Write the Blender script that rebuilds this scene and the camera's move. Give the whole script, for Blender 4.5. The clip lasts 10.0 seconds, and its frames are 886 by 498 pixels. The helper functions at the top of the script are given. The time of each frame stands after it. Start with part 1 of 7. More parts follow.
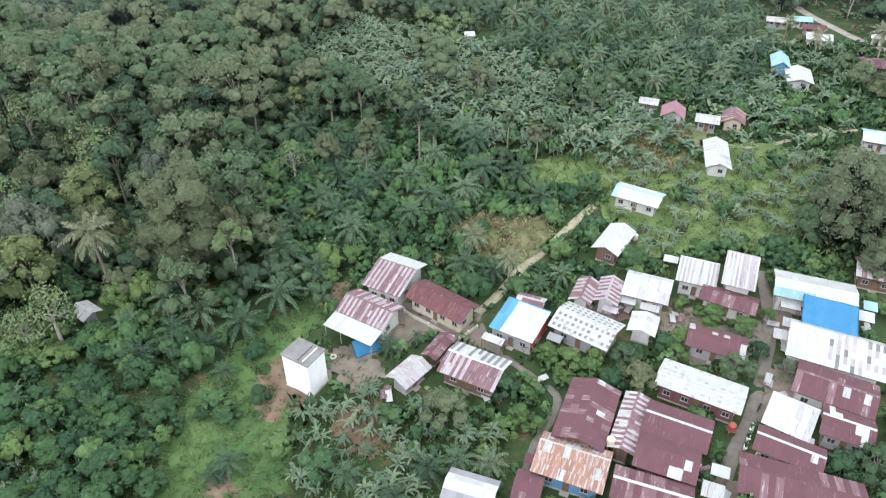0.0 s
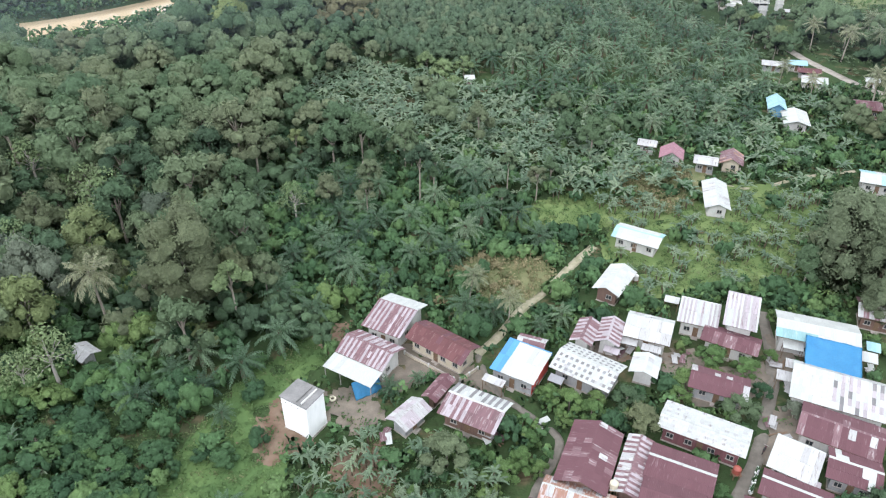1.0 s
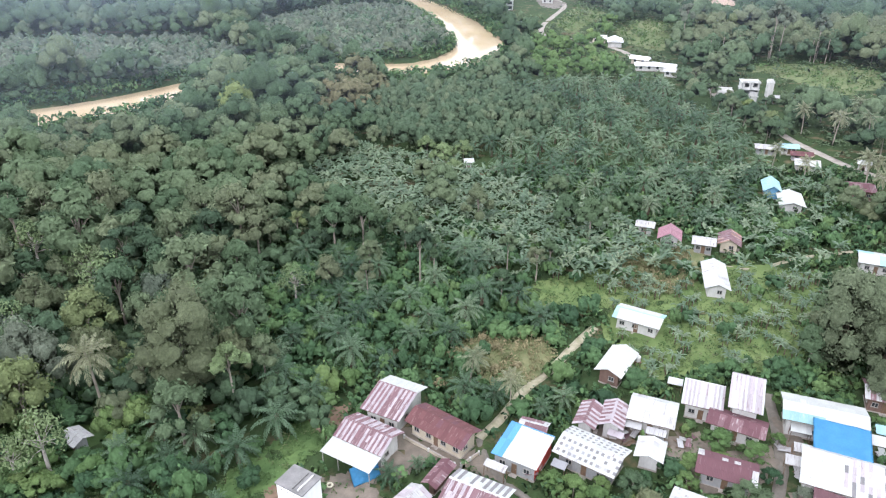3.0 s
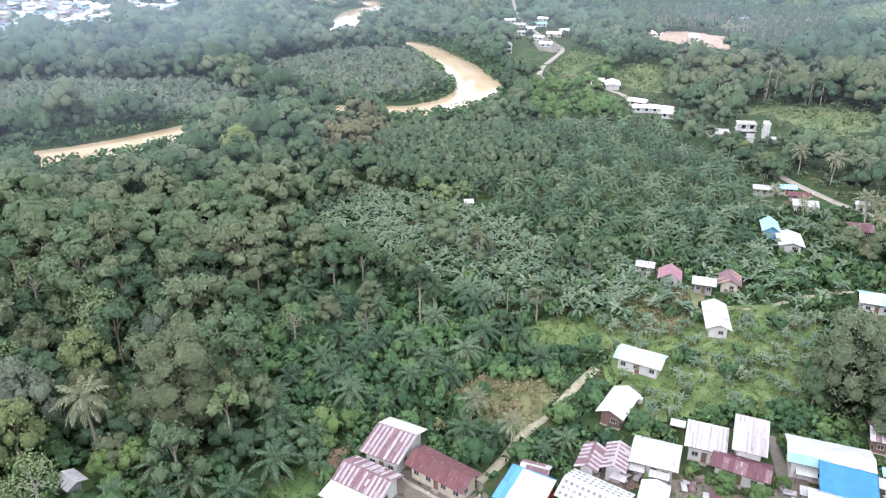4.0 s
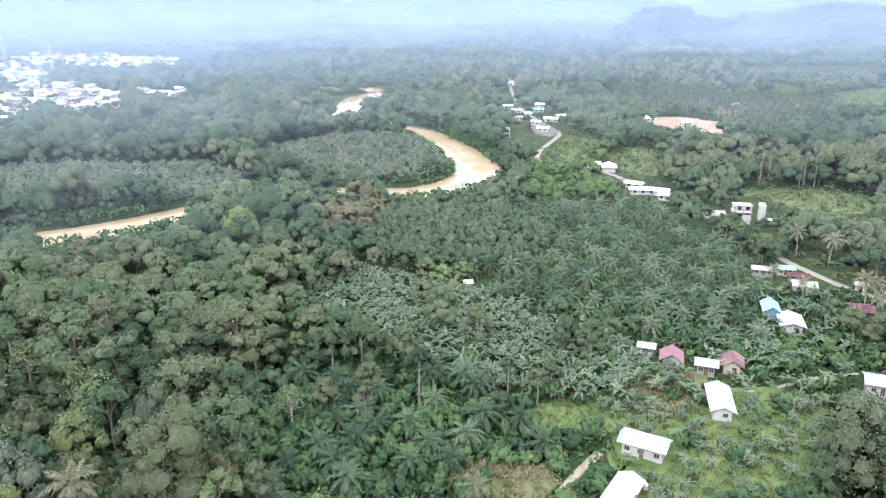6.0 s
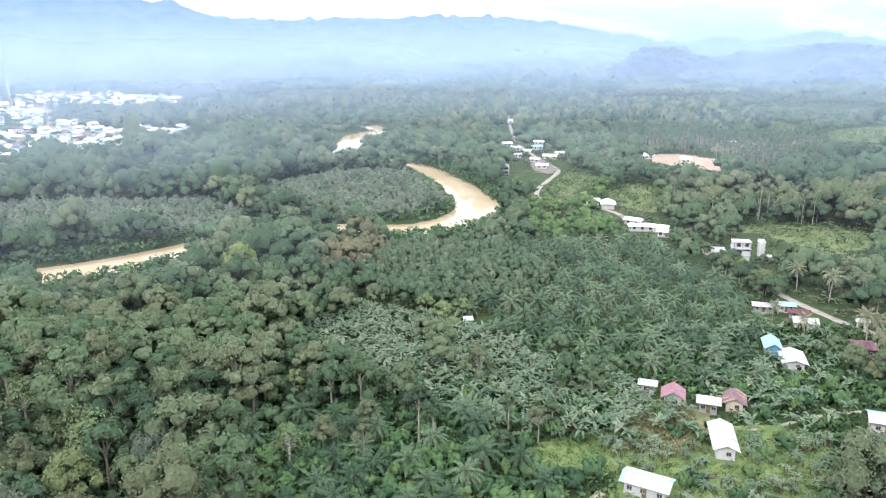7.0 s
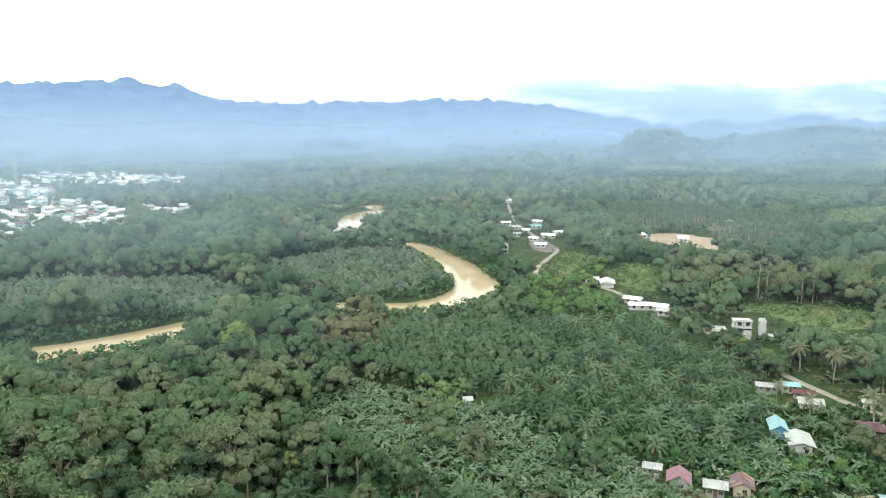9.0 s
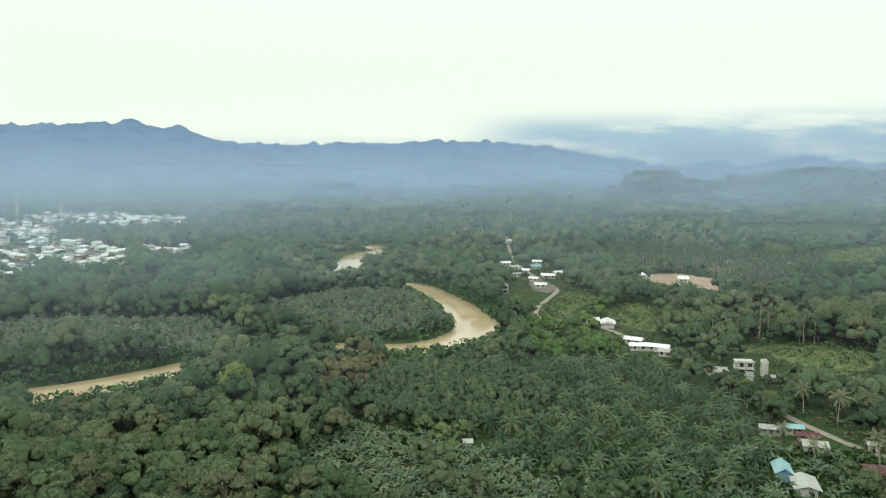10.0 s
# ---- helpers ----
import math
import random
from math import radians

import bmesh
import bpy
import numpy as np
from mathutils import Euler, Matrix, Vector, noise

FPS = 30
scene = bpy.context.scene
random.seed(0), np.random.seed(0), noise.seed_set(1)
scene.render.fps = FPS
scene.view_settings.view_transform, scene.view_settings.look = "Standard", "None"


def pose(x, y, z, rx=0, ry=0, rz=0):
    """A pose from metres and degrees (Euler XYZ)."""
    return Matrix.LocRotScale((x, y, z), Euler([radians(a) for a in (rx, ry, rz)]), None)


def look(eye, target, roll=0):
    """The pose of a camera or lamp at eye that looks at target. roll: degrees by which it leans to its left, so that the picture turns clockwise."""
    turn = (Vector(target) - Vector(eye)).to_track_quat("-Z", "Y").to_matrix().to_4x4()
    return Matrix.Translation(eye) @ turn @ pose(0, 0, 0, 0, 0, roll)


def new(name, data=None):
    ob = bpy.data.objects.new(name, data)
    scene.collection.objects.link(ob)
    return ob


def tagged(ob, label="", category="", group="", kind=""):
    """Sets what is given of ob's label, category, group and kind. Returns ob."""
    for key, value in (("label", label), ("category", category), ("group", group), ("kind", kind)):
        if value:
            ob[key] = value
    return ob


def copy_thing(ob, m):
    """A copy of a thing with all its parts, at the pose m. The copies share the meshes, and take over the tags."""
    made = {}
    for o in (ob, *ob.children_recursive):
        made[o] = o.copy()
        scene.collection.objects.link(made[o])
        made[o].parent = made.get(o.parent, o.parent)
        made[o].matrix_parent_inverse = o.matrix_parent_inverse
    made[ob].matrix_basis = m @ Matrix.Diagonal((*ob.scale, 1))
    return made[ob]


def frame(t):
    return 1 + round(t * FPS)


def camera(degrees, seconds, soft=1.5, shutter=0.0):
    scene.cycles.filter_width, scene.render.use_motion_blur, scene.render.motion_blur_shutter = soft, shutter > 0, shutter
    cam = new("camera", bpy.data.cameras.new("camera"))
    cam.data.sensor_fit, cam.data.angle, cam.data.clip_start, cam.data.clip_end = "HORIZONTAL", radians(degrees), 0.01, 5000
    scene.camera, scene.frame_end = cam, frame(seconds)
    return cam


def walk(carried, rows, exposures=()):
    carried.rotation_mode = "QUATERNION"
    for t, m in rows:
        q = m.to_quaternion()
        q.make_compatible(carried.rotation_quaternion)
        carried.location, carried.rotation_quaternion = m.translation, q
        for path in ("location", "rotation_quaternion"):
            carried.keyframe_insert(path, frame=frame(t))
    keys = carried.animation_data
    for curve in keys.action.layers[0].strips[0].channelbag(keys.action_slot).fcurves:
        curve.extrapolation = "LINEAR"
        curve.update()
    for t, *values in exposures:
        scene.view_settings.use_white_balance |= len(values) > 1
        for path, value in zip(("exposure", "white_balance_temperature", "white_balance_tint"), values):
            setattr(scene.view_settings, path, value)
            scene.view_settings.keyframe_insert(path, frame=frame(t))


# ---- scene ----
# A drone hovers 80 m above a village at the edge of a forest and tips its camera up.
cam = camera(62.34, 10.0, soft=1.2)
EYE = 80.0
ROWS = [  # seconds, pitch, yaw, roll
    (0.0, -37.02, 0.00, -0.07), (0.5, -35.43, 0.02, -0.06), (1.0, -33.85, 0.04, -0.04), (1.5, -32.26, 0.05, -0.01),
    (2.0, -30.67, 0.05, 0.02), (2.5, -29.10, 0.05, 0.04), (4.0, -24.39, 0.04, 0.06), (4.5, -22.82, 0.03, 0.06),
    (5.0, -21.24, 0.03, 0.06), (5.5, -19.67, 0.02, 0.05), (6.0, -18.09, 0.00, 0.04), (7.5, -13.80, -0.03, 0.01),
    (8.0, -12.23, -0.05, 0.01), (8.5, -10.66, -0.06, -0.02), (9.0, -9.10, -0.07, -0.03), (9.5, -7.53, -0.08, -0.04),
    (10.0, -5.96, -0.08, -0.06),
]
walk(cam, [(t, pose(0, 0, EYE, 90 + pitch, 0, yaw) @ pose(0, 0, 0, 0, 0, -roll)) for t, pitch, yaw, roll in ROWS],
     exposures=[(0.0, 0.15, 5870, 22), (2.5, 0.25, 5850, 26), (5.0, 0.45, 5790, 30), (7.5, 0.41, 6030, 23), (8.5, 0.16, 6200, 15), (9.0, -0.03, 6320, 9), (10.0, -0.68, 6600, 4)])

# ---------------------------------------------------------------- light
rng = np.random.default_rng(7)


def nodes_of(owner):
    owner.use_nodes = True
    tree = owner.node_tree
    tree.nodes.clear()
    return tree


def node(tree, kind, **inputs):
    n = tree.nodes.new(kind)
    for key, value in inputs.items():
        n.inputs[key.replace("_", " ")].default_value = value
    return n


world = bpy.data.worlds.new("overcast_sky")
scene.world = world
wt = nodes_of(world)
sky = wt.nodes.new("ShaderNodeTexSky")
sky.sky_type, sky.sun_disc = "NISHITA", False
sky.sun_elevation, sky.sun_rotation = radians(43), radians(211)
coord = wt.nodes.new("ShaderNodeTexCoord")
stretch = node(wt, "ShaderNodeMapping")
stretch.inputs["Scale"].default_value = (2.6, 2.6, 16.0)
wt.links.new(coord.outputs["Generated"], stretch.inputs["Vector"])
cloud = node(wt, "ShaderNodeTexNoise", Scale=1.7, Detail=7.0, Roughness=0.6)
wt.links.new(stretch.outputs["Vector"], cloud.inputs["Vector"])
apart = wt.nodes.new("ShaderNodeSeparateXYZ")
wt.links.new(coord.outputs["Generated"], apart.inputs[0])


def world_range(value, low, high, to_low, to_high):
    n = wt.nodes.new("ShaderNodeMapRange")
    n.interpolation_type = "SMOOTHSTEP"
    for key, v in (("From Min", low), ("From Max", high), ("To Min", to_low), ("To Max", to_high)):
        n.inputs[key].default_value = v
    wt.links.new(value, n.inputs["Value"])
    return n.outputs["Result"]


def world_product(a, b):
    n = wt.nodes.new("ShaderNodeMath")
    n.operation = "MULTIPLY"
    wt.links.new(a, n.inputs[0])
    wt.links.new(b, n.inputs[1])
    return n.outputs[0]


# grey-blue cloud bank low in the north-east, an even white cover above, brighter towards the zenith
bank = world_product(world_range(apart.outputs["X"], 0.0, 0.15, 0.0, 1.0), world_range(apart.outputs["Z"], 0.050, 0.088, 1.0, 0.0))
bank = world_product(bank, world_range(cloud.outputs["Fac"], 0.36, 0.54, 0.30, 1.0))
shade = wt.nodes.new("ShaderNodeMix")
shade.data_type = "RGBA"
shade.inputs[6].default_value, shade.inputs[7].default_value = (0.95, 1.02, 0.94, 1), (0.40, 0.57, 0.70, 1)
wt.links.new(bank, shade.inputs[0])
bg_sky = node(wt, "ShaderNodeBackground", Strength=0.10)
bg_cloud = node(wt, "ShaderNodeBackground", Strength=1.0)
wt.links.new(world_range(apart.outputs["Z"], 0.10, 0.9, 1.68, 2.53), bg_cloud.inputs["Strength"])
wt.links.new(sky.outputs["Color"], bg_sky.inputs["Color"])
wt.links.new(shade.outputs[2], bg_cloud.inputs["Color"])
both = node(wt, "ShaderNodeMixShader", Fac=0.90)
wt.links.new(bg_sky.outputs[0], both.inputs[1])
wt.links.new(bg_cloud.outputs[0], both.inputs[2])
wout = wt.nodes.new("ShaderNodeOutputWorld")
wt.links.new(both.outputs[0], wout.inputs["Surface"])

sun = new("sun", bpy.data.lights.new("sun", "SUN"))
sun.data.energy, sun.data.angle, sun.data.color = 1.5, radians(11), (1.0, 0.97, 0.93)
sun.matrix_world = look((-75, -125, 135), (0, 0, 0))


# ---------------------------------------------------------------- materials
def mixed(tree, fac, a, b):
    """A colour mix of a and b (colours or sockets) by fac (number or socket)."""
    n = tree.nodes.new("ShaderNodeMix")
    n.data_type = "RGBA"
    for key, value in ((0, fac), (6, a), (7, b)):
        if isinstance(value, bpy.types.NodeSocket):
            tree.links.new(value, n.inputs[key])
        else:
            n.inputs[key].default_value = (*value, 1) if isinstance(value, tuple) and len(value) == 3 else value
    return n.outputs[2]


def ramped(tree, fac, stops):
    n = tree.nodes.new("ShaderNodeValToRGB")
    while len(n.color_ramp.elements) < len(stops):
        n.color_ramp.elements.new(0.5)
    for element, (at, col) in zip(n.color_ramp.elements, stops):
        element.position, element.color = at, (*col, 1)
    tree.links.new(fac, n.inputs["Fac"])
    return n.outputs["Color"]


def noised(tree, scale, detail=3.0, stretch=(1, 1, 1), space="Object", rough=0.55):
    c = tree.nodes.new("ShaderNodeTexCoord")
    m = tree.nodes.new("ShaderNodeMapping")
    m.inputs["Scale"].default_value = stretch
    tree.links.new(c.outputs[space], m.inputs["Vector"])
    n = node(tree, "ShaderNodeTexNoise", Scale=scale, Detail=detail, Roughness=rough)
    tree.links.new(m.outputs["Vector"], n.inputs["Vector"])
    return n.outputs["Fac"]


def sharpened(tree, fac, low, high):
    n = tree.nodes.new("ShaderNodeMapRange")
    n.inputs["From Min"].default_value, n.inputs["From Max"].default_value = low, high
    tree.links.new(fac, n.inputs["Value"])
    return n.outputs["Result"]


def finish(mat, tree, colour, rough=0.8, metal=0.0, bump=None, bump_size=0.02, spec=0.3):
    p = node(tree, "ShaderNodeBsdfPrincipled", Roughness=rough, Metallic=metal)
    p.inputs["Specular IOR Level"].default_value = spec
    if isinstance(colour, tuple):
        p.inputs["Base Color"].default_value = (*colour, 1)
    else:
        tree.links.new(colour, p.inputs["Base Color"])
    if bump is not None:
        b = node(tree, "ShaderNodeBump", Strength=0.6, Distance=bump_size)
        tree.links.new(bump, b.inputs["Height"])
        tree.links.new(b.outputs["Normal"], p.inputs["Normal"])
    out = tree.nodes.new("ShaderNodeOutputMaterial")
    tree.links.new(p.outputs[0], out.inputs["Surface"])
    return mat


def surface(name, a, b, scale=1.0, rough=0.8, stretch=(1, 1, 1), metal=0.0, bump_size=0.02, spec=0.3, fine=8.0):
    """Two colours that mingle at one scale, with grain at a finer one."""
    mat = bpy.data.materials.new(name)
    t = nodes_of(mat)
    large = sharpened(t, noised(t, scale, 4, stretch), 0.35, 0.65)
    small = noised(t, scale * fine, 3, stretch)
    col = mixed(t, large, a, b)
    col = mixed(t, sharpened(t, small, 0.2, 0.9), col, mixed(t, 0.5, col, tuple(0.55 * v for v in a)))
    return finish(mat, t, col, rough, metal, small, bump_size, spec)


def leafy(name, stops, gloss=0.55, spec=0.25):
    """Foliage: the plant's own tint, a lighter or darker shade leaf by leaf, and light that passes through the leaves."""
    mat = bpy.data.materials.new(name)
    t = nodes_of(mat)
    attr = t.nodes.new("ShaderNodeAttribute")
    attr.attribute_name = "tint"
    info = t.nodes.new("ShaderNodeObjectInfo")
    add = t.nodes.new("ShaderNodeMath")
    t.links.new(attr.outputs["Fac"], add.inputs[0])
    t.links.new(info.outputs["Random"], add.inputs[1])
    frac = t.nodes.new("ShaderNodeMath")
    frac.operation = "FRACT"
    t.links.new(add.outputs[0], frac.inputs[0])
    col = ramped(t, frac.outputs[0], stops)
    geo = t.nodes.new("ShaderNodeNewGeometry")
    hsv = t.nodes.new("ShaderNodeHueSaturation")
    leaf = t.nodes.new("ShaderNodeMapRange")
    leaf.inputs["To Min"].default_value, leaf.inputs["To Max"].default_value = 0.86, 1.16
    t.links.new(geo.outputs["Random Per Island"], leaf.inputs["Value"])
    mottle = t.nodes.new("ShaderNodeMapRange")
    mottle.inputs["From Min"].default_value, mottle.inputs["From Max"].default_value = 0.32, 0.68
    mottle.inputs["To Min"].default_value, mottle.inputs["To Max"].default_value = 0.66, 1.3
    t.links.new(noised(t, 1.4, 5.0, rough=0.72), mottle.inputs["Value"])
    shade_by = t.nodes.new("ShaderNodeMath")
    shade_by.operation = "MULTIPLY"
    t.links.new(leaf.outputs["Result"], shade_by.inputs[0])
    t.links.new(mottle.outputs["Result"], shade_by.inputs[1])
    t.links.new(shade_by.outputs[0], hsv.inputs["Value"])
    t.links.new(col, hsv.inputs["Color"])
    p = node(t, "ShaderNodeBsdfPrincipled", Roughness=gloss)
    p.inputs["Specular IOR Level"].default_value = spec
    t.links.new(hsv.outputs["Color"], p.inputs["Base Color"])
    ruffle = node(t, "ShaderNodeBump", Strength=0.7, Distance=0.45)
    t.links.new(noised(t, 1.9, 5.0, rough=0.7), ruffle.inputs["Height"])
    t.links.new(ruffle.outputs["Normal"], p.inputs["Normal"])
    tl = t.nodes.new("ShaderNodeBsdfTranslucent")
    t.links.new(hsv.outputs["Color"], tl.inputs["Color"])
    m = node(t, "ShaderNodeMixShader", Fac=0.3)
    t.links.new(p.outputs[0], m.inputs[1])
    t.links.new(tl.outputs[0], m.inputs[2])
    out = t.nodes.new("ShaderNodeOutputMaterial")
    t.links.new(m.outputs[0], out.inputs["Surface"])
    return mat


def sheet_metal(name, base, worn, amount, rough=0.5, metal=0.0, spec=0.3, vary=0.84):
    """Corrugated roofing: paint or zinc with rust that runs down the slope, different on each sheet."""
    mat = bpy.data.materials.new(name)
    t = nodes_of(mat)
    info = t.nodes.new("ShaderNodeObjectInfo")
    c = t.nodes.new("ShaderNodeTexCoord")
    shift = t.nodes.new("ShaderNodeVectorMath")
    shift.operation = "MULTIPLY_ADD"
    shift.inputs[1].default_value = (3.4, 0.4, 1.0)
    t.links.new(c.outputs["Object"], shift.inputs[0])
    scaled = t.nodes.new("ShaderNodeMath")
    scaled.operation = "MULTIPLY"
    scaled.inputs[1].default_value = 40.0
    t.links.new(info.outputs["Random"], scaled.inputs[0])
    t.links.new(scaled.outputs[0], shift.inputs[2])
    n = node(t, "ShaderNodeTexNoise", Scale=1.1, Detail=5.0, Roughness=0.62)
    t.links.new(shift.outputs[0], n.inputs["Vector"])
    fine = node(t, "ShaderNodeTexNoise", Scale=6.0, Detail=3.0)
    t.links.new(shift.outputs[0], fine.inputs["Vector"])
    shade_ = t.nodes.new("ShaderNodeMapRange")
    shade_.inputs["To Min"].default_value, shade_.inputs["To Max"].default_value = vary, 1.0 + 0.5 * (1.0 - vary)
    t.links.new(info.outputs["Random"], shade_.inputs["Value"])
    hsv = t.nodes.new("ShaderNodeHueSaturation")
    hsv.inputs["Color"].default_value = (*base, 1)
    t.links.new(shade_.outputs["Result"], hsv.inputs["Value"])
    rust = sharpened(t, n.outputs["Fac"], 0.72 - amount * 0.45, 0.86 - amount * 0.45)
    col = mixed(t, rust, hsv.outputs["Color"], worn)
    grain = sharpened(t, fine.outputs["Fac"], 0.35, 0.8)
    col = mixed(t, grain, col, mixed(t, 0.25, col, (0.06, 0.045, 0.04)))
    return finish(mat, t, col, rough, metal, fine.outputs["Fac"], 0.01, spec)


M = {
    "dry_grass": surface("dry_grass", (0.205, 0.200, 0.098), (0.120, 0.152, 0.060), 0.4, 0.95, fine=12, bump_size=0.2),
    "light_grass": surface("sunlit_grass", (0.105, 0.165, 0.050), (0.170, 0.220, 0.078), 0.14, 0.95, fine=14, bump_size=0.15),
    "grass": surface("grass", (0.062, 0.118, 0.036), (0.105, 0.168, 0.052), 0.16, 0.95, fine=14, bump_size=0.15),
    "earth": surface("bare_earth", (0.16, 0.100, 0.066), (0.22, 0.165, 0.115), 0.5, 0.95, bump_size=0.05),
    "field_earth": surface("orange_field_earth", (0.34, 0.245, 0.17), (0.42, 0.33, 0.25), 0.05, 0.95, bump_size=0.05),
    "concrete": surface("worn_concrete", (0.42, 0.38, 0.33), (0.30, 0.27, 0.23), 0.7, 0.9, bump_size=0.01),
    "path": surface("weedy_concrete_path", (0.40, 0.36, 0.26), (0.25, 0.24, 0.14), 0.8, 0.95, bump_size=0.02),
    "road": surface("dusty_road", (0.36, 0.33, 0.28), (0.23, 0.20, 0.165), 0.5, 0.95, bump_size=0.03),
    "yard": surface("trodden_yard_earth", (0.215, 0.18, 0.14), (0.145, 0.125, 0.098), 0.6, 0.95, bump_size=0.04),
    "pale_field": surface("pale_scrub_field", (0.100, 0.142, 0.050), (0.165, 0.185, 0.085), 0.03, 0.95, fine=10, bump_size=0.3),
    "gravel": surface("gravel_lane", (0.20, 0.18, 0.15), (0.145, 0.13, 0.105), 0.9, 0.95, bump_size=0.03),
    "white_wall": surface("whitewash", (0.62, 0.62, 0.58), (0.48, 0.48, 0.44), 0.6, 0.85, (1, 1, 0.3)),
    "bright_wall": surface("fresh_whitewash", (0.95, 0.95, 0.92), (0.90, 0.90, 0.87), 0.4, 0.8, (1, 1, 0.3), fine=3),
    "cream_wall": surface("cream_plaster", (0.62, 0.56, 0.42), (0.50, 0.44, 0.33), 0.7, 0.85, (1, 1, 0.4)),
    "brown_wall": surface("weathered_boards", (0.20, 0.13, 0.10), (0.14, 0.09, 0.07), 0.9, 0.85, (3, 3, 0.4)),
    "mint_wall": surface("mint_paint", (0.42, 0.62, 0.58), (0.55, 0.68, 0.64), 0.8, 0.8, (1, 1, 0.4)),
    "blue_wall": surface("blue_paint", (0.10, 0.28, 0.45), (0.16, 0.34, 0.48), 0.8, 0.75, (1, 1, 0.4)),
    "red_wall": surface("red_paint", (0.60, 0.09, 0.06), (0.50, 0.08, 0.06), 0.8, 0.75, (1, 1, 0.4)),
    "maroon_wall": surface("maroon_boards", (0.20, 0.090, 0.095), (0.14, 0.065, 0.07), 0.9, 0.8, (3, 3, 0.4)),
    "grey_wall": surface("grey_plaster", (0.36, 0.37, 0.36), (0.27, 0.28, 0.27), 0.6, 0.9, (1, 1, 0.4)),
    "slab": surface("mouldy_concrete_slab", (0.26, 0.25, 0.24), (0.15, 0.15, 0.14), 0.5, 0.9),
    "tarp_blue": surface("blue_tarpaulin", (0.07, 0.34, 0.62), (0.10, 0.39, 0.66), 0.5, 0.45, bump_size=0.05, spec=0.5),
    "frame": surface("window_frame_paint", (0.42, 0.40, 0.36), (0.32, 0.30, 0.27), 2.0, 0.6),
    "door": surface("door_boards", (0.20, 0.13, 0.08), (0.15, 0.10, 0.06), 2.0, 0.6, (4, 4, 0.5)),
    "bark": surface("pale_bark", (0.36, 0.32, 0.26), (0.22, 0.19, 0.15), 1.5, 0.9, (2, 2, 0.4)),
    "pale_bark": surface("bleached_bark", (0.46, 0.43, 0.38), (0.34, 0.31, 0.27), 1.5, 0.9, (2, 2, 0.4)),
    "palm_bark": surface("palm_bark", (0.17, 0.13, 0.09), (0.11, 0.09, 0.06), 2.0, 0.95, (1, 1, 4)),
    "tyre": surface("tyre_rubber", (0.03, 0.03, 0.03), (0.05, 0.05, 0.045), 4.0, 0.8),
    "yellow": surface("yellowed_plastic", (0.62, 0.57, 0.42), (0.50, 0.46, 0.34), 2.0, 0.5),
    "orange_tank": surface("orange_plastic", (0.36, 0.095, 0.065), (0.28, 0.08, 0.06), 2.0, 0.5),
    "zinc": sheet_metal("white_zinc_sheet", (0.43, 0.445, 0.415), (0.24, 0.215, 0.20), 0.22, vary=0.88),
    "zinc_old": sheet_metal("streaked_zinc_sheet", (0.40, 0.40, 0.385), (0.18, 0.145, 0.14), 0.40),
    "rust": sheet_metal("maroon_rusted_sheet", (0.120, 0.058, 0.066), (0.22, 0.15, 0.155), 0.25, 0.75, spec=0.15, vary=0.92),
    "mauve": sheet_metal("rusty_mauve_sheet", (0.178, 0.105, 0.112), (0.33, 0.28, 0.28), 0.40, 0.75, spec=0.15),
    "orange": sheet_metal("orange_rusted_sheet", (0.29, 0.165, 0.12), (0.42, 0.38, 0.36), 0.52, 0.75, spec=0.15),
    "lilac": sheet_metal("faded_lilac_sheet", (0.37, 0.335, 0.345), (0.20, 0.14, 0.145), 0.35, 0.7, spec=0.2),
    "zinc_dark": sheet_metal("dull_grey_sheet", (0.24, 0.245, 0.25), (0.22, 0.20, 0.19), 0.35),
    "red_roof": sheet_metal("red_brown_sheet", (0.128, 0.056, 0.056), (0.23, 0.15, 0.14), 0.32, 0.7, spec=0.15),
    "pink": sheet_metal("pink_sheet", (0.28, 0.14, 0.165), (0.36, 0.27, 0.28), 0.2, 0.5),
    "sky_blue": sheet_metal("sky_blue_sheet", (0.27, 0.45, 0.48), (0.36, 0.50, 0.52), 0.2, 0.45),
    "roof_blue": sheet_metal("blue_painted_sheet", (0.07, 0.25, 0.46), (0.14, 0.32, 0.46), 0.2, 0.45),
    "dash": sheet_metal("dark_grey_sheet", (0.17, 0.165, 0.165), (0.24, 0.22, 0.21), 0.35),
    "town_white": sheet_metal("bright_white_sheet", (0.80, 0.81, 0.80), (0.50, 0.49, 0.48), 0.30),
    "teal": sheet_metal("pale_teal_sheet", (0.22, 0.38, 0.38), (0.36, 0.43, 0.43), 0.3, 0.45),
}

glass = bpy.data.materials.new("dark_window_glass")
gt = nodes_of(glass)
finish(glass, gt, mixed(gt, noised(gt, 1.5), (0.02, 0.025, 0.03), (0.05, 0.06, 0.06)), 0.12, spec=0.6)
M["glass"] = glass

M["palm_leaf"] = leafy("oil_palm_fronds", [(0.0, (0.042, 0.088, 0.047)), (0.35, (0.072, 0.130, 0.068)), (0.7, (0.114, 0.184, 0.098)), (0.9, (0.150, 0.222, 0.124)), (1.0, (0.172, 0.224, 0.132))], 0.45, 0.4)
M["coco_leaf"] = leafy("coconut_fronds", [(0.0, (0.18, 0.21, 0.12)), (1.0, (0.27, 0.27, 0.16))], 0.45, 0.35)
M["banana_leaf"] = leafy("banana_leaves", [(0.0, (0.098, 0.162, 0.092)), (0.6, (0.148, 0.216, 0.126)), (1.0, (0.205, 0.262, 0.152))], 0.45, 0.45)
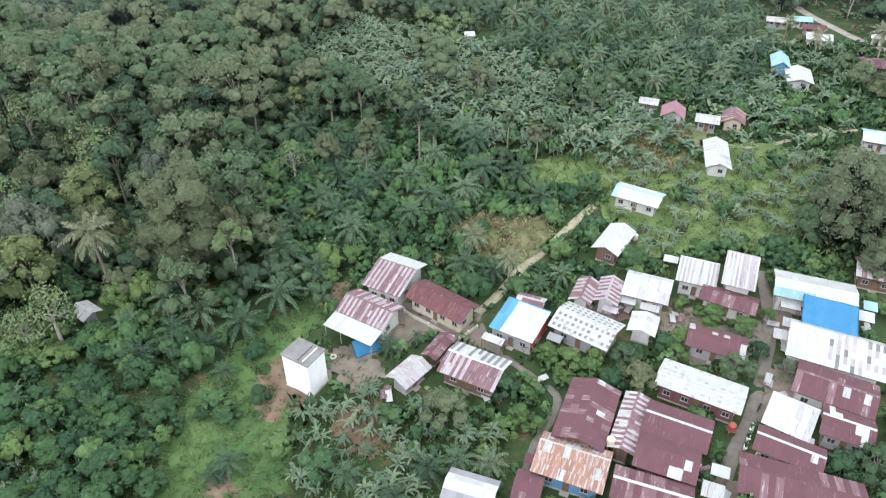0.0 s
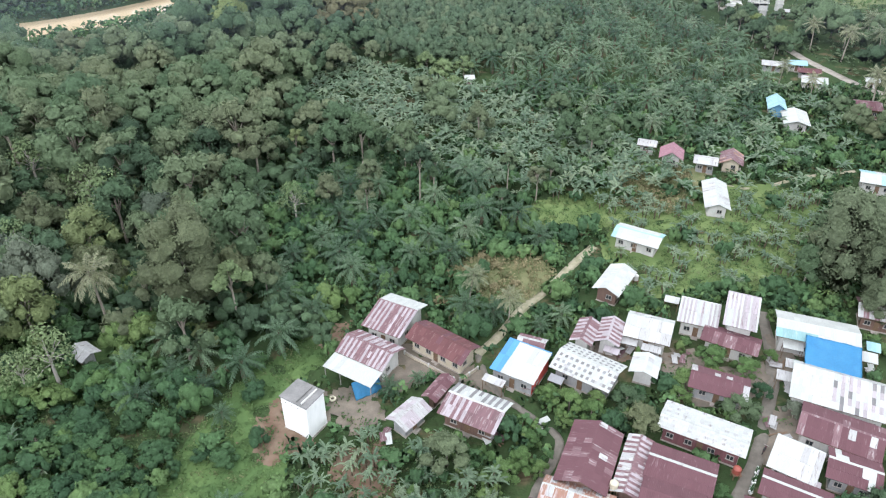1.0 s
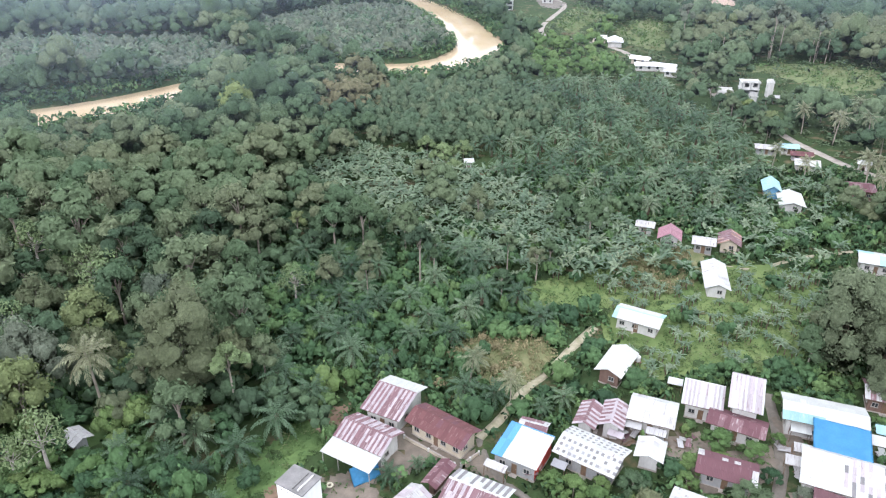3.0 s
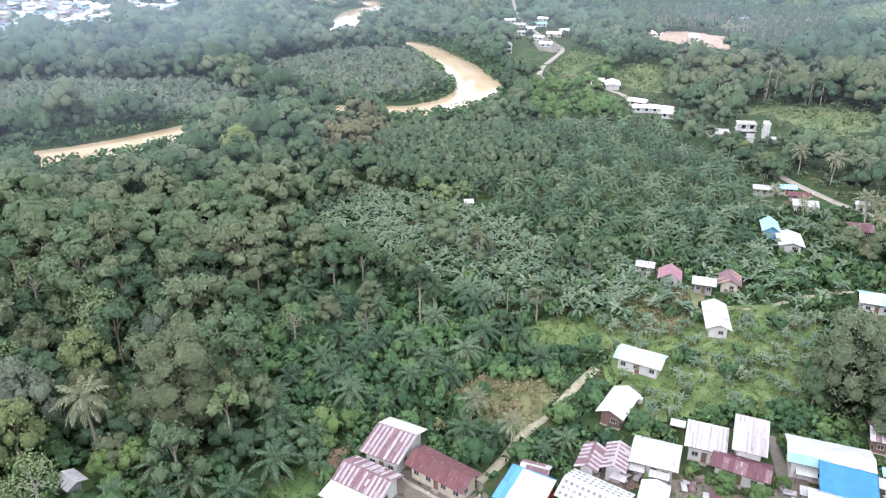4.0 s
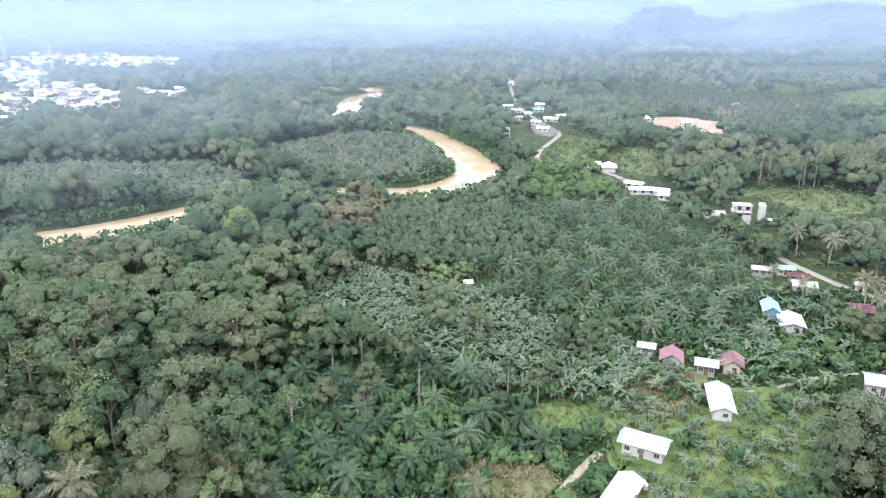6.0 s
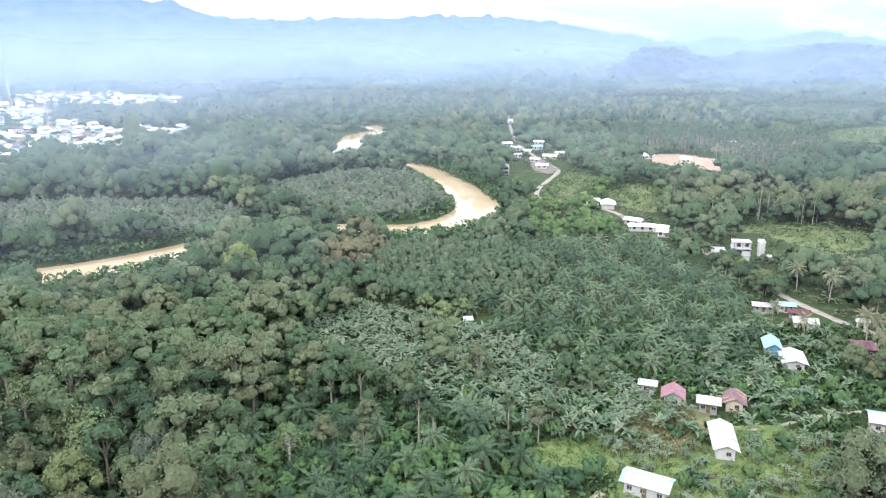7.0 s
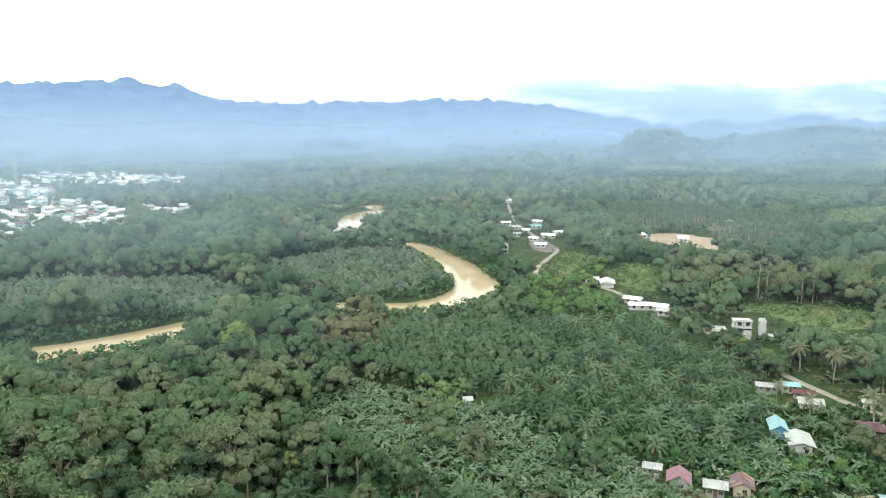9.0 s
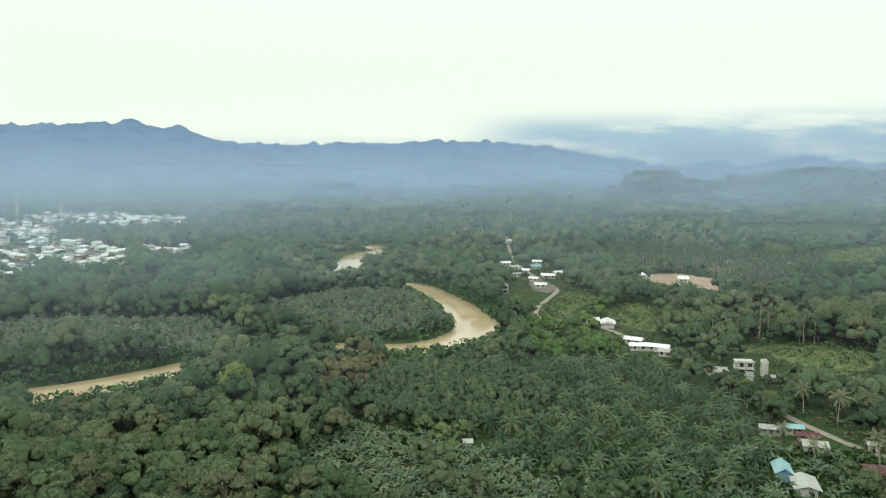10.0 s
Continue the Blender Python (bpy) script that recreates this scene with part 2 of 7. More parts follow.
M["tree_leaf"] = leafy("forest_leaves", [(0.0, (0.060, 0.100, 0.058)), (0.2, (0.078, 0.128, 0.068)), (0.45, (0.100, 0.156, 0.080)), (0.7, (0.128, 0.176, 0.094)), (0.88, (0.152, 0.184, 0.102)), (0.96, (0.146, 0.172, 0.096)), (1.0, (0.170, 0.220, 0.075))], 0.75, 0.15)
M["bush_leaf"] = leafy("shrub_leaves", [(0.0, (0.044, 0.096, 0.046)), (0.35, (0.066, 0.132, 0.058)), (0.7, (0.094, 0.178, 0.070)), (1.0, (0.140, 0.225, 0.082))], 0.65, 0.2)
M["rubber_leaf"] = leafy("thin_olive_leaves", [(0.0, (0.084, 0.136, 0.078)), (0.6, (0.110, 0.160, 0.090)), (1.0, (0.142, 0.184, 0.104))], 0.75, 0.15)
M["feather_leaf"] = leafy("feathery_olive_leaves", [(0.0, (0.118, 0.158, 0.090)), (1.0, (0.158, 0.196, 0.112))], 0.75, 0.15)
M["tan_leaf"] = leafy("tan_green_leaves", [(0.0, (0.140, 0.150, 0.078)), (1.0, (0.190, 0.180, 0.098))], 0.75, 0.15)
M["lime_leaf"] = leafy("lime_green_leaves", [(0.0, (0.150, 0.212, 0.096)), (1.0, (0.205, 0.272, 0.128))], 0.7, 0.15)
M["bright_leaf"] = leafy("bright_green_leaves", [(0.0, (0.086, 0.158, 0.054)), (0.6, (0.120, 0.200, 0.066)), (1.0, (0.175, 0.245, 0.085))], 0.65, 0.2)
M["dry_leaf"] = leafy("dry_leaves", [(0.0, (0.15, 0.18, 0.08)), (0.5, (0.24, 0.22, 0.12)), (1.0, (0.34, 0.29, 0.17))], 0.8, 0.1)
M["pale_leaf"] = leafy("pale_leaves", [(0.0, (0.135, 0.170, 0.122)), (1.0, (0.170, 0.200, 0.140))], 0.7, 0.15)
M["olive_leaf"] = leafy("olive_leaves", [(0.0, (0.122, 0.148, 0.080)), (1.0, (0.155, 0.178, 0.094))], 0.7, 0.15)
M["grass_leaf"] = leafy("grass_blades", [(0.0, (0.070, 0.125, 0.045)), (0.7, (0.11, 0.175, 0.065)), (1.0, (0.16, 0.18, 0.085))], 0.7, 0.15)

# ---------------------------------------------------------------- ground, river, hills
def polyline_distance(px, py, line):
    """Distance of many points from a line of (x, y) corners."""
    best = np.full(np.shape(px), 1e9)
    for (ax, ay), (bx, by) in zip(line[:-1], line[1:]):
        dx, dy = bx - ax, by - ay
        s = np.clip(((px - ax) * dx + (py - ay) * dy) / (dx * dx + dy * dy), 0, 1)
        best = np.minimum(best, np.hypot(px - ax - s * dx, py - ay - s * dy))
    return best


def inside(px, py, poly):
    res = np.zeros(np.shape(px), bool)
    for (ax, ay), (bx, by) in zip(poly, poly[1:] + poly[:1]):
        cross = ((ay > py) != (by > py)) & (px < (bx - ax) * (py - ay) / (by - ay + 1e-9) + ax)
        res ^= cross
    return res


def smooth_line(points, steps=6):
    """Catmull-Rom through the points."""
    p = [np.array(q, float) for q in points]
    p = [2 * p[0] - p[1]] + p + [2 * p[-1] - p[-2]]
    res = []
    for i in range(1, len(p) - 2):
        for k in range(steps):
            s = k / steps
            res.append(tuple(0.5 * (2 * p[i] + (p[i + 1] - p[i - 1]) * s + (2 * p[i - 1] - 5 * p[i] + 4 * p[i + 1] - p[i + 2]) * s * s
                                    + (3 * p[i] - p[i - 1] - 3 * p[i + 1] + p[i + 2]) * s ** 3)))
    return res + [tuple(p[-2])]


# the river's centre line and half width
RIVER_W = smooth_line([(-330, 150, 11), (-240, 205, 11), (-150, 260, 10.5), (-118, 285, 10), (-90, 316, 10), (-55, 333, 9), (-21, 333, 8.5), (-3, 341, 9), (11, 357, 11), (19, 384, 13.5), (14, 416, 13), (4, 460, 10.5),
                       (-18, 518, 9), (-52, 560, 9), (-80, 598, 12), (-86, 645, 15), (-84, 690, 15), (-77, 740, 11), (-66, 778, 9), (-86, 818, 9), (-145, 832, 9), (-260, 900, 9), (-420, 990, 9)])
RIVER = [(a, b) for a, b, c in RIVER_W]
RIVER_HALF = 11.0
ROAD = smooth_line([(152, 162), (127.5, 197), (122.4, 206), (118.6, 217), (114.6, 233), (111.5, 262), (102, 313), (91, 340), (87, 365), (70, 390), (54, 402), (57, 430), (67, 459), (79, 497), (75, 531), (70, 583), (67, 622), (67, 680), (72, 790), (80, 900)])
PATHS = {
    "garden_path": (smooth_line([(29.6, 120.2), (24.2, 113.4), (19.1, 106.3), (13.9, 100.6), (9.0, 92.9), (5.6, 88.7)]), 0.9),
    "yard_path": (smooth_line([(5.6, 88.7), (6.5, 84), (8.5, 80), (10.3, 77.9), (13.0, 75.1), (16.3, 71.2), (15.1, 67.1), (12.2, 62.3), (9.9, 56), (6, 46)]), 0.6),
    "village_lane": (smooth_line([(32.0, 47), (34.7, 54.4), (38.7, 61.5), (43.1, 67.7), (47.4, 75.7), (51, 82.9), (53.5, 90.9), (55.3, 99.8)]), 1.0),
    "hill_path": (smooth_line([(96, 152), (84.1, 149.4), (77.3, 146.7), (69.8, 143.5), (63, 145)]), 0.6),
}
GRASS = [
    [(-21.6, 96.6), (-14, 93.6), (-21, 84), (-23, 72.2), (-19, 56), (-26, 48), (-36, 52), (-38, 66), (-31.2, 82.7), (-24.6, 90.7)],
    [(13, 127.4), (31.5, 125.4), (31.4, 101.4), (42.3, 104.7), (62.5, 106), (76, 122), (81.6, 141.6), (69.6, 146.7), (52, 140), (40, 146), (24, 140), (14, 133)],
    [(93, 415), (120, 445), (134, 432), (120, 388), (106, 360), (94, 383)],
    [(129, 329), (156, 336), (177, 332), (191, 321), (180, 295), (158, 284), (147, 308), (140, 321)],
    [(-62, 92), (-52, 92), (-50, 78), (-60, 76)],
    [(366, 831), (362, 737), (341, 700), (331, 766)],
    [(63, 432), (90, 502), (101, 465), (69, 404)],
    [(230, 630), (293, 642), (282, 618), (214, 584)],
]
DRY = [[(0.5, 112), (7, 117), (19, 116), (21, 111), (15, 102.5), (7, 102.5)], [(38, 152), (52, 156), (61, 152), (57, 139.5), (48, 132.5), (38, 135.5)]]
HAMLET = [(37, 474), (46, 500), (50, 560), (56, 650), (72, 650), (94, 600), (92, 520), (76, 470), (66, 455)]
YARDS = [[(-18.5, 80.5), (-12.5, 80), (-9.5, 77.5), (-8, 75.5), (-12.5, 71.5), (-17, 75)],
         [(43.5, 66.5), (46.5, 64.5), (51, 71), (55.5, 75), (53.5, 79), (48, 76)], [(30, 86), (36.5, 88.5), (40, 86.5), (33, 83.5)], [(51.5, 83), (55, 82.5), (57.5, 92), (54, 94)], [(31, 50), (36, 49), (38.5, 57), (35.5, 60), (33, 55)],
         [(-8.5, 92), (-4, 90), (4.1, 85.4), (10.3, 82.8), (9, 80), (5.7, 79.7), (-0.3, 84.1), (-3.8, 82.2), (-7.2, 79.7), (-14, 78), (-17, 81), (-14, 80)],
         [(34, 88), (39, 91), (44, 86), (50, 88), (52, 84), (48, 80), (37, 76), (34, 84)], [(21, 89), (34, 95), (36, 88), (30, 87), (24, 87)]]
CLEARING = [(152, 572), (186, 574), (204, 548), (190, 492), (172, 502), (154, 536)]
RED_SOIL = [[(-26, 78), (-20, 80), (-18, 70), (-24, 66), (-28, 71)], [(52, 150), (56, 150), (57, 138), (51, 138)], [(-22, 95), (-16, 97), (-15, 90), (-19, 88)], [(-15, 69), (-9, 70), (-6, 64), (-9, 60), (-14, 63)], [(-30, 57), (-27, 58), (-26, 54), (-30, 53)]]


def hills(x, y):
    """Height of the land: flat round the village, low hills far out and the ridges of the distance."""
    x, y = np.asarray(x, float), np.asarray(y, float)
    r = np.hypot(x, y)
    far = np.clip((r - 500) / 900, 0, 1)
    z = far * (5 * np.sin(x / 190 + 1.3) * np.cos(y / 260) + 4 * np.sin(x / 83 + y / 131) + 6)
    for cx, cy, rx, ry, h in ((490, 1732, 92, 120, 66), (760, 1760, 190, 150, 60), (1010, 1660, 200, 160, 62), (280, 2250, 330, 200, 22), (-500, 2400, 500, 250, 20)):
        d2 = ((x - cx) / rx) ** 2 + ((y - cy) / ry) ** 2
        z = z + h * np.exp(-d2 ** 1.4 * 0.9)
    return z


def sheet_from(xs, ys, height, name, mat):
    """One ground sheet from a grid of x and y values."""
    X, Y = np.meshgrid(xs, ys)
    v = np.stack([X, Y, height(X, Y)], -1).reshape(-1, 3)
    n, m = len(xs), len(ys)
    i = (np.arange(m - 1)[:, None] * n + np.arange(n - 1)).ravel()
    return mesh_of(name, v, np.stack([i, i + 1, i + n + 1, i + n], -1), mat, smooth=True)


def mesh_of(name, verts, quads, mat, smooth=False, tint=None, normals=None):
    """A mesh from arrays of corners and four-sided faces."""
    me = bpy.data.meshes.new(name)
    verts, quads = np.asarray(verts, np.float32), np.asarray(quads, np.int32)
    me.vertices.add(len(verts))
    me.vertices.foreach_set("co", verts.ravel())
    me.loops.add(quads.size)
    me.loops.foreach_set("vertex_index", quads.ravel())
    me.polygons.add(len(quads))
    me.polygons.foreach_set("loop_start", np.arange(0, quads.size, 4, dtype=np.int32))
    me.polygons.foreach_set("use_smooth", np.full(len(quads), smooth))
    if tint is not None:
        me.attributes.new("tint", "FLOAT", "POINT").data.foreach_set("value", np.asarray(tint, np.float32))
    me.materials.append(mat)
    me.update(calc_edges=True)
    if normals is not None:
        me.polygons.foreach_set("use_smooth", np.full(len(quads), True))
        me.normals_split_custom_set_from_vertices(np.asarray(normals, np.float32))
    return me


def ground_height(X, Y):
    z = hills(X, Y)
    d = polyline_distance(X, Y, RIVER)
    bank = np.clip((d - RIVER_HALF + 1.5) / 5, 0, 1)
    return z - 3.2 * (1 - bank) * (np.hypot(X, Y) < 1400) + 0.12 * np.sin(X * 0.9 + 1.7 * np.sin(Y * 0.37)) * np.cos(Y * 0.7)


def spread(low, high, fine, count):
    """Grid lines that are fine near zero and wide far out."""
    s = np.linspace(-1, 1, count)
    s = np.sign(s) * np.abs(s) ** fine
    return np.where(s < 0, -low * s, high * s)


gm = bpy.data.materials.new("ground_cover")
g = nodes_of(gm)
gcol = mixed(g, sharpened(g, noised(g, 0.09, 5), 0.35, 0.65), (0.030, 0.058, 0.022), (0.056, 0.094, 0.034))
gcol = mixed(g, sharpened(g, noised(g, 0.9, 5), 0.3, 0.75), gcol, (0.036, 0.052, 0.022))
gcol = mixed(g, sharpened(g, noised(g, 0.22, 5), 0.55, 0.68), gcol, (0.13, 0.105, 0.06))
gcol = mixed(g, sharpened(g, noised(g, 0.035, 4), 0.62, 0.72), gcol, (0.13, 0.11, 0.065))
finish(gm, g, gcol, 0.95, bump=noised(g, 1.6, 5), bump_size=0.4, spec=0.1)
xs = spread(-3600, 3600, 2.3, 181)
ys = np.concatenate([np.linspace(-300, 20, 12)[:-1], np.linspace(20, 460, 110)[:-1], np.linspace(460, 1200, 60)[:-1], np.linspace(1200, 4700, 40)])
ground = new("ground", sheet_from(xs, ys, ground_height, "ground", gm))
tagged(ground, "green and brown valley floor under forest and gardens", "ground", kind="structure")


def ribbon(name, line, half, mat, z=0.03, wobble=0.15):
    """A path or stream of given half width, slightly uneven at its edges, with thickness."""
    pts = np.array(line)
    d = np.gradient(pts, axis=0)
    nrm = np.stack([-d[:, 1], d[:, 0]], -1) / np.hypot(d[:, 0], d[:, 1])[:, None]
    half = np.asarray(half)
    w = half * (1 + wobble * np.array([noise.noise((i * 0.7, 3.1, 0.5)) for i in range(len(pts))]))
    rows = []
    for s, up in ((-1.0, -0.25), (-0.96, 0), (-0.3, 0.02), (0.3, 0.02), (0.96, 0), (1.0, -0.25)):
        p = pts + nrm * (w * s)[:, None]
        rows.append(np.column_stack([p, np.full(len(p), z + up) + hills(p[:, 0], p[:, 1])]))
    v = np.stack(rows, 1).reshape(-1, 3)
    i = (np.arange(len(pts) - 1)[:, None] * 6 + np.arange(5)).ravel()
    return new(name, mesh_of(name, v, np.stack([i, i + 1, i + 7, i + 6], -1), mat, smooth=True))


wm = bpy.data.materials.new("muddy_water")
w_ = nodes_of(wm)
wcol = mixed(w_, sharpened(w_, noised(w_, 0.03, 4), 0.35, 0.65), (0.47, 0.36, 0.215), (0.57, 0.45, 0.29))
finish(wm, w_, wcol, 0.09, bump=noised(w_, 0.5, 3), bump_size=0.012, spec=0.6)
river = ribbon("river", RIVER, np.array([c + 2.0 for a, b, c in RIVER_W]), wm, -1.4, 0.10)
tagged(river, "broad muddy brown river winding between forested banks", "river", kind="structure")
tagged(ribbon("road", ROAD, 1.6, M["road"], 0.05), "pale worn road through the palm groves", "road", kind="structure")
for key, (line, half) in PATHS.items():
    look_ = M["gravel"] if key in ("village_lane", "yard_path") else M["path"]
    tagged(ribbon(key, line, half, look_, 0.05), "narrow lane between rusty roofs" if key == "village_lane" else "narrow pale footpath of worn concrete", "path", kind="structure")


def patch(name, poly, mat, label, z=0.02, step=1.0, kind="structure"):
    """A low uneven patch of ground cover with a ragged edge."""
    a = np.array(poly, float)
    X, Y = np.meshgrid(np.arange(a[:, 0].min() - 2, a[:, 0].max() + 2, step), np.arange(a[:, 1].min() - 2, a[:, 1].max() + 2, step))
    n = X.shape[1]
    jx = X + rng.uniform(-0.3, 0.3, X.shape) * step
    jy = Y + rng.uniform(-0.3, 0.3, X.shape) * step
    v = np.stack([jx, jy, ground_height(jx, jy) + z + 0.10 + 0.05 * np.sin(jx * 1.3) * np.cos(jy * 1.1)], -1)
    i = (np.arange(X.shape[0] - 1)[:, None] * n + np.arange(n - 1)).ravel()
    q = np.stack([i, i + 1, i + n + 1, i + n], -1)
    c = v.reshape(-1, 3)[q].mean(1)
    wob = np.array([1.3 * noise.fractal((a * 0.5, b * 0.5, 1.0), 1.0, 2.0, 3) for a, b in c[:, :2]])
    keep = inside(c[:, 0] + wob, c[:, 1] + wob, poly)
    ob = new(name, mesh_of(name, v.reshape(-1, 3), q[keep], mat, smooth=True))
    return tagged(ob, label, name.replace("_", " "), kind=kind)


for k, poly in enumerate(GRASS):
    patch("meadow", poly, M["dry_grass"] if k == 7 else M["pale_field"] if k in (2, 3, 5, 6) else M["light_grass"] if k == 1 else M["grass"], "dry grassland beside a plantation" if k == 7 else "bright green grassy clearing with low weeds", step=1.0 if k < 2 else 3.0)
for poly in YARDS:
    patch("yard_ground", poly, M["yard"], "trodden grey-brown earth between the houses", z=0.02)
for poly in RED_SOIL:
    patch("red_soil", poly, M["earth"], "patch of bare reddish soil", z=0.06, step=0.45)
patch("red_soil", CLEARING, M["field_earth"], "cleared field of bare orange soil", z=0.1, step=3.0)

patch("yard_ground", [(64, 490), (62, 530), (70, 552), (78, 545), (80, 505), (72, 482)], M["gravel"], "pale trodden earth along the road", z=0.05, step=3.0)
for poly in DRY:
    patch("dry_grass", poly, M["dry_grass"], "straw-coloured dry grass and weeds", z=0.08, step=0.8)

# ridges of the distance, their blue haze painted in as colour and emission
hm = bpy.data.materials.new("haze_blue_ridge")
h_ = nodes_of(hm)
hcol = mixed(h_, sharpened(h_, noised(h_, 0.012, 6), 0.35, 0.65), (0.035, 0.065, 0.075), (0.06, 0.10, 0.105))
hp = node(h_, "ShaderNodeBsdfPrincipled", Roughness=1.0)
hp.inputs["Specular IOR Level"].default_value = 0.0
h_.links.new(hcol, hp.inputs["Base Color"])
# blue glow in place of the air's haze over the slopes
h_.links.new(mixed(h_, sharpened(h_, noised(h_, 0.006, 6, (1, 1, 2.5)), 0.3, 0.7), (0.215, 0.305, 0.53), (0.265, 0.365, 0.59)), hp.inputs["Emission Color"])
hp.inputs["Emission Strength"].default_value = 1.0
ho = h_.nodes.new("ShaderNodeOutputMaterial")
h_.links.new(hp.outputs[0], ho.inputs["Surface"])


def bump_at(a, at, width, high):
    return high * np.exp(-((a - at) / width) ** 2)


def ridge(name, low_az, high_az, dist, rise, profile, label, seed):
    """A long wooded ridge: its crest's angle above the eye's level by bearing, falling to the plain in front."""
    az = np.radians(np.linspace(low_az, high_az, 360))
    t = np.linspace(0, 1, 40)
    crest = EYE + dist * np.tan(np.radians(profile(np.degrees(az))))
    A, T = np.meshgrid(az, t)
    R = dist - rise * (1 - T)
    Z = -20 + (crest + 20) * T ** 1.25
    X, Y = R * np.sin(A), R * np.cos(A)
    rough = np.array([[noise.fractal((x / 330 + seed, y / 330, 0.4), 1.0, 2.0, 6) for x, y in zip(rx, ry)] for rx, ry in zip(X, Y)])
    fine = np.array([noise.fractal((a * 60 + seed, 5.1, 0.0), 0.9, 2.1, 5) for a in az])
    Z = Z + rough * (26 * (1 - T) * T * 4 + 7 * T) + fine[None, :] * 17 * T ** 3
    v = np.stack([X, Y, Z], -1).reshape(-1, 3)
    n = len(az)
    i = (np.arange(len(t) - 1)[:, None] * n + np.arange(n - 1)).ravel()
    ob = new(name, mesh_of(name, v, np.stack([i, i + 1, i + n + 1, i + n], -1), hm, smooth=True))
    return tagged(ob, label, "mountain ridge", kind="structure")


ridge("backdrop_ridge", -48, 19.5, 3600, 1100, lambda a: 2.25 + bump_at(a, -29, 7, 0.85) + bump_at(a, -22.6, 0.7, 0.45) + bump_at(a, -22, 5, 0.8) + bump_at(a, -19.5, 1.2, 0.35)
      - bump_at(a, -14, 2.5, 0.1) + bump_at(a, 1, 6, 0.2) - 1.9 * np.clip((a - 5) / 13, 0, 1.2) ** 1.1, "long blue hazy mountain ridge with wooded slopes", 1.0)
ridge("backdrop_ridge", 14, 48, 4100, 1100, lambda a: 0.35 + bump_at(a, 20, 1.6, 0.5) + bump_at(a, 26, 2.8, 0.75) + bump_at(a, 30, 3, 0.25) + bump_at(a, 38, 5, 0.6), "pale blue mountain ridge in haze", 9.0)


# ---------------------------------------------------------------- houses
def part(name, bm, mat, parent, label="", at=None, smooth=False):
    """Links a bmesh as one mesh object under a thing or a part."""
    me = bpy.data.meshes.new(name)
    bm.to_mesh(me)
    bm.free()
    me.materials.append(mat)
    if smooth:
        me.polygons.foreach_set("use_smooth", np.full(len(me.polygons), True))
    ob = new(name, me)
    ob.parent = parent
    if at is not None:
        ob.matrix_basis = at
    if label:
        tagged(ob, label)
    return ob


def thing(name, m, label, category, group=""):
    ob = new(name)
    ob.matrix_basis = m
    return tagged(ob, label, category, group)


def box(bm, x0, y0, z0, x1, y1, z1, bevel=0.0):
    made = bmesh.ops.create_cube(bm, size=1.0)
    bmesh.ops.transform(bm, matrix=Matrix.LocRotScale(((x0 + x1) / 2, (y0 + y1) / 2, (z0 + z1) / 2), None, (x1 - x0, y1 - y0, z1 - z0)), verts=made["verts"])
    if bevel:
        edges = list({e for v in made["verts"] for e in v.link_edges})
        bmesh.ops.bevel(bm, geom=edges, offset=bevel, segments=1, affect="EDGES")


def corrugated(wide, long):
    """One roofing sheet with ribs that run down the slope, a turned-down lip at its lower end."""
    bm = bmesh.new()
    n = 8
    rows = []
    for y, drop in ((0, 0.0), (long * 0.5, -0.004), (long, 0.0), (long + 0.005, -0.05)):
        rows.append([bm.verts.new((wide * (k / n - 0.5), -y, (0.022 if k % 2 else 0.0) + drop)) for k in range(n + 1)])
    for a, b in zip(rows[:-1], rows[1:]):
        for k in range(n):
            bm.faces.new((a[k], b[k], b[k + 1], a[k + 1]))
    me = bpy.data.meshes.new("roof_sheet")
    bm.to_mesh(me)
    bm.free()
    return me


FOOT = []  # footprints of the houses: x, y, half length, half width, angle
SHEETS = {}


def sheet_mesh(wide, long, mat):
    key = (round(wide, 2), round(long, 1), mat)
    if key not in SHEETS:
        SHEETS[key] = corrugated(key[0] + 0.06, key[1] + 0.06)
        SHEETS[key].materials.append(M[mat])
    return SHEETS[key]


def lay_sheets(parent, m, length, slope, pattern, rows, r, each=0.86):
    """Covers one roof slope (origin at the ridge's middle, x along it, -y down the slope) with sheets."""
    count = max(2, round(length / each))
    wide = length / count
    step = slope / rows
    for j in range(rows):
        for i in range(count):
            mat = pattern(i, j, r)
            ob = new("roof_sheet", sheet_mesh(wide, step, mat))
            ob.parent = parent
            ob.matrix_basis = m @ pose(wide * (i + 0.5) - length / 2, -j * step + 0.02, 0.03 + 0.012 * (rows - j) + 0.004 * (i % 2),
                                       r.uniform(-0.5, 0.5), r.uniform(-0.6, 0.6), r.uniform(-0.6, 0.6))


def column(i, j, r, key, whole=0.8):
    """A number that stays the same down a column of sheets, but for a few odd ones."""
    return random.Random(i * 31 + key).random() if r.random() < whole else r.random()


def plain(a, odd=None, share=0.0):
    def choose(i, j, r):
        if a == "rust" and r.random() < 0.007:
            return "zinc_old"
        return odd if odd and column(i, j, r, int(share * 1000)) < share else a
    return choose


def striped(a, b, every=2):
    return lambda i, j, r: (a if (i % every == 0) != (column(i, j, r, every, 0.93) < 0.12) else b)


def dashed(i, j, r):
    """White sheets with broken grey columns between them."""
    if i % 2 and j % 2 and r.random() < 0.93:
        return "dash" if r.random() < 0.75 else "zinc_dark"
    return "zinc" if r.random() < 0.93 else "zinc_old"


def faint(i, j, r):
    """White sheets with a few greyed ones in broken columns."""
    return "zinc_old" if i % 2 and j % 2 and r.random() < 0.6 else "zinc"


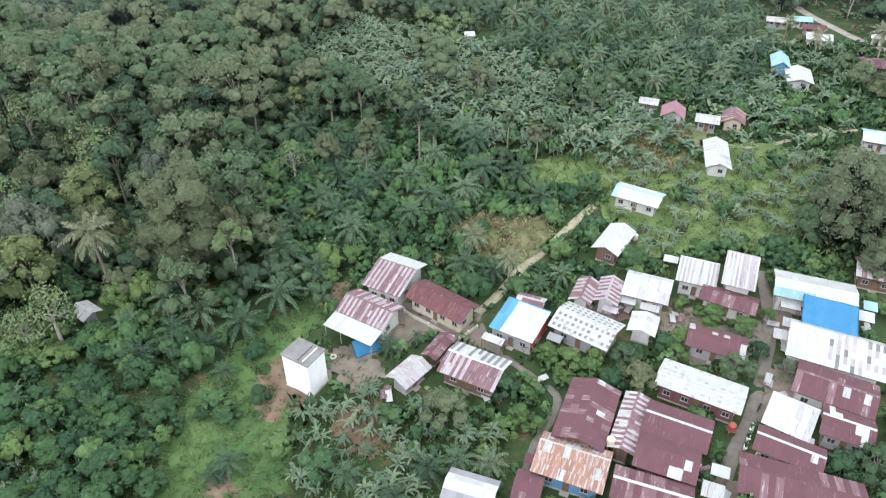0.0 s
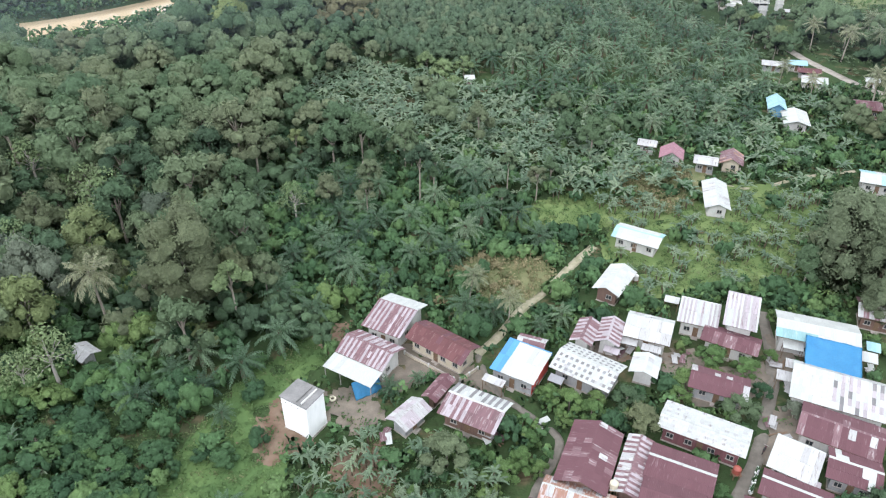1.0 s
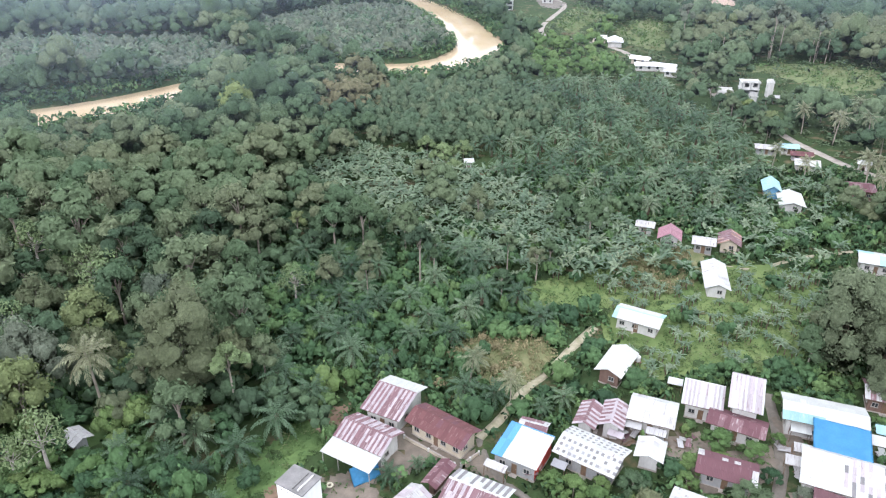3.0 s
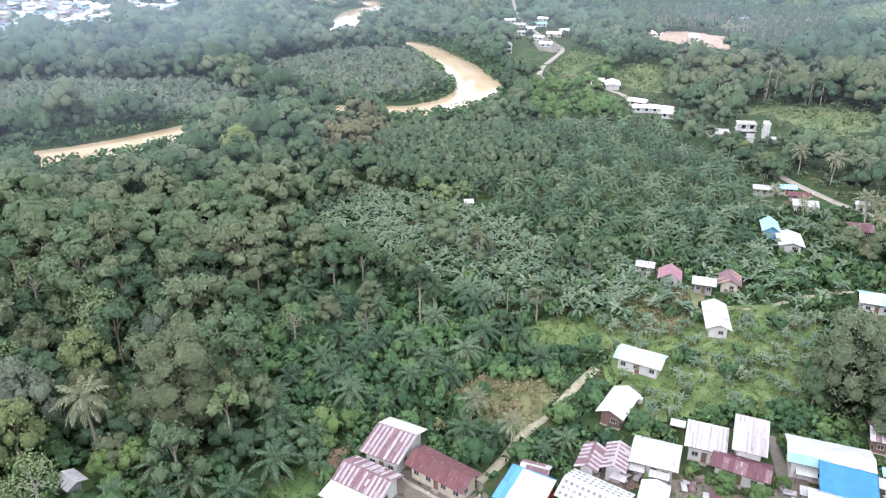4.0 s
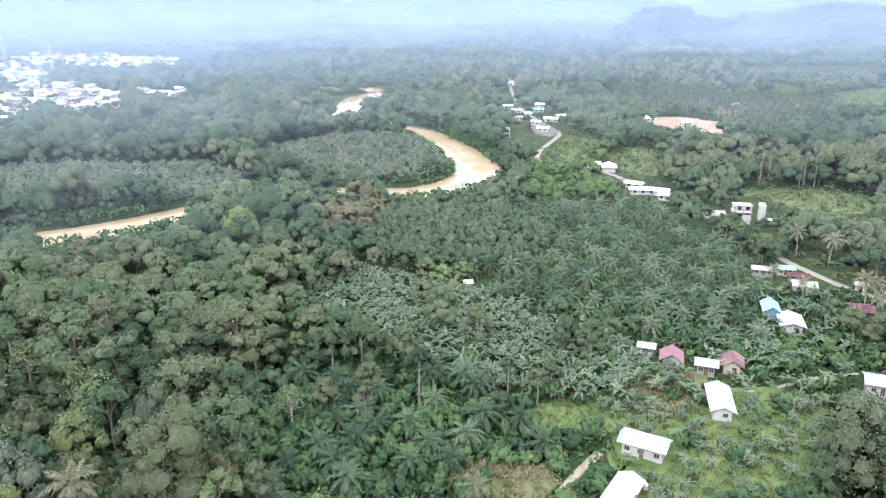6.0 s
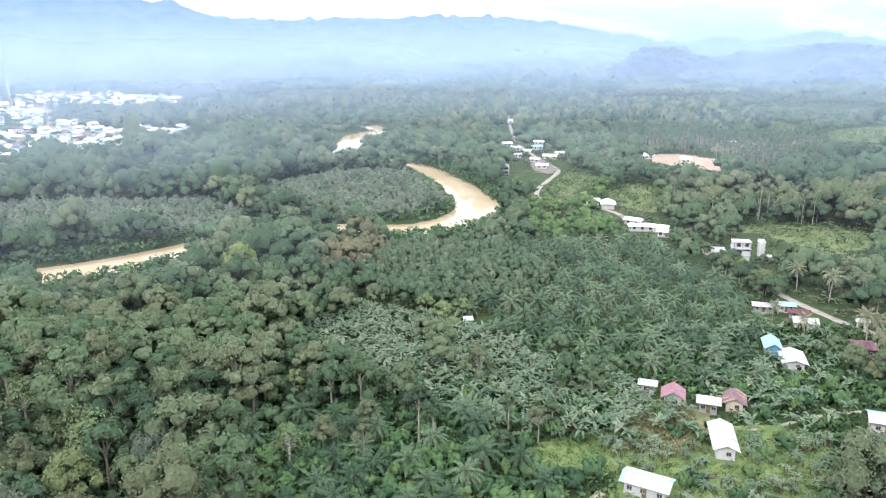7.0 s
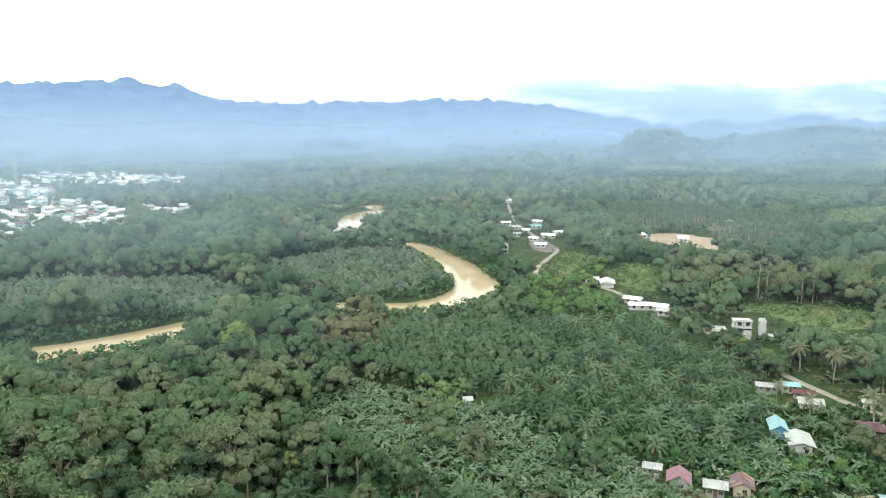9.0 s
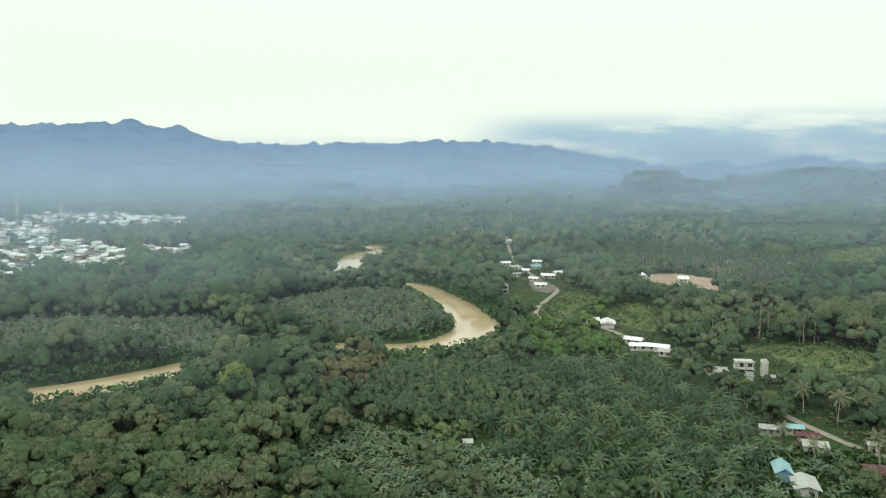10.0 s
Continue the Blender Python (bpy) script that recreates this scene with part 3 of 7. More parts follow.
def window(parent, m, wide=1.0, high=0.9):
    """A window set into a wall: outer frame with a sill, a mullion and two panes. The wall's face is x, z at y = 0, seen from -y."""
    bm = bmesh.new()
    for x0, z0, x1, z1 in ((-wide / 2, 0, -wide / 2 + 0.08, high), (wide / 2 - 0.08, 0, wide / 2, high), (-wide / 2 + 0.08, high - 0.08, wide / 2 - 0.08, high), (-0.04, 0.08, 0.04, high - 0.08)):
        box(bm, x0, -0.06, z0, x1, 0.05, z1)
    box(bm, -wide / 2 - 0.08, -0.14, -0.02, wide / 2 + 0.08, 0.05, 0.08)
    frame_ = part("window", bm, M["frame"], parent, at=m)
    for s in (-1, 1):
        bm = bmesh.new()
        box(bm, min(s * 0.04, s * (wide / 2 - 0.08)), -0.02, 0.08, max(s * 0.04, s * (wide / 2 - 0.08)), 0.02, high - 0.08)
        part("pane", bm, M["glass"], frame_)
    return frame_


def house(label, x, y, length, width, turn, eave=2.8, rise=1.1, front=None, back=None, wall="brown_wall", rows=2, windows=2, door=True,
          split=0.5, over=0.85, base=0.35, turned=False, ends=None, each=0.86, category="house", name="house", porch=None, seed=0, ridge=None):
    """A plank or plaster house under a gable (or, with split 0 or 1, a lean-to) of corrugated sheets. split: where the ridge lies across the width."""
    r = random.Random(seed * 97 + int(x * 13) + int(y * 7))
    if turned:
        length, width, turn = width, length, turn + 90
    front = front or plain("rust")
    back = back or front
    h = thing(name, pose(x, y, 0, 0, 0, turn), label, category)
    FOOT.append((x, y, length / 2 + 0.6, width / 2 + 0.6, radians(turn)))
    L, W = length / 2 - over, width / 2 - over
    ridge_y = -width / 2 + split * width
    top = eave + rise

    def roof_z(yy):
        if yy <= ridge_y:
            return top - rise * (ridge_y - yy) / max(ridge_y + width / 2, 1e-6) if ridge_y > -width / 2 + 1e-6 else top
        return top - rise * (yy - ridge_y) / max(width / 2 - ridge_y, 1e-6)

    bm = bmesh.new()  # walls with gables, as a shell with thickness
    for sx in (-1, 1):
        prof = [(-W, base * 0), (W, 0), (W, roof_z(W) - 0.06)] + ([(ridge_y, top - 0.06)] if -W < ridge_y < W else []) + [(-W, roof_z(-W) - 0.06)]
        for dx in (0,):
            a = [bm.verts.new((sx * L, yy, zz)) for yy, zz in prof]
            b = [bm.verts.new((sx * (L - 0.14), yy, zz)) for yy, zz in prof]
            bm.faces.new(a if sx > 0 else a[::-1])
            bm.faces.new(b[::-1] if sx > 0 else b)
            for k in range(len(a)):
                bm.faces.new((a[k], b[k], b[(k + 1) % len(a)], a[(k + 1) % len(a)]))
    box(bm, -L + 0.14, -W, 0, L - 0.14, -W + 0.14, roof_z(-W) - 0.06)
    box(bm, -L + 0.14, W - 0.14, 0, L - 0.14, W, roof_z(W) - 0.06)
    bmesh.ops.recalc_face_normals(bm, faces=bm.faces)
    part("wall", bm, M[wall], h)
    if ends:  # boarding of another colour on the gable end
        bm = bmesh.new()
        box(bm, L + 0.003, -W + 0.05, 0.3, L + 0.05, W - 0.05, min(roof_z(-W), roof_z(W)) - 0.1)
        part("cladding", bm, M[ends], h)
    bm = bmesh.new()
    box(bm, -L - 0.1, -W - 0.1, -0.3, L + 0.1, W + 0.1, base * 0.6, 0.03)
    part("plinth", bm, M["concrete"], h)
    bm = bmesh.new()  # purlins and fascia that carry the sheets
    if y > 300:  # far off: each slope one plain sheet
        v = [bm.verts.new((sx * length / 2, yy, zz)) for yy, zz in ((-width / 2, eave), (ridge_y, top), (width / 2, eave)) for sx in (-1, 1)]
        for f in ((0, 1, 3, 2), (2, 3, 5, 4), (0, 2, 4), (1, 5, 3), (0, 4, 5, 1)):
            bm.faces.new([v[k] for k in f])
        part("roof", bm, M[front(3, 0, r)], h)
        for s in (-1, 1):
            bm = bmesh.new()
            box(bm, s * L * 0.5 - 0.6, -W - 0.05, 1.0, s * L * 0.5 + 0.6, -W + 0.05, 2.2)
            part("window", bm, M["glass"], h)
        return h
    box(bm, -length / 2 + 0.03, ridge_y - 0.04, roof_z(ridge_y) - 0.12, length / 2 - 0.03, ridge_y + 0.04, roof_z(ridge_y) - 0.02)
    roof = part("roof", bm, M["door"], h, "corrugated sheet roof on wooden purlins")
    for yy in (-width / 2 + 0.05, width / 2 - 0.05):
        if abs(yy - ridge_y) > 0.5:
            bm = bmesh.new()
            box(bm, -length / 2 + 0.03, yy - 0.04, roof_z(yy) - 0.12, length / 2 - 0.03, yy + 0.04, roof_z(yy) - 0.02)
            part("purlin", bm, M["door"], roof)
    if ridge_y > -width / 2 + 0.01:
        s = math.hypot(ridge_y + width / 2, rise)
        a = math.degrees(math.atan2(rise, ridge_y + width / 2))
        lay_sheets(roof, pose(0, ridge_y, top, a), length, s, front, rows, r, each)
    if ridge_y < width / 2 - 0.01:
        s = math.hypot(width / 2 - ridge_y, rise)
        a = math.degrees(math.atan2(rise, width / 2 - ridge_y))
        lay_sheets(roof, pose(0, ridge_y, top, 0, 0, 180) @ pose(0, 0, 0, a), length, s, back, rows, r, each)
    bm = bmesh.new()  # ridge cap, bent over the crest
    n = max(2, int(length / 1.8))
    rows_ = []
    for k in range(n + 1):
        xx, zz = -length / 2 + length * k / n, top + 0.085 + 0.012 * r.random()
        rows_.append([bm.verts.new((xx, ridge_y + dy, zz - dz)) for dy, dz in ((-0.22, 0.08), (0, 0), (0.22, 0.08))])
    for a, b in zip(rows_[:-1], rows_[1:]):
        bm.faces.new((a[0], b[0], b[1], a[1]))
        bm.faces.new((a[1], b[1], b[2], a[2]))
    cap = ridge or front(0, 0, r)
    part("ridge_cap", bm, M[cap], roof)
    for k in range(windows):
        xx = -L + (k + 0.5 + (0.12 if door and k >= windows / 2 else -0.1 if door else 0)) * 2 * L / windows
        window(h, pose(xx, -W - 0.01, 1.05, 0, 0, 0))
    if windows and W > 1.6:
        for s in (-1, 1):
            window(h, pose(s * (L + 0.01), -0.3 * W, 1.05, 0, 0, 90 * s))
    if door:
        bm = bmesh.new()
        box(bm, -0.42, -0.05, 0.15, 0.42, 0.03, 2.05, 0.01)
        d = part("door", bm, M["door"], h, at=pose(0.0, -W, 0))
        bm = bmesh.new()
        box(bm, 0.28, -0.10, 1.05, 0.33, -0.05, 1.17)
        part("handle", bm, M["frame"], d)
        bm = bmesh.new()
        box(bm, -0.6, -W - 0.75, -0.1, 0.6, -W - 0.1, 0.15, 0.02)
        part("step", bm, M["concrete"], h)
    if porch:  # a lean-to roof along the front on posts: depth, pattern
        depth, pattern, ez = porch
        FOOT.append((x + (width + depth) / 2 * math.sin(radians(turn)), y - (width + depth) / 2 * math.cos(radians(turn)), length / 2 + 0.6, depth / 2 + 0.8, radians(turn)))
        bm = bmesh.new()
        box(bm, -length / 2 + 0.03, -width / 2 - depth + 0.05, ez - 0.12, length / 2 - 0.03, -width / 2 - depth + 0.13, ez - 0.02)
        pr = part("porch_roof", bm, M["door"], h, "lower lean-to roof of sheets over the porch")
        a = math.degrees(math.atan2(eave - 0.1 - ez, depth))
        lay_sheets(pr, pose(0, -width / 2 + 0.15, eave - 0.12, a), length, math.hypot(depth, eave - ez) + 0.2, pattern, 1, r)
        for k in range(max(2, int(length / 2.4)) + 1):
            xx = -length / 2 + 0.2 + (length - 0.4) * k / max(2, int(length / 2.4))
            bm = bmesh.new()
            box(bm, xx - 0.05, -width / 2 - depth + 0.04, 0, xx + 0.05, -width / 2 - depth + 0.14, ez - 0.1)
            part("post", bm, M["frame"], h)
    return h


def drape(name, label, x, y, wide, long, turn, z, fall, mat, seed):
    """A tarpaulin with folds, hung or laid over an edge."""
    bm = bmesh.new()
    n, m_ = 26, 20
    grid = []
    for j in range(m_ + 1):
        row = []
        for i in range(n + 1):
            u, v = i / n, j / m_
            zz = z - fall * v + 0.10 * noise.noise((u * 5 + seed, v * 4, 1.0)) + 0.05 * math.sin(u * 23 + seed) * v
            row.append(bm.verts.new((wide * (u - 0.5) + 0.08 * noise.noise((u * 4, v * 4, seed)), -long * (v - 0.5), zz)))
        grid.append(row)
    for a, b in zip(grid[:-1], grid[1:]):
        for i in range(n):
            bm.faces.new((a[i], b[i], b[i + 1], a[i + 1]))
    bmesh.ops.solidify(bm, geom=bm.faces, thickness=0.02)
    me = bpy.data.meshes.new(name)
    bm.to_mesh(me)
    bm.free()
    me.materials.append(mat)
    me.polygons.foreach_set("use_smooth", np.full(len(me.polygons), True))
    ob = new(name, me)
    ob.matrix_basis = pose(x, y, 0, 0, 0, turn)
    return tagged(ob, label, "tarpaulin")


# the yard by the meadow
def white_block(x, y, length, width, turn, high):
    """A tall windowless whitewashed block with a flat mouldy roof slab and small vent holes."""
    h = thing("swiftlet_house", pose(x, y, 0, 0, 0, turn), "tall windowless whitewashed block with a stained flat roof", "building")
    FOOT.append((x, y, length / 2 + 0.8, width / 2 + 0.8, radians(turn)))
    bm = bmesh.new()
    box(bm, -length / 2, -width / 2, -0.2, length / 2, width / 2, high, 0.04)
    part("wall", bm, M["bright_wall"], h)
    bm = bmesh.new()
    box(bm, -length / 2 - 0.15, -width / 2 - 0.15, high, length / 2 + 0.15, width / 2 + 0.15, high + 0.18, 0.03)
    roof = part("roof", bm, M["slab"], h, "mouldy grey concrete slab")
    for s in (-1, 1):
        bm = bmesh.new()
        box(bm, length / 2 - 1.5 + s * 0.45, -width / 2 + 0.2, high + 0.18, length / 2 - 1.3 + s * 0.45, width / 2 - 0.3, high + 0.42, 0.02)
        part("parapet", bm, M["white_wall"] if s > 0 else M["slab"], roof)
    bm = bmesh.new()
    box(bm, -length / 2 - 0.1, -width / 2 - 0.1, -0.3, length / 2 + 0.1, width / 2 + 0.1, 0.25, 0.02)
    part("plinth", bm, M["concrete"], h)
    for k in range(3):
        bm = bmesh.new()
        bmesh.ops.create_cone(bm, cap_ends=True, segments=10, radius1=0.07, radius2=0.07, depth=0.1)
        part("vent", bm, M["tyre"], h, at=pose(-length / 2 + 0.9 + k * 1.1, -width / 2, high - 0.7, 90))


white_block(-19.7, 73.5, 4.6, 3.8, -31, 6.3)
Z, ZO, RU, MA, OR = "zinc", "zinc_old", "rust", "mauve", "orange"
house("two-tone gabled house, white zinc behind rusty striped sheets", -8.0, 94.6, 7.2, 9.6, -27, 3.4, 1.3, striped(MA, "lilac"), plain(Z), "white_wall", split=0.62, each=0.40, rows=3)
house("gabled house with rusty striped roof and white lower roof", -11.4, 86.2, 9.0, 6.2, -31, 3.2, 1.3, striped(MA, "lilac"), striped(MA, "lilac", 3), "white_wall", porch=(3.0, plain(Z), 2.6), each=0.40, rows=3)
house("long cream house under a red-brown sheet roof", -0.1, 88.4, 11.1, 5.4, -37, 2.9, 1.2, plain("red_roof", RU, 0.3), None, "cream_wall", windows=4)
house("white-roofed house with a blue roof strip and red side wall", 12.0, 83.8, 7.2, 7.2, -30, 2.9, 0.8, lambda i, j, r: "roof_blue" if i < 2 else Z, None, "grey_wall", split=0.96, ends="red_wall", over=0.4)
house("small house under a rusty roof behind a white-roofed one", 14.1, 88.6, 4.6, 3.2, -22, 2.6, 0.7, plain(MA, ZO, 0.2), None, "cream_wall", windows=1)
house("shed with broad white and rust-striped roof", 4.6, 74.3, 8.9, 6.8, -28, 2.8, 1.0, plain(MA, "lilac", 0.25), striped(Z, "dash"), "brown_wall", split=0.55, each=0.5, ridge=Z)
house("small shed of rusty sheets", -0.7, 78.7, 2.6, 5.6, -32, 2.4, 0.6, plain(MA, RU, 0.4), None, "brown_wall", turned=True, windows=0, name="shed", category="shed")
house("grey zinc shed with a gable roof", -4.9, 73.5, 3.9, 5.7, -40, 2.4, 0.9, plain("lilac", ZO, 0.4), None, "grey_wall", turned=True, windows=1, name="shed", category="shed")
house("long house under a white chequered zinc roof", 22.1, 82.8, 9.8, 6.9, -35, 2.9, 1.1, dashed, dashed, "grey_wall", rows=7, each=0.45)
house("small house with a pinkish rusty gable roof", 23.0, 90.9, 3.6, 6.2, -25, 2.9, 0.9, striped(MA, "lilac"), None, "white_wall", turned=True, windows=1, each=0.5)
house("small house with a pale rusty gable roof", 27.0, 90.9, 3.9, 6.4, -22, 2.9, 0.9, striped("lilac", MA), None, "white_wall", turned=True, windows=1, each=0.5)
house("wide house under a bright white zinc roof", 33.5, 91.9, 7.4, 6.8, -22, 2.9, 0.9, plain(Z, ZO, 0.15), None, "white_wall", split=0.7)
house("house with a pale streaked zinc roof", 42.6, 95.4, 6.4, 6.8, -22, 3.2, 0.9, striped(Z, "lilac"), None, "white_wall", split=0.85, each=0.32)
house("taller house with a pale streaked zinc roof", 49.0, 94.1, 5.2, 9.2, -23, 4.6, 1.2, striped("lilac", Z), None, "white_wall", split=0.85, each=0.32)
house("low house under maroon rusted sheets", 46.0, 89.2, 8.8, 4.6, -29, 2.8, 0.9, plain(RU, MA, 0.1), None, "white_wall")
house("house with a maroon hipped sheet roof and pale patches", 41.1, 79.5, 8.4, 5.2, -24, 2.7, 1.0, plain(RU, ZO, 0.12), None, "grey_wall")
house("small shed with a white zinc roof", 31.0, 83.4, 4.3, 4.7, -23, 2.6, 0.7, plain(Z, ZO, 0.3), None, "white_wall", turned=True, windows=1, name="shed", category="shed")
house("long row house with white corrugated roof and maroon wall", 36.1, 70.2, 11.8, 5.6, -29, 3.2, 1.0, faint, faint, "maroon_wall", windows=4, split=0.3, rows=6, each=0.55)

# the dense block of rusty roofs by the lane
house("big house under a maroon rusted roof", 19.3, 65.0, 6.8, 11.1, -23, 3.5, 1.2, plain(RU, MA, 0.15), None, "brown_wall", turned=True, rows=3)
house("narrow shed with striped rust and zinc sheets", 24.8, 63.8, 3.4, 10.4, -25, 3.2, 0.5, striped(MA, "lilac"), striped(ZO, MA), "brown_wall", turned=True, rows=3, windows=0, each=0.45)
house("house under a plain maroon sheet roof", 30.9, 63.0, 8.6, 6.0, -26, 3.3, 1.0, plain(RU), None, "brown_wall", rows=2, ridge=Z)
house("house under a dark maroon low roof", 28.3, 57.9, 7.8, 5.6, -23, 3.4, 1.0, plain(RU), None, "brown_wall", rows=2)
house("blue-walled house under an orange rusted chequered roof", 16.3, 57.6, 9.1, 6.7, -22, 3.0, 0.9, lambda i, j, r: ZO if column(i, j, r, 3, 0.3) < 0.16 else OR, plain(OR, ZO, 0.1), "blue_wall", rows=3, split=0.68, ridge=Z)
house("low house with a faded maroon roof", 25.4, 53.2, 9.6, 5.0, -20, 3.0, 0.9, plain(RU, MA, 0.35), None, "brown_wall", ridge=Z)
house("small shed under a maroon sheet roof", 10.5, 54.3, 3.5, 4.4, -18, 2.5, 0.7, plain(RU, MA, 0.3), None, "blue_wall", windows=1, name="shed", category="shed")
house("house with white and rust striped sheets", 3.4, 53.6, 6.4, 4.6, -19, 2.9, 0.9, lambda i, j, r: "zinc_dark" if j % 2 else Z, lambda i, j, r: "zinc_dark" if j % 2 else Z, "white_wall")

# across the lane
house("long house with a white and pale teal roof", 60.0, 90.4, 12.4, 7.1, -20, 3.6, 1.0, lambda i, j, r: "teal" if j == 1 and i < 7 else Z, plain(Z), "white_wall", windows=4)
house("wide house under pale streaked zinc", 57.9, 77.4, 13.2, 8.6, -25, 3.2, 1.2, lambda i, j, r: ("dash" if r.random() < 0.4 else "lilac") if i > 9 and i % 2 and r.random() < 0.75 else Z, plain(Z, ZO, 0.4), "white_wall", windows=4, rows=5, each=0.5, split=0.75)
drape("tarpaulin", "bright blue tarpaulin stretched over a roof", 59.7, 84.0, 8.0, 6.6, -23, 4.4, 0.9, M["tarp_blue"], 2.0)
house("house under a maroon rusted roof with worn streaks", 54.7, 69.8, 10.6, 7.0, -30, 3.1, 1.1, plain(RU, MA, 0.2), None, "white_wall", windows=3)
house("house under a bright white zinc lean-to roof", 46.7, 65.0, 6.1, 6.5, -34, 2.9, 0.9, plain(Z, ZO, 0.15), None, "white_wall", split=0.85)
house("maroon-roofed house with white roof patches", 53.5, 63.2, 6.5, 5.6, -27, 3.0, 1.0, lambda i, j, r: Z if (i, j) in ((5, 0), (6, 0), (6, 1)) else RU, None, "grey_wall", ridge=Z)
house("low house under maroon sheets beside the lane", 44.5, 59.6, 8.4, 4.6, -30, 2.9, 0.9, plain(RU), None, "white_wall", windows=3, ridge=Z)
house("long house under a maroon sheet roof with pale wear", 43.6, 53.7, 14.6, 6.4, -20, 3.1, 1.1, plain(RU, MA, 0.25), None, "brown_wall", windows=4)
house("house roofed with grey striped sheets", 73.1, 96.4, 6.6, 5.8, -22, 2.9, 0.9, striped(ZO, MA), None, "brown_wall")
house("maroon-roofed house at the village edge", 62.0, 61.5, 7.0, 6.0, -25, 3.0, 1.0, plain(RU, MA, 0.3), None, "white_wall")

# gardens and roadside
house("white-roofed house with a porch and a blue end", 38.0, 119.9, 9.2, 5.6, -30, 2.8, 0.9, lambda i, j, r: "sky_blue" if i == 0 else Z, None, "white_wall", windows=3)
house("white-roofed wooden house beside a footpath", 30.5, 105.2, 5.0, 8.8, -33, 2.8, 1.0, plain(Z), None, "brown_wall", turned=True)
house("long white-roofed house among gardens", 58.1, 136.2, 5.2, 12.0, -13, 2.5, 1.1, plain(Z, ZO, 0.1), None, "white_wall", turned=True)
house("white cottage under a pink gable roof", 53.8, 156.0, 5.4, 6.0, -18, 2.5, 1.6, plain("pink"), None, "white_wall", turned=True, windows=2)
house("small white shed standing beside a cottage", 49.4, 161.6, 4.6, 3.8, -20, 2.6, 0.7, plain(ZO), None, "white_wall", windows=1, name="shed", category="shed")
house("small house with a weathered white roof", 60.7, 152.2, 5.4, 4.6, -19, 2.7, 0.8, plain(Z, ZO, 0.4), None, "grey_wall")
house("cottage with a rusty pink gable roof", 67.2, 153.6, 5.2, 6.4, -20, 2.3, 1.4, plain(MA, OR, 0.15), None, "cream_wall", turned=True, windows=1)
house("cottage with a sky-blue roof and blue wall", 89.7, 185.7, 4.8, 8.3, -16, 2.5, 1.5, plain("sky_blue"), None, "blue_wall", turned=True, windows=1)
house("white-roofed house among palms", 91.6, 177.5, 6.4, 9.6, -16, 2.2, 0.9, plain(Z), None, "white_wall", turned=True)
house("roadside house with a pale teal roof", 108.3, 218.6, 5.8, 4.4, -10, 2.3, 0.8, plain("sky_blue"), None, "white_wall")
house("low house with a red-brown roof beside the road", 109.6, 212.4, 6.8, 3.6, -14, 2.0, 0.8, plain("red_roof", RU, 0.3), None, "grey_wall")
house("small white house across the road", 124.6, 204.2, 4.0, 3.4, -18, 2.2, 0.7, plain(Z), None, "white_wall", windows=1, rows=1)
house("roadside house with a pink wall and white roof", 107.8, 204.6, 7.2, 6.0, -18, 2.2, 0.9, plain(Z), plain("pink"), "white_wall")
house("grey-roofed house beside the road", 101.2, 218.0, 7.4, 4.2, -17, 2.2, 0.9, plain(ZO), None, "grey_wall")
house("white and blue house by the hill path", 96.0, 143.1, 7.5, 6.4, -22, 2.9, 0.9, lambda i, j, r: Z if i < 5 else "sky_blue", None, "white_wall")
house("rusty-roofed house under palms", 113.5, 184.3, 6.5, 7.0, -14, 2.8, 1.0, plain(MA, RU, 0.4), None, "brown_wall")
house("roadside hall with a white roof", 86.5, 376, 8.0, 11.0, -10, 2.6, 1.5, plain("town_white"), None, "white_wall", turned=True, windows=1)
for k, (dx, dy, a, b, turn_, key) in enumerate(((55, 630, 9, 7, 12, Z), (60, 602, 11, 6, -20, ZO), (66, 582, 9, 6, -15, Z), (78, 607, 10, 8, 6, "teal"), (69, 507, 9, 7, -8, Z), (82, 553, 13, 8, -14, Z), (91, 569, 8, 6, 22, Z), (68, 536, 8, 5, -32, Z),
                                               (58, 560, 7, 5, -10, ZO), (90, 337, 9, 5, -34, Z), (97, 323, 11, 5, -28, Z), (89, 325, 9, 4.5, -5, Z), (98, 314, 7, 5, -30, ZO), (80, 384, 8, 6, -12, Z), (103, 598, 8, 6, 4, Z), (84, 640, 9, 7, -20, Z), (58, 690, 9, 7, 8, ZO),
                                               (251, 634, 9, 6, -10, Z), (302, 630, 9, 6, 12, ZO))):
    house("far roadside house with a pale zinc roof" if key != "teal" else "far roadside house with a bluish roof", dx, dy, a, b, turn_, 2.4, 1.3, plain("town_white" if key == Z else key), None, "cream_wall" if k % 4 == 1 else "white_wall", windows=2, rows=1, seed=k)
house("white hut on cleared ground", 156.3, 554, 8, 8, -12, 2.6, 2.0, plain("town_white"), None, "white_wall", rows=1, windows=1)
house("white hut on cleared ground", 177.7, 534, 8, 8, -14, 2.6, 2.0, plain("town_white"), None, "white_wall", rows=1, windows=1)
house("tiny white field hut standing among palms", 7.5, 205, 3, 3, 5, 2.6, 0.8, plain(Z), None, "white_wall", rows=1, windows=1, name="shed", category="shed")


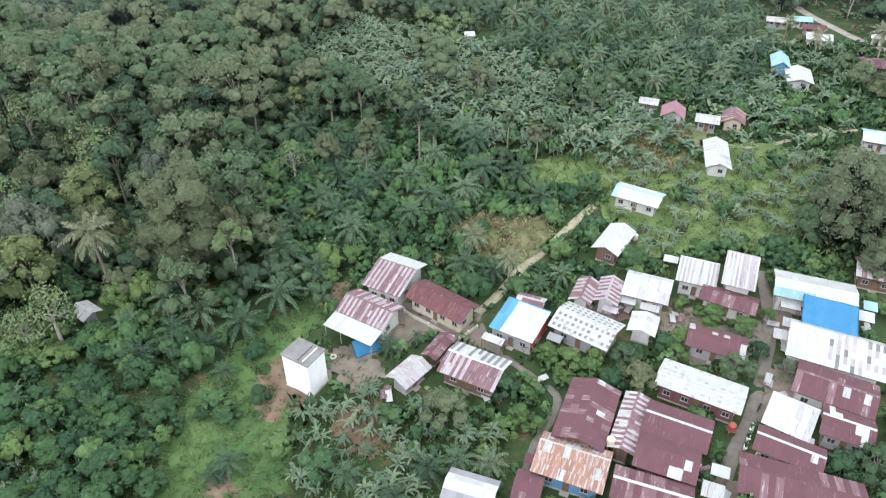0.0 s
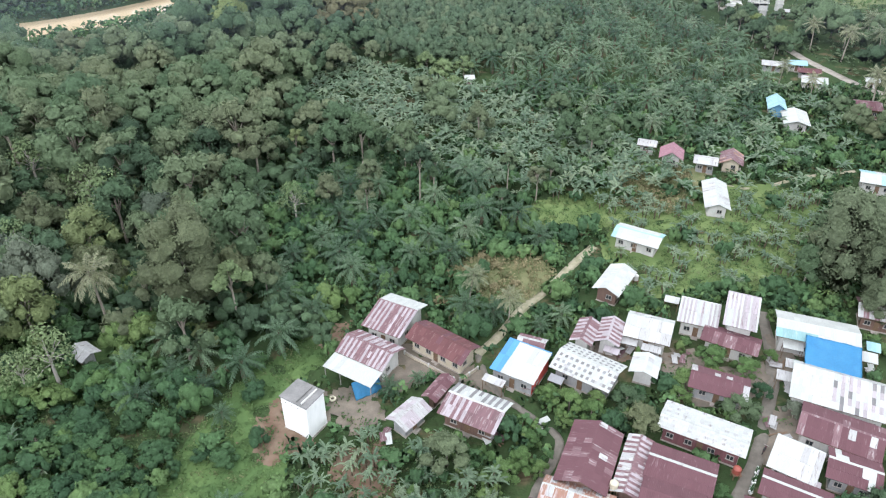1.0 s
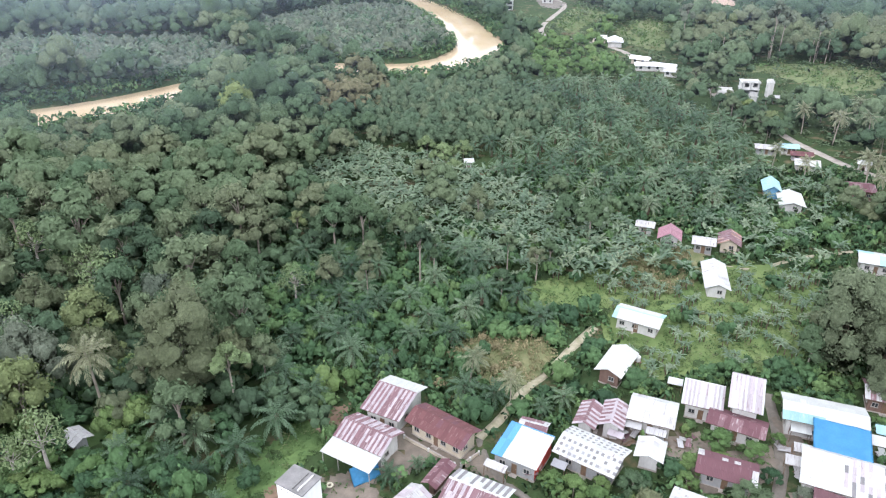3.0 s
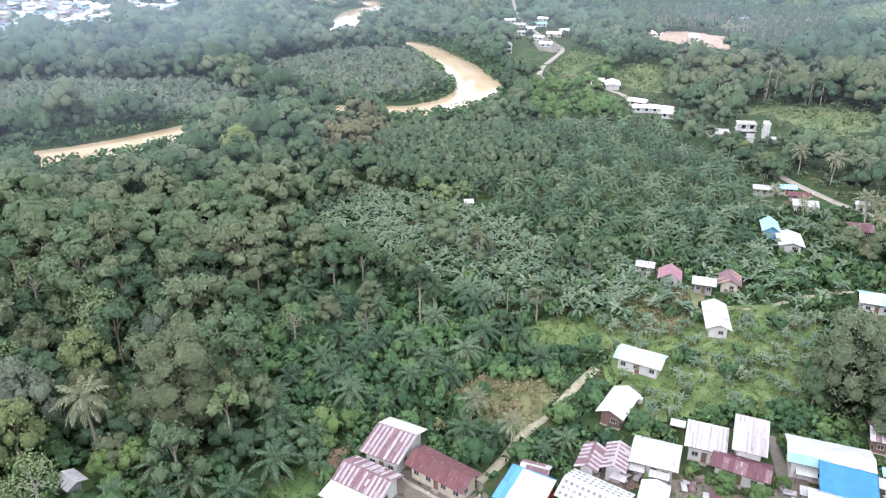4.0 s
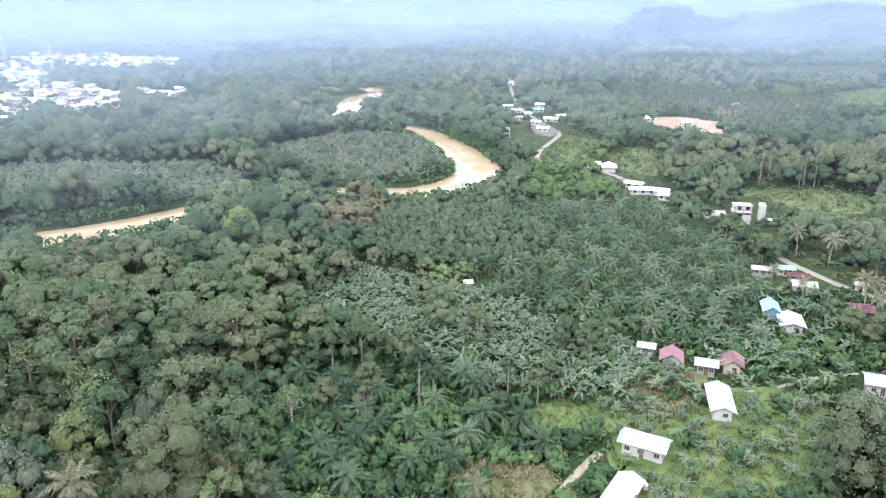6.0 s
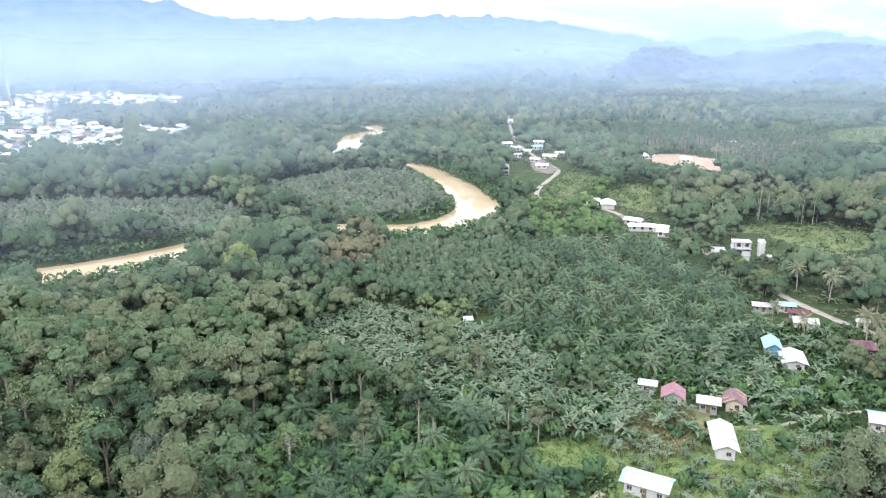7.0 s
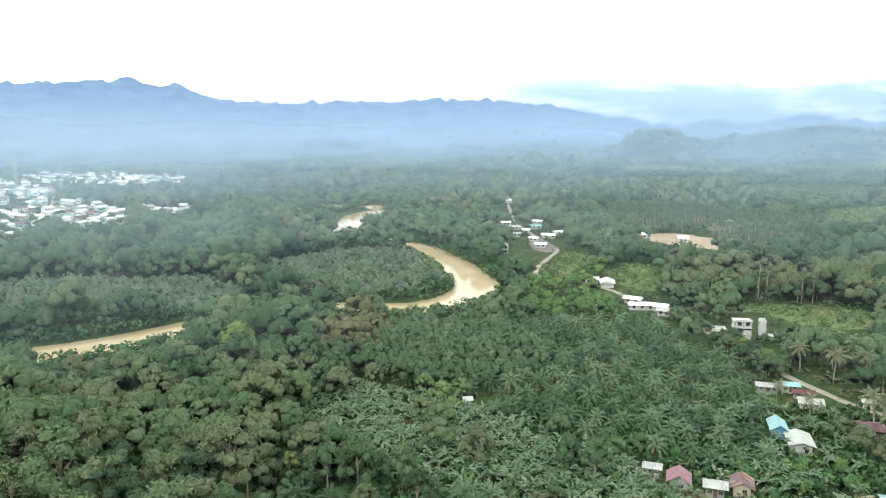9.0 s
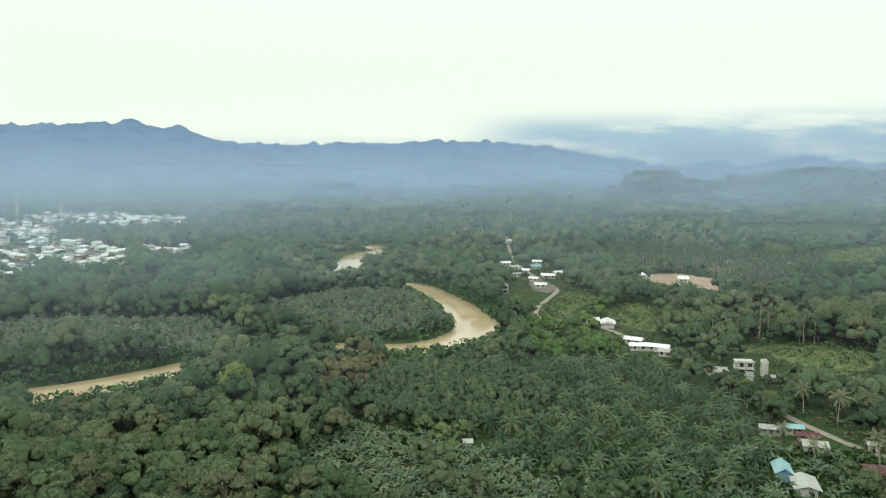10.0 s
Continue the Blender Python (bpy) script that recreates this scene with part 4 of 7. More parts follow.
def flats(x, y, turn, storeys, wide, deep, label, bays=3):
    """A plain concrete block with rows of windows, floor bands and a parapet."""
    h = thing("apartment_building", pose(x, y, hills(x, y).item(), 0, 0, turn), label, "building")
    FOOT.append((x, y, wide / 2 + 1, deep / 2 + 1, radians(turn)))
    high = 2.9 * storeys
    bm = bmesh.new()
    box(bm, -wide / 2, -deep / 2, -1, wide / 2, deep / 2, high)
    part("wall", bm, M["white_wall"], h)
    for k in range(1, storeys + 1):
        bm = bmesh.new()
        box(bm, -wide / 2 - 0.2, -deep / 2 - 0.2, 2.9 * k - 0.18, wide / 2 + 0.2, deep / 2 + 0.2, 2.9 * k + 0.06)
        part("floor_band", bm, M["white_wall"], h)
    for s in (-1, 1):
        bm = bmesh.new()
        box(bm, -wide / 2, s * (deep / 2 - 0.1) - 0.1, high + 0.06, wide / 2, s * (deep / 2 - 0.1) + 0.1, high + 0.8)
        part("parapet", bm, M["white_wall"], h)
    for k in range(storeys):
        for b in range(bays):
            window(h, pose(-wide / 2 + (b + 0.5) * wide / bays, -deep / 2 - 0.01, 2.9 * k + 0.6), wide / bays * 0.66, 1.8)
    return h


flats(41.5, 482, 6, 2, 4.5, 4.5, "plain white two-storey block by the river", 1)
flats(109.5, 281, -14, 1, 5.5, 5.0, "low grey annexe of a concrete block", 2)
flats(127.5, 283, -14, 2, 2.4, 3.0, "narrow bare concrete stair tower near an unfinished block", 0)


def shell_block(x, y, turn, wide, deep, label):
    """An unfinished block: slabs on columns, the upper floors walled in round bare openings, the ground floor half open."""
    h = thing("apartment_building", pose(x, y, hills(x, y).item(), 0, 0, turn), label, "building")
    FOOT.append((x, y, wide / 2 + 1, deep / 2 + 1, radians(turn)))
    storey, half, d = 2.6, wide / 2, deep / 2
    for k in range(1, 4):
        bm = bmesh.new()
        box(bm, -half - 0.25, -d - 0.25, storey * k - 0.22, half + 0.25, d + 0.25, storey * k)
        part("floor_slab", bm, M["white_wall"], h)
    for cx in (-half + 0.15, 0, half - 0.15):
        for cy in (-d + 0.15, d - 0.15):
            bm = bmesh.new()
            box(bm, cx - 0.15, cy - 0.15, -1, cx + 0.15, cy + 0.15, 3 * storey - 0.22)
            part("column", bm, M["grey_wall"], h)
    for k in range(3):
        z0, z1 = storey * k, storey * (k + 1) - 0.22
        bm = bmesh.new()
        box(bm, -half + 0.3, d - 0.2, z0, half - 0.3, d - 0.05, z1)
        part("back_wall", bm, M["grey_wall"], h)
        for s in (-1, 1):
            if k == 0 and s < 0:
                continue
            bm = bmesh.new()
            box(bm, s * (half - 0.12) - 0.07, -d + 0.3, z0, s * (half - 0.12) + 0.07, d - 0.3, z1)
            part("side_wall", bm, M["white_wall"], h)
        for s in (-1, 1):
            if k < 2 and s < 0:
                continue
            a, b = sorted((s * 0.15, s * (half - 0.3)))
            bm = bmesh.new()
            box(bm, a, -d + 0.05, z0, b, -d + 0.2, z0 + (0.75 if k == 2 else 2.38 if k == 0 else 1.6))
            if k == 2:
                box(bm, a, -d + 0.05, z0 + 0.75, a + 0.7, -d + 0.2, z1)
                box(bm, b - 0.5, -d + 0.05, z0 + 0.75, b, -d + 0.2, z1)
            part("front_wall", bm, M["white_wall"], h)
    bm = bmesh.new()
    box(bm, -half, -d - 0.1, 3 * storey, half, -d + 0.06, 3 * storey + 0.55)
    part("parapet", bm, M["white_wall"], h)
    return h


shell_block(116.8, 277, -8, 6.4, 5.0, "unfinished white concrete block with bare open floors")
for k, (dx, dy) in enumerate([(107.5, 290), (109.5, 267), (114, 256), (126, 274)]):
    house("pale shed roof near a tall white block", dx, dy, 4.2, 3.4, -15 + 10 * (k % 3), 2.4, 0.6, plain(ZO if k % 2 else Z), None, "grey_wall", rows=1, windows=1, seed=k)


# odds and ends of the yard
drape("tarpaulin", "blue tarpaulin hung along a porch", -11.5, 80.0, 4.4, 1.5, 30, 2.5, 2.3, M["tarp_blue"], 5.0)


def tyre(x, y):
    bm = bmesh.new()
    n, m_ = 20, 8
    ring = [[bm.verts.new(((0.42 + 0.16 * math.cos(b)) * math.cos(a), (0.42 + 0.16 * math.cos(b)) * math.sin(a), 0.16 + 0.14 * math.sin(b))) for b in [2 * math.pi * j / m_ for j in range(m_)]] for a in [2 * math.pi * i / n for i in range(n)]]
    for i in range(n):
        for j in range(m_):
            bm.faces.new((ring[i][j], ring[(i + 1) % n][j], ring[(i + 1) % n][(j + 1) % m_], ring[i][(j + 1) % m_]))
    me = bpy.data.meshes.new("planter_ring")
    bm.to_mesh(me)
    bm.free()
    me.materials.append(M["yellow"])
    ob = new("planter_ring", me)
    ob.matrix_basis = pose(x, y, 0.12)
    tagged(ob, "yellowed ring lying on the trodden yard", "ring")


tyre(-16.6, 78.6)


def scrap_heap(x, y, turn, count, seed):
    """Old roofing sheets and boards thrown on a heap."""
    r = random.Random(seed)
    h = thing("scrap_heap", pose(x, y, 0.1, 0, 0, turn), "heap of old zinc sheets and boards on the ground", "scrap")
    for k in range(count):
        ob = new("roof_sheet", sheet_mesh(0.85, 1.8, r.choice((Z, ZO, ZO, MA))))
        ob.parent = h
        ob.matrix_basis = pose(r.uniform(-0.9, 0.9), r.uniform(-0.2, 1.6), 0.25 + 0.16 * k, r.uniform(-14, 14), r.uniform(-14, 14), r.uniform(0, 180))
    for k in range(3):
        bm = bmesh.new()
        box(bm, -1.1, -0.09, -0.03, 1.1, 0.09, 0.03)
        part("board", bm, M["door"], h, at=pose(r.uniform(-0.5, 0.5), r.uniform(-0.5, 0.5), 0.12, r.uniform(-4, 4), 0, r.uniform(0, 180)))


scrap_heap(-8.2, 69.2, 20, 6, 1)
scrap_heap(7.2, 70.2, 50, 6, 2)
scrap_heap(12.9, 73.2, -10, 2, 3)
for k, (x, y, turn_) in enumerate(((34.2, 86.6, 15), (37.2, 87.2, -25), (29.2, 87.4, 40), (53.6, 86.2, 70), (34.8, 52.6, 10), (33.6, 57.4, 60), (52.6, 80.4, 20), (47.6, 71.6, 50), (12.6, 80.2, 30), (66.4, 82.2, 10))):
    scrap_heap(x, y, turn_, 3 + k % 3, 10 + k)


def low_wall(x0, y0, x1, y1, high=0.7):
    """A low plastered yard wall with a coping and piers."""
    n = math.hypot(x1 - x0, y1 - y0)
    h = thing("yard_wall", pose((x0 + x1) / 2, (y0 + y1) / 2, 0, 0, 0, math.degrees(math.atan2(y1 - y0, x1 - x0))), "low cream plastered wall edging the yard", "wall")
    bm = bmesh.new()
    box(bm, -n / 2, -0.08, -0.1, n / 2, 0.08, high, 0.015)
    part("panel", bm, M["cream_wall"], h)
    bm = bmesh.new()
    box(bm, -n / 2 - 0.04, -0.13, high, n / 2 + 0.04, 0.13, high + 0.08, 0.015)
    part("coping", bm, M["concrete"], h)
    for k in range(3):
        bm = bmesh.new()
        xx = -n / 2 + n * k / 2
        box(bm, xx - 0.14, -0.14, -0.1, xx + 0.14, 0.14, high + 0.2, 0.02)
        part("pier", bm, M["white_wall"], h)


low_wall(-6.2, 88.6, 1.6, 82.6)
low_wall(2.6, 82.4, 5.4, 85.0)


def water_tank(x, y, z, mat="orange_tank", label="squat orange plastic water tank on a timber stand"):
    h = thing("water_tank", pose(x, y, z), label, "tank")
    bm = bmesh.new()
    for r0, r1, z0, z1 in ((0.5, 0.55, 0.0, 0.1), (0.55, 0.55, 0.1, 0.9), (0.55, 0.35, 0.9, 1.1), (0.35, 0.18, 1.1, 1.18)):
        made = bmesh.ops.create_cone(bm, cap_ends=True, segments=16, radius1=r0, radius2=r1, depth=z1 - z0)
        bmesh.ops.translate(bm, vec=(0, 0, (z0 + z1) / 2), verts=made["verts"])
    part("tank", bm, M[mat], h)
    bm = bmesh.new()
    for sx in (-0.4, 0.4):
        for sy in (-0.4, 0.4):
            box(bm, sx - 0.06, sy - 0.06, -z, sx + 0.06, sy + 0.06, -0.06)
    box(bm, -0.6, -0.6, -0.06, 0.6, 0.6, 0.0)
    part("stand", bm, M["door"], h)


water_tank(21.6, 60.3, 3.2, "yellow", "cream plastic water tank between roofs")
water_tank(34.9, 107.6, 1.2, "white_wall", "white plastic water tank beside a house")
water_tank(39.0, 64.4, 1.0)
house("small zinc-roofed hut at the forest edge", -56.5, 86.5, 4.2, 3.4, -35, 2.4, 0.7, plain(ZO, "zinc_dark", 0.3), None, "grey_wall", windows=1, name="shed", category="shed")


def awning(x, y, wide, deep, turn, high, mat, label):
    """A small lean-to of a few sheets on four posts, as stands beside the houses."""
    r = random.Random(int(x * 10))
    h = thing("awning", pose(x, y, 0, 0, 0, turn), label, "awning")
    FOOT.append((x, y, wide / 2, deep / 2, radians(turn)))
    bm = bmesh.new()
    for s in (-1, 1):
        box(bm, -wide / 2, s * (deep / 2 - 0.1) - 0.04, high - 0.1 + 0.12 * s, wide / 2, s * (deep / 2 - 0.1) + 0.04, high + 0.12 * s)
    rail = part("rail", bm, M["door"], h)
    lay_sheets(rail, pose(0, deep / 2, high + 0.14, math.degrees(math.atan2(0.26, deep))), wide, deep, lambda i, j, q: mat, 1, r, 0.7)
    for sx in (-1, 1):
        for sy in (-1, 1):
            bm = bmesh.new()
            box(bm, sx * (wide / 2 - 0.1) - 0.04, sy * (deep / 2 - 0.1) - 0.04, -0.1, sx * (wide / 2 - 0.1) + 0.04, sy * (deep / 2 - 0.1) + 0.04, high - 0.1 + 0.12 * sy)
            part("post", bm, M["door"], h)


for x, y, a, b, t, hh, mt in ((55.6, 88.1, 3.0, 1.8, -20, 2.5, Z), (54.0, 83.8, 2.4, 1.8, -22, 2.5, ZO), (51.8, 81.3, 2.6, 2.0, -22, 2.4, ZO), (65.8, 84.8, 2.6, 2.2, -22, 3.0, Z), (67.9, 87.4, 2.0, 2.0, -22, 2.8, "sky_blue"),
                              (33.1, 53.8, 2.6, 2.2, -22, 2.4, ZO), (34.8, 56.5, 2.2, 1.6, -22, 2.6, Z), (29.8, 89.4, 2.6, 1.4, -22, 2.2, ZO), (26.6, 87.3, 2.4, 1.2, -30, 2.2, "lilac"), (33.0, 87.7, 3.0, 1.4, -22, 2.2, ZO),
                              (7.6, 80.4, 3.4, 1.3, -30, 2.3, ZO), (17.0, 80.8, 2.2, 1.4, -30, 2.2, "zinc_dark"), (39.5, 100.2, 2.4, 1.6, -22, 2.3, Z), (47.3, 61.4, 2.2, 1.2, -30, 2.5, "lilac"), (11.5, 58.5, 2.0, 1.4, -20, 2.2, RU)):
    awning(x, y, a, b, t, hh, mt, "small lean-to awning of old sheets beside a house")


def pot(x, y, s):
    bm = bmesh.new()
    for r0, r1, z0, z1 in ((0.12, 0.19, 0.0, 0.3), (0.21, 0.21, 0.3, 0.36)):
        made = bmesh.ops.create_cone(bm, cap_ends=True, segments=12, radius1=r0, radius2=r1, depth=z1 - z0)
        bmesh.ops.translate(bm, vec=(0, 0, (z0 + z1) / 2), verts=made["verts"])
    h = thing("flower_pot", pose(x, y, 0.05), "white flower pot in a row beside the lane", "flower pot", "flower pots by the lane")
    h.scale = (s, s, s)
    part("pot", bm, M["bright_wall"], h)
    bm = bmesh.new()
    r = random.Random(int(x * 100))
    for k in range(9):
        a, e = r.uniform(0, 6.28), r.uniform(0.5, 1.3)
        d = Vector((math.cos(a) * math.cos(e), math.sin(a) * math.cos(e), math.sin(e)))
        q = d.cross(Vector((0, 0, 1))).normalized() * 0.07
        o = Vector((0, 0, 0.34))
        v = [bm.verts.new(p) for p in (o, o + d * 0.28 + q, o + d * 0.5, o + d * 0.28 - q)]
        bm.faces.new(v)
    part("plant", bm, M["bush_leaf"], h)


for k in range(9):
    pot(42.6 - 0.31 * k, 65.8 - 0.51 * k, 1.0 + 0.2 * (k % 3))


def motorbike(x, y, turn, mat):
    """A parked motorbike: two wheels, a body with a seat, fork and handlebar."""
    h = thing("motorbike", pose(x, y, 0.04, 0, 0, turn), "dark motorbike parked beside the lane", "motorbike")
    for s in (-0.62, 0.62):
        bm = bmesh.new()
        n, m_ = 16, 6
        ring = [[bm.verts.new(((0.23 + 0.06 * math.cos(b)) * math.cos(a) + s, 0.05 * math.sin(b), 0.29 + (0.23 + 0.06 * math.cos(b)) * math.sin(a))) for b in [2 * math.pi * j / m_ for j in range(m_)]] for a in [2 * math.pi * i / n for i in range(n)]]
        for i in range(n):
            for j in range(m_):
                bm.faces.new((ring[i][j], ring[(i + 1) % n][j], ring[(i + 1) % n][(j + 1) % m_], ring[i][(j + 1) % m_]))
        part("wheel", bm, M["tyre"], h)
    bm = bmesh.new()
    box(bm, -0.55, -0.13, 0.35, 0.25, 0.13, 0.68, 0.06)
    box(bm, 0.2, -0.1, 0.4, 0.45, 0.1, 0.85, 0.04)
    part("body", bm, M[mat], h)
    bm = bmesh.new()
    box(bm, -0.6, -0.14, 0.68, 0.12, 0.14, 0.78, 0.03)
    part("seat", bm, M["tyre"], h)
    bm = bmesh.new()
    box(bm, 0.36, -0.33, 0.95, 0.42, 0.33, 1.0, 0.01)
    box(bm, 0.38, -0.03, 0.3, 0.46, 0.03, 0.97)
    part("handlebar", bm, M["frame"], h)


motorbike(47.8, 74.1, 62, "tyre")
motorbike(44.5, 68.8, 50, "rust")

FAR_HOUSES = [(93, 1085), (71, 941), (77, 817), (131, 1122), (-300, 1120)]
for k, (x, y) in enumerate(FAR_HOUSES):
    h = house("lone white-roofed house in the far woods", x, y, 14, 9, -15 + 12 * k, 3.0, 1.6, plain("town_white"), None, "bright_wall", windows=1, rows=1, seed=40 + k)
    h.location.z = hills(x, y).item()

# ---------------------------------------------------------------- town by the river
TOWN = [[(-665, 1029), (-560, 1060), (-370, 700), (-315, 545), (-330, 535)], [(-470, 960), (-340, 980), (-440, 1250), (-590, 1280), (-670, 1190), (-610, 1070)],
        [(-440, 800), (-315, 715), (-255, 600), (-295, 575), (-330, 605)], [(-275, 668), (-232, 685), (-244, 730), (-292, 705)]]
STREET = [(-600, 1070), (-470, 890), (-380, 715)]


def town(count):
    """Small flat-roofed and gabled blocks along the streets of the far town, each a thing of its own."""
    r = random.Random(5)
    made = 0
    tries = 0
    while made < count and tries < 9000:
        tries += 1
        pick = r.random()
        zone = TOWN[0 if pick < 0.45 else 1 if pick < 0.70 else 2 if pick < 0.92 else 3]
        x, y = r.uniform(min(p[0] for p in zone), max(p[0] for p in zone)), r.uniform(min(p[1] for p in zone), max(p[1] for p in zone))
        if not inside(np.array([x]), np.array([y]), zone)[0] or abs(polyline_distance(np.array([x]), np.array([y]), STREET)[0]) < 9:
            continue
        if any(math.hypot(x - f[0], y - f[1]) < 8.5 for f in FOOT[-count:]):
            continue
        a, b, storeys = r.uniform(5.5, 11), r.uniform(5, 7), r.choice((1, 1, 1, 1, 2, 2))
        turn = r.choice((-22, 68)) + r.uniform(-6, 6)
        high = 3.2 * storeys
        z = hills(x, y).item()
        wallm = r.choice(("bright_wall", "bright_wall", "bright_wall", "white_wall", "cream_wall", "mint_wall"))
        roofm = r.choice(("town_white", "town_white", "town_white", "town_white", "town_white", "town_white", ZO, "teal", MA, RU))
        h = thing("town_house", pose(x, y, z, 0, 0, turn), f"{'low' if storeys == 1 else 'tall'} pale town house under {'rusty' if roofm in (MA, RU) else 'bluish' if roofm == 'teal' else 'white'} roofing", "house", "houses of the far town")
        FOOT.append((x, y, a / 2 + 1, b / 2 + 1, radians(turn)))
        bm = bmesh.new()
        box(bm, -a / 2, -b / 2, -1, a / 2, b / 2, high)
        part("wall", bm, M[wallm], h)
        bm = bmesh.new()
        rise = 1.6
        v = [bm.verts.new(p) for p in ((-a / 2 - 0.5, -b / 2 - 0.5, high), (a / 2 + 0.5, -b / 2 - 0.5, high), (a / 2 + 0.5, b / 2 + 0.5, high), (-a / 2 - 0.5, b / 2 + 0.5, high), (-a / 2 - 0.3, 0, high + rise), (a / 2 + 0.3, 0, high + rise))]
        for f in ((0, 1, 5, 4), (2, 3, 4, 5), (1, 2, 5), (3, 0, 4), (3, 2, 1, 0)):
            bm.faces.new([v[k] for k in f])
        part("roof", bm, M[roofm], h)
        for s in range(storeys if storeys > 1 else 0):
            bm = bmesh.new()
            for k in range(4):
                xx = -a / 2 + (k + 0.5) * a / 4
                box(bm, xx - 0.6, -b / 2 - 0.05, 3.2 * s + 1.0, xx + 0.6, -b / 2 + 0.05, 3.2 * s + 2.3)
            part("window_row", bm, M["glass"], h)
        made += 1


town(300)
tagged(ribbon("town_street", smooth_line(STREET), 5.0, M["road"], 0.3), "pale street through the far town", "road", kind="structure")


def mast(x, y, high):
    """A slim lattice mast with crossed braces and small dishes."""
    h = thing("radio_mast", pose(x, y, hills(x, y).item()), "slim pale lattice radio mast above the town", "mast")
    bm = bmesh.new()
    for sx, sy in ((-1, -1), (1, -1), (1, 1), (-1, 1)):
        a, b = Vector((sx * 1.6, sy * 1.6, 0)), Vector((sx * 0.3, sy * 0.3, high))
        mid = (a + b) / 2
        made = bmesh.ops.create_cone(bm, segments=5, radius1=0.22, radius2=0.14, depth=(b - a).length)
        bmesh.ops.transform(bm, matrix=Matrix.Translation(mid) @ (b - a).to_track_quat("Z", "Y").to_matrix().to_4x4(), verts=made["verts"])
    part("lattice", bm, M["white_wall"], h)
    for k in range(1, 8):
        s = 1.6 - 1.3 * k / 8
        bm = bmesh.new()
        box(bm, -s, -s, high * k / 8 - 0.15, s, -s + 0.2, high * k / 8 + 0.15)
        box(bm, -s, s - 0.2, high * k / 8 - 0.15, s, s, high * k / 8 + 0.15)
        part("brace", bm, M["red_wall"] if k % 2 else M["white_wall"], h)


mast(-500, 862, 46)
mast(-470, 905, 34)

# ---------------------------------------------------------------- plants
R = np.random.default_rng(21)


def unit(v):
    return v / np.maximum(np.linalg.norm(v, axis=-1, keepdims=True), 1e-9)


def leaf_quads(centres, normals, size, stretch=1.5, droop=0.25):
    """Bent leaf sprays at the centres, turned at random about their normals. Corners and four-sided faces."""
    n = len(centres)
    side = unit(np.cross(normals, R.normal(size=(n, 3))))
    along = np.cross(normals, side)
    s = (size * R.uniform(0.7, 1.3, n))[:, None]
    a = centres + along * s * stretch * 0.5
    b = centres + side * s * 0.5 - normals * s * droop * 0.4
    c = centres - along * s * stretch * 0.5 - normals * s * droop
    d = centres - side * s * 0.5 - normals * s * droop * 0.4
    v = np.stack([d, c, b, a], 1).reshape(-1, 3)
    return v, np.arange(4 * n).reshape(-1, 4)


def crown(lobes, count, size, width, high, base, seed, flat=0.95, core=None, fat=1.0, inner=0.86, column=False):
    """A leafy crown of several rounded puffs with gaps, each a knobbly mass with sprays of leaves on it."""
    global R
    R = np.random.default_rng(seed)
    cen, rad = [], []
    for k in range(lobes):
        a = k * 2.4 + R.uniform(-0.5, 0.5)
        rr = width * 0.5 * math.sqrt((k + 0.35) / lobes) * R.uniform(0.75, 1.0)
        hh = base + (high - base) * (0.22 + 0.58 * (1 - (rr / (width * 0.5)) ** 2) + R.uniform(-0.14, 0.10))
        if column:  # a tall body, full from low down to its rounded top
            u = (k + 0.5) / lobes
            rr = width * 0.36 * math.sqrt(math.sin(math.pi * (0.10 + 0.78 * u))) * R.uniform(0.45, 1.0)
            hh = base + (high - base) * (0.08 + 0.84 * u)
        cen.append((rr * math.cos(a), rr * math.sin(a), hh))
        rad.append(width * R.uniform(0.68, 1.34) * 0.70 * fat / math.sqrt(lobes + 2) * (1.2 if k == 0 else 1))
    cen, rad = np.array(cen), np.array(rad)
    puffs = [puff(c, inner * a, flat * R.uniform(0.72, 1.05), *core) for c, a in zip(cen, rad)] if core else []
    pick = R.choice(lobes, count, p=rad ** 2 / np.sum(rad ** 2))
    d = unit(R.normal(size=(count, 3)) + np.array([0, 0, 0.6]))
    pos = cen[pick] + d * (rad[pick] * R.uniform(0.78, 1.14, count))[:, None] * np.array([1, 1, flat])
    nrm = unit(d + R.normal(size=(count, 3)) * 0.45 + np.array([0, 0, 0.25]))
    v, q = leaf_quads(pos, nrm, size)
    if core:
        v, q = joined([(v, q)] + puffs)
    return v, q, cen


def puff(centre, radius, flat, around, rings):
    """One knobbly rounded mass of foliage, open below."""
    a = np.linspace(0, 2 * np.pi, around, endpoint=False)
    e = np.radians(np.linspace(-48, 90, rings + 1))
    A, E = np.meshgrid(a, e)
    A = A + R.uniform(-0.16, 0.16, A.shape) * np.cos(E)
    E = np.minimum(E + R.uniform(-0.10, 0.10, E.shape), np.pi / 2)
    E[-1] = np.pi / 2
    d = np.stack([np.cos(E) * np.cos(A), np.cos(E) * np.sin(A), np.sin(E)], -1)
    knob = sum(np.sin(d @ R.normal(size=3) * f + R.uniform(0, 6.28)) for f in (2.2, 3.2, 4.4))
    v = (d * (radius * (1 + 0.10 * knob + R.uniform(-0.06, 0.06, A.shape)))[..., None] * np.array([1, 1, flat])).reshape(-1, 3)
    v[-around:] = v[-around:].mean(0)
    q = [(j * around + k, j * around + (k + 1) % around, (j + 1) * around + (k + 1) % around, (j + 1) * around + k) for j in range(rings) for k in range(around)]
    return v + centre, np.array(q)


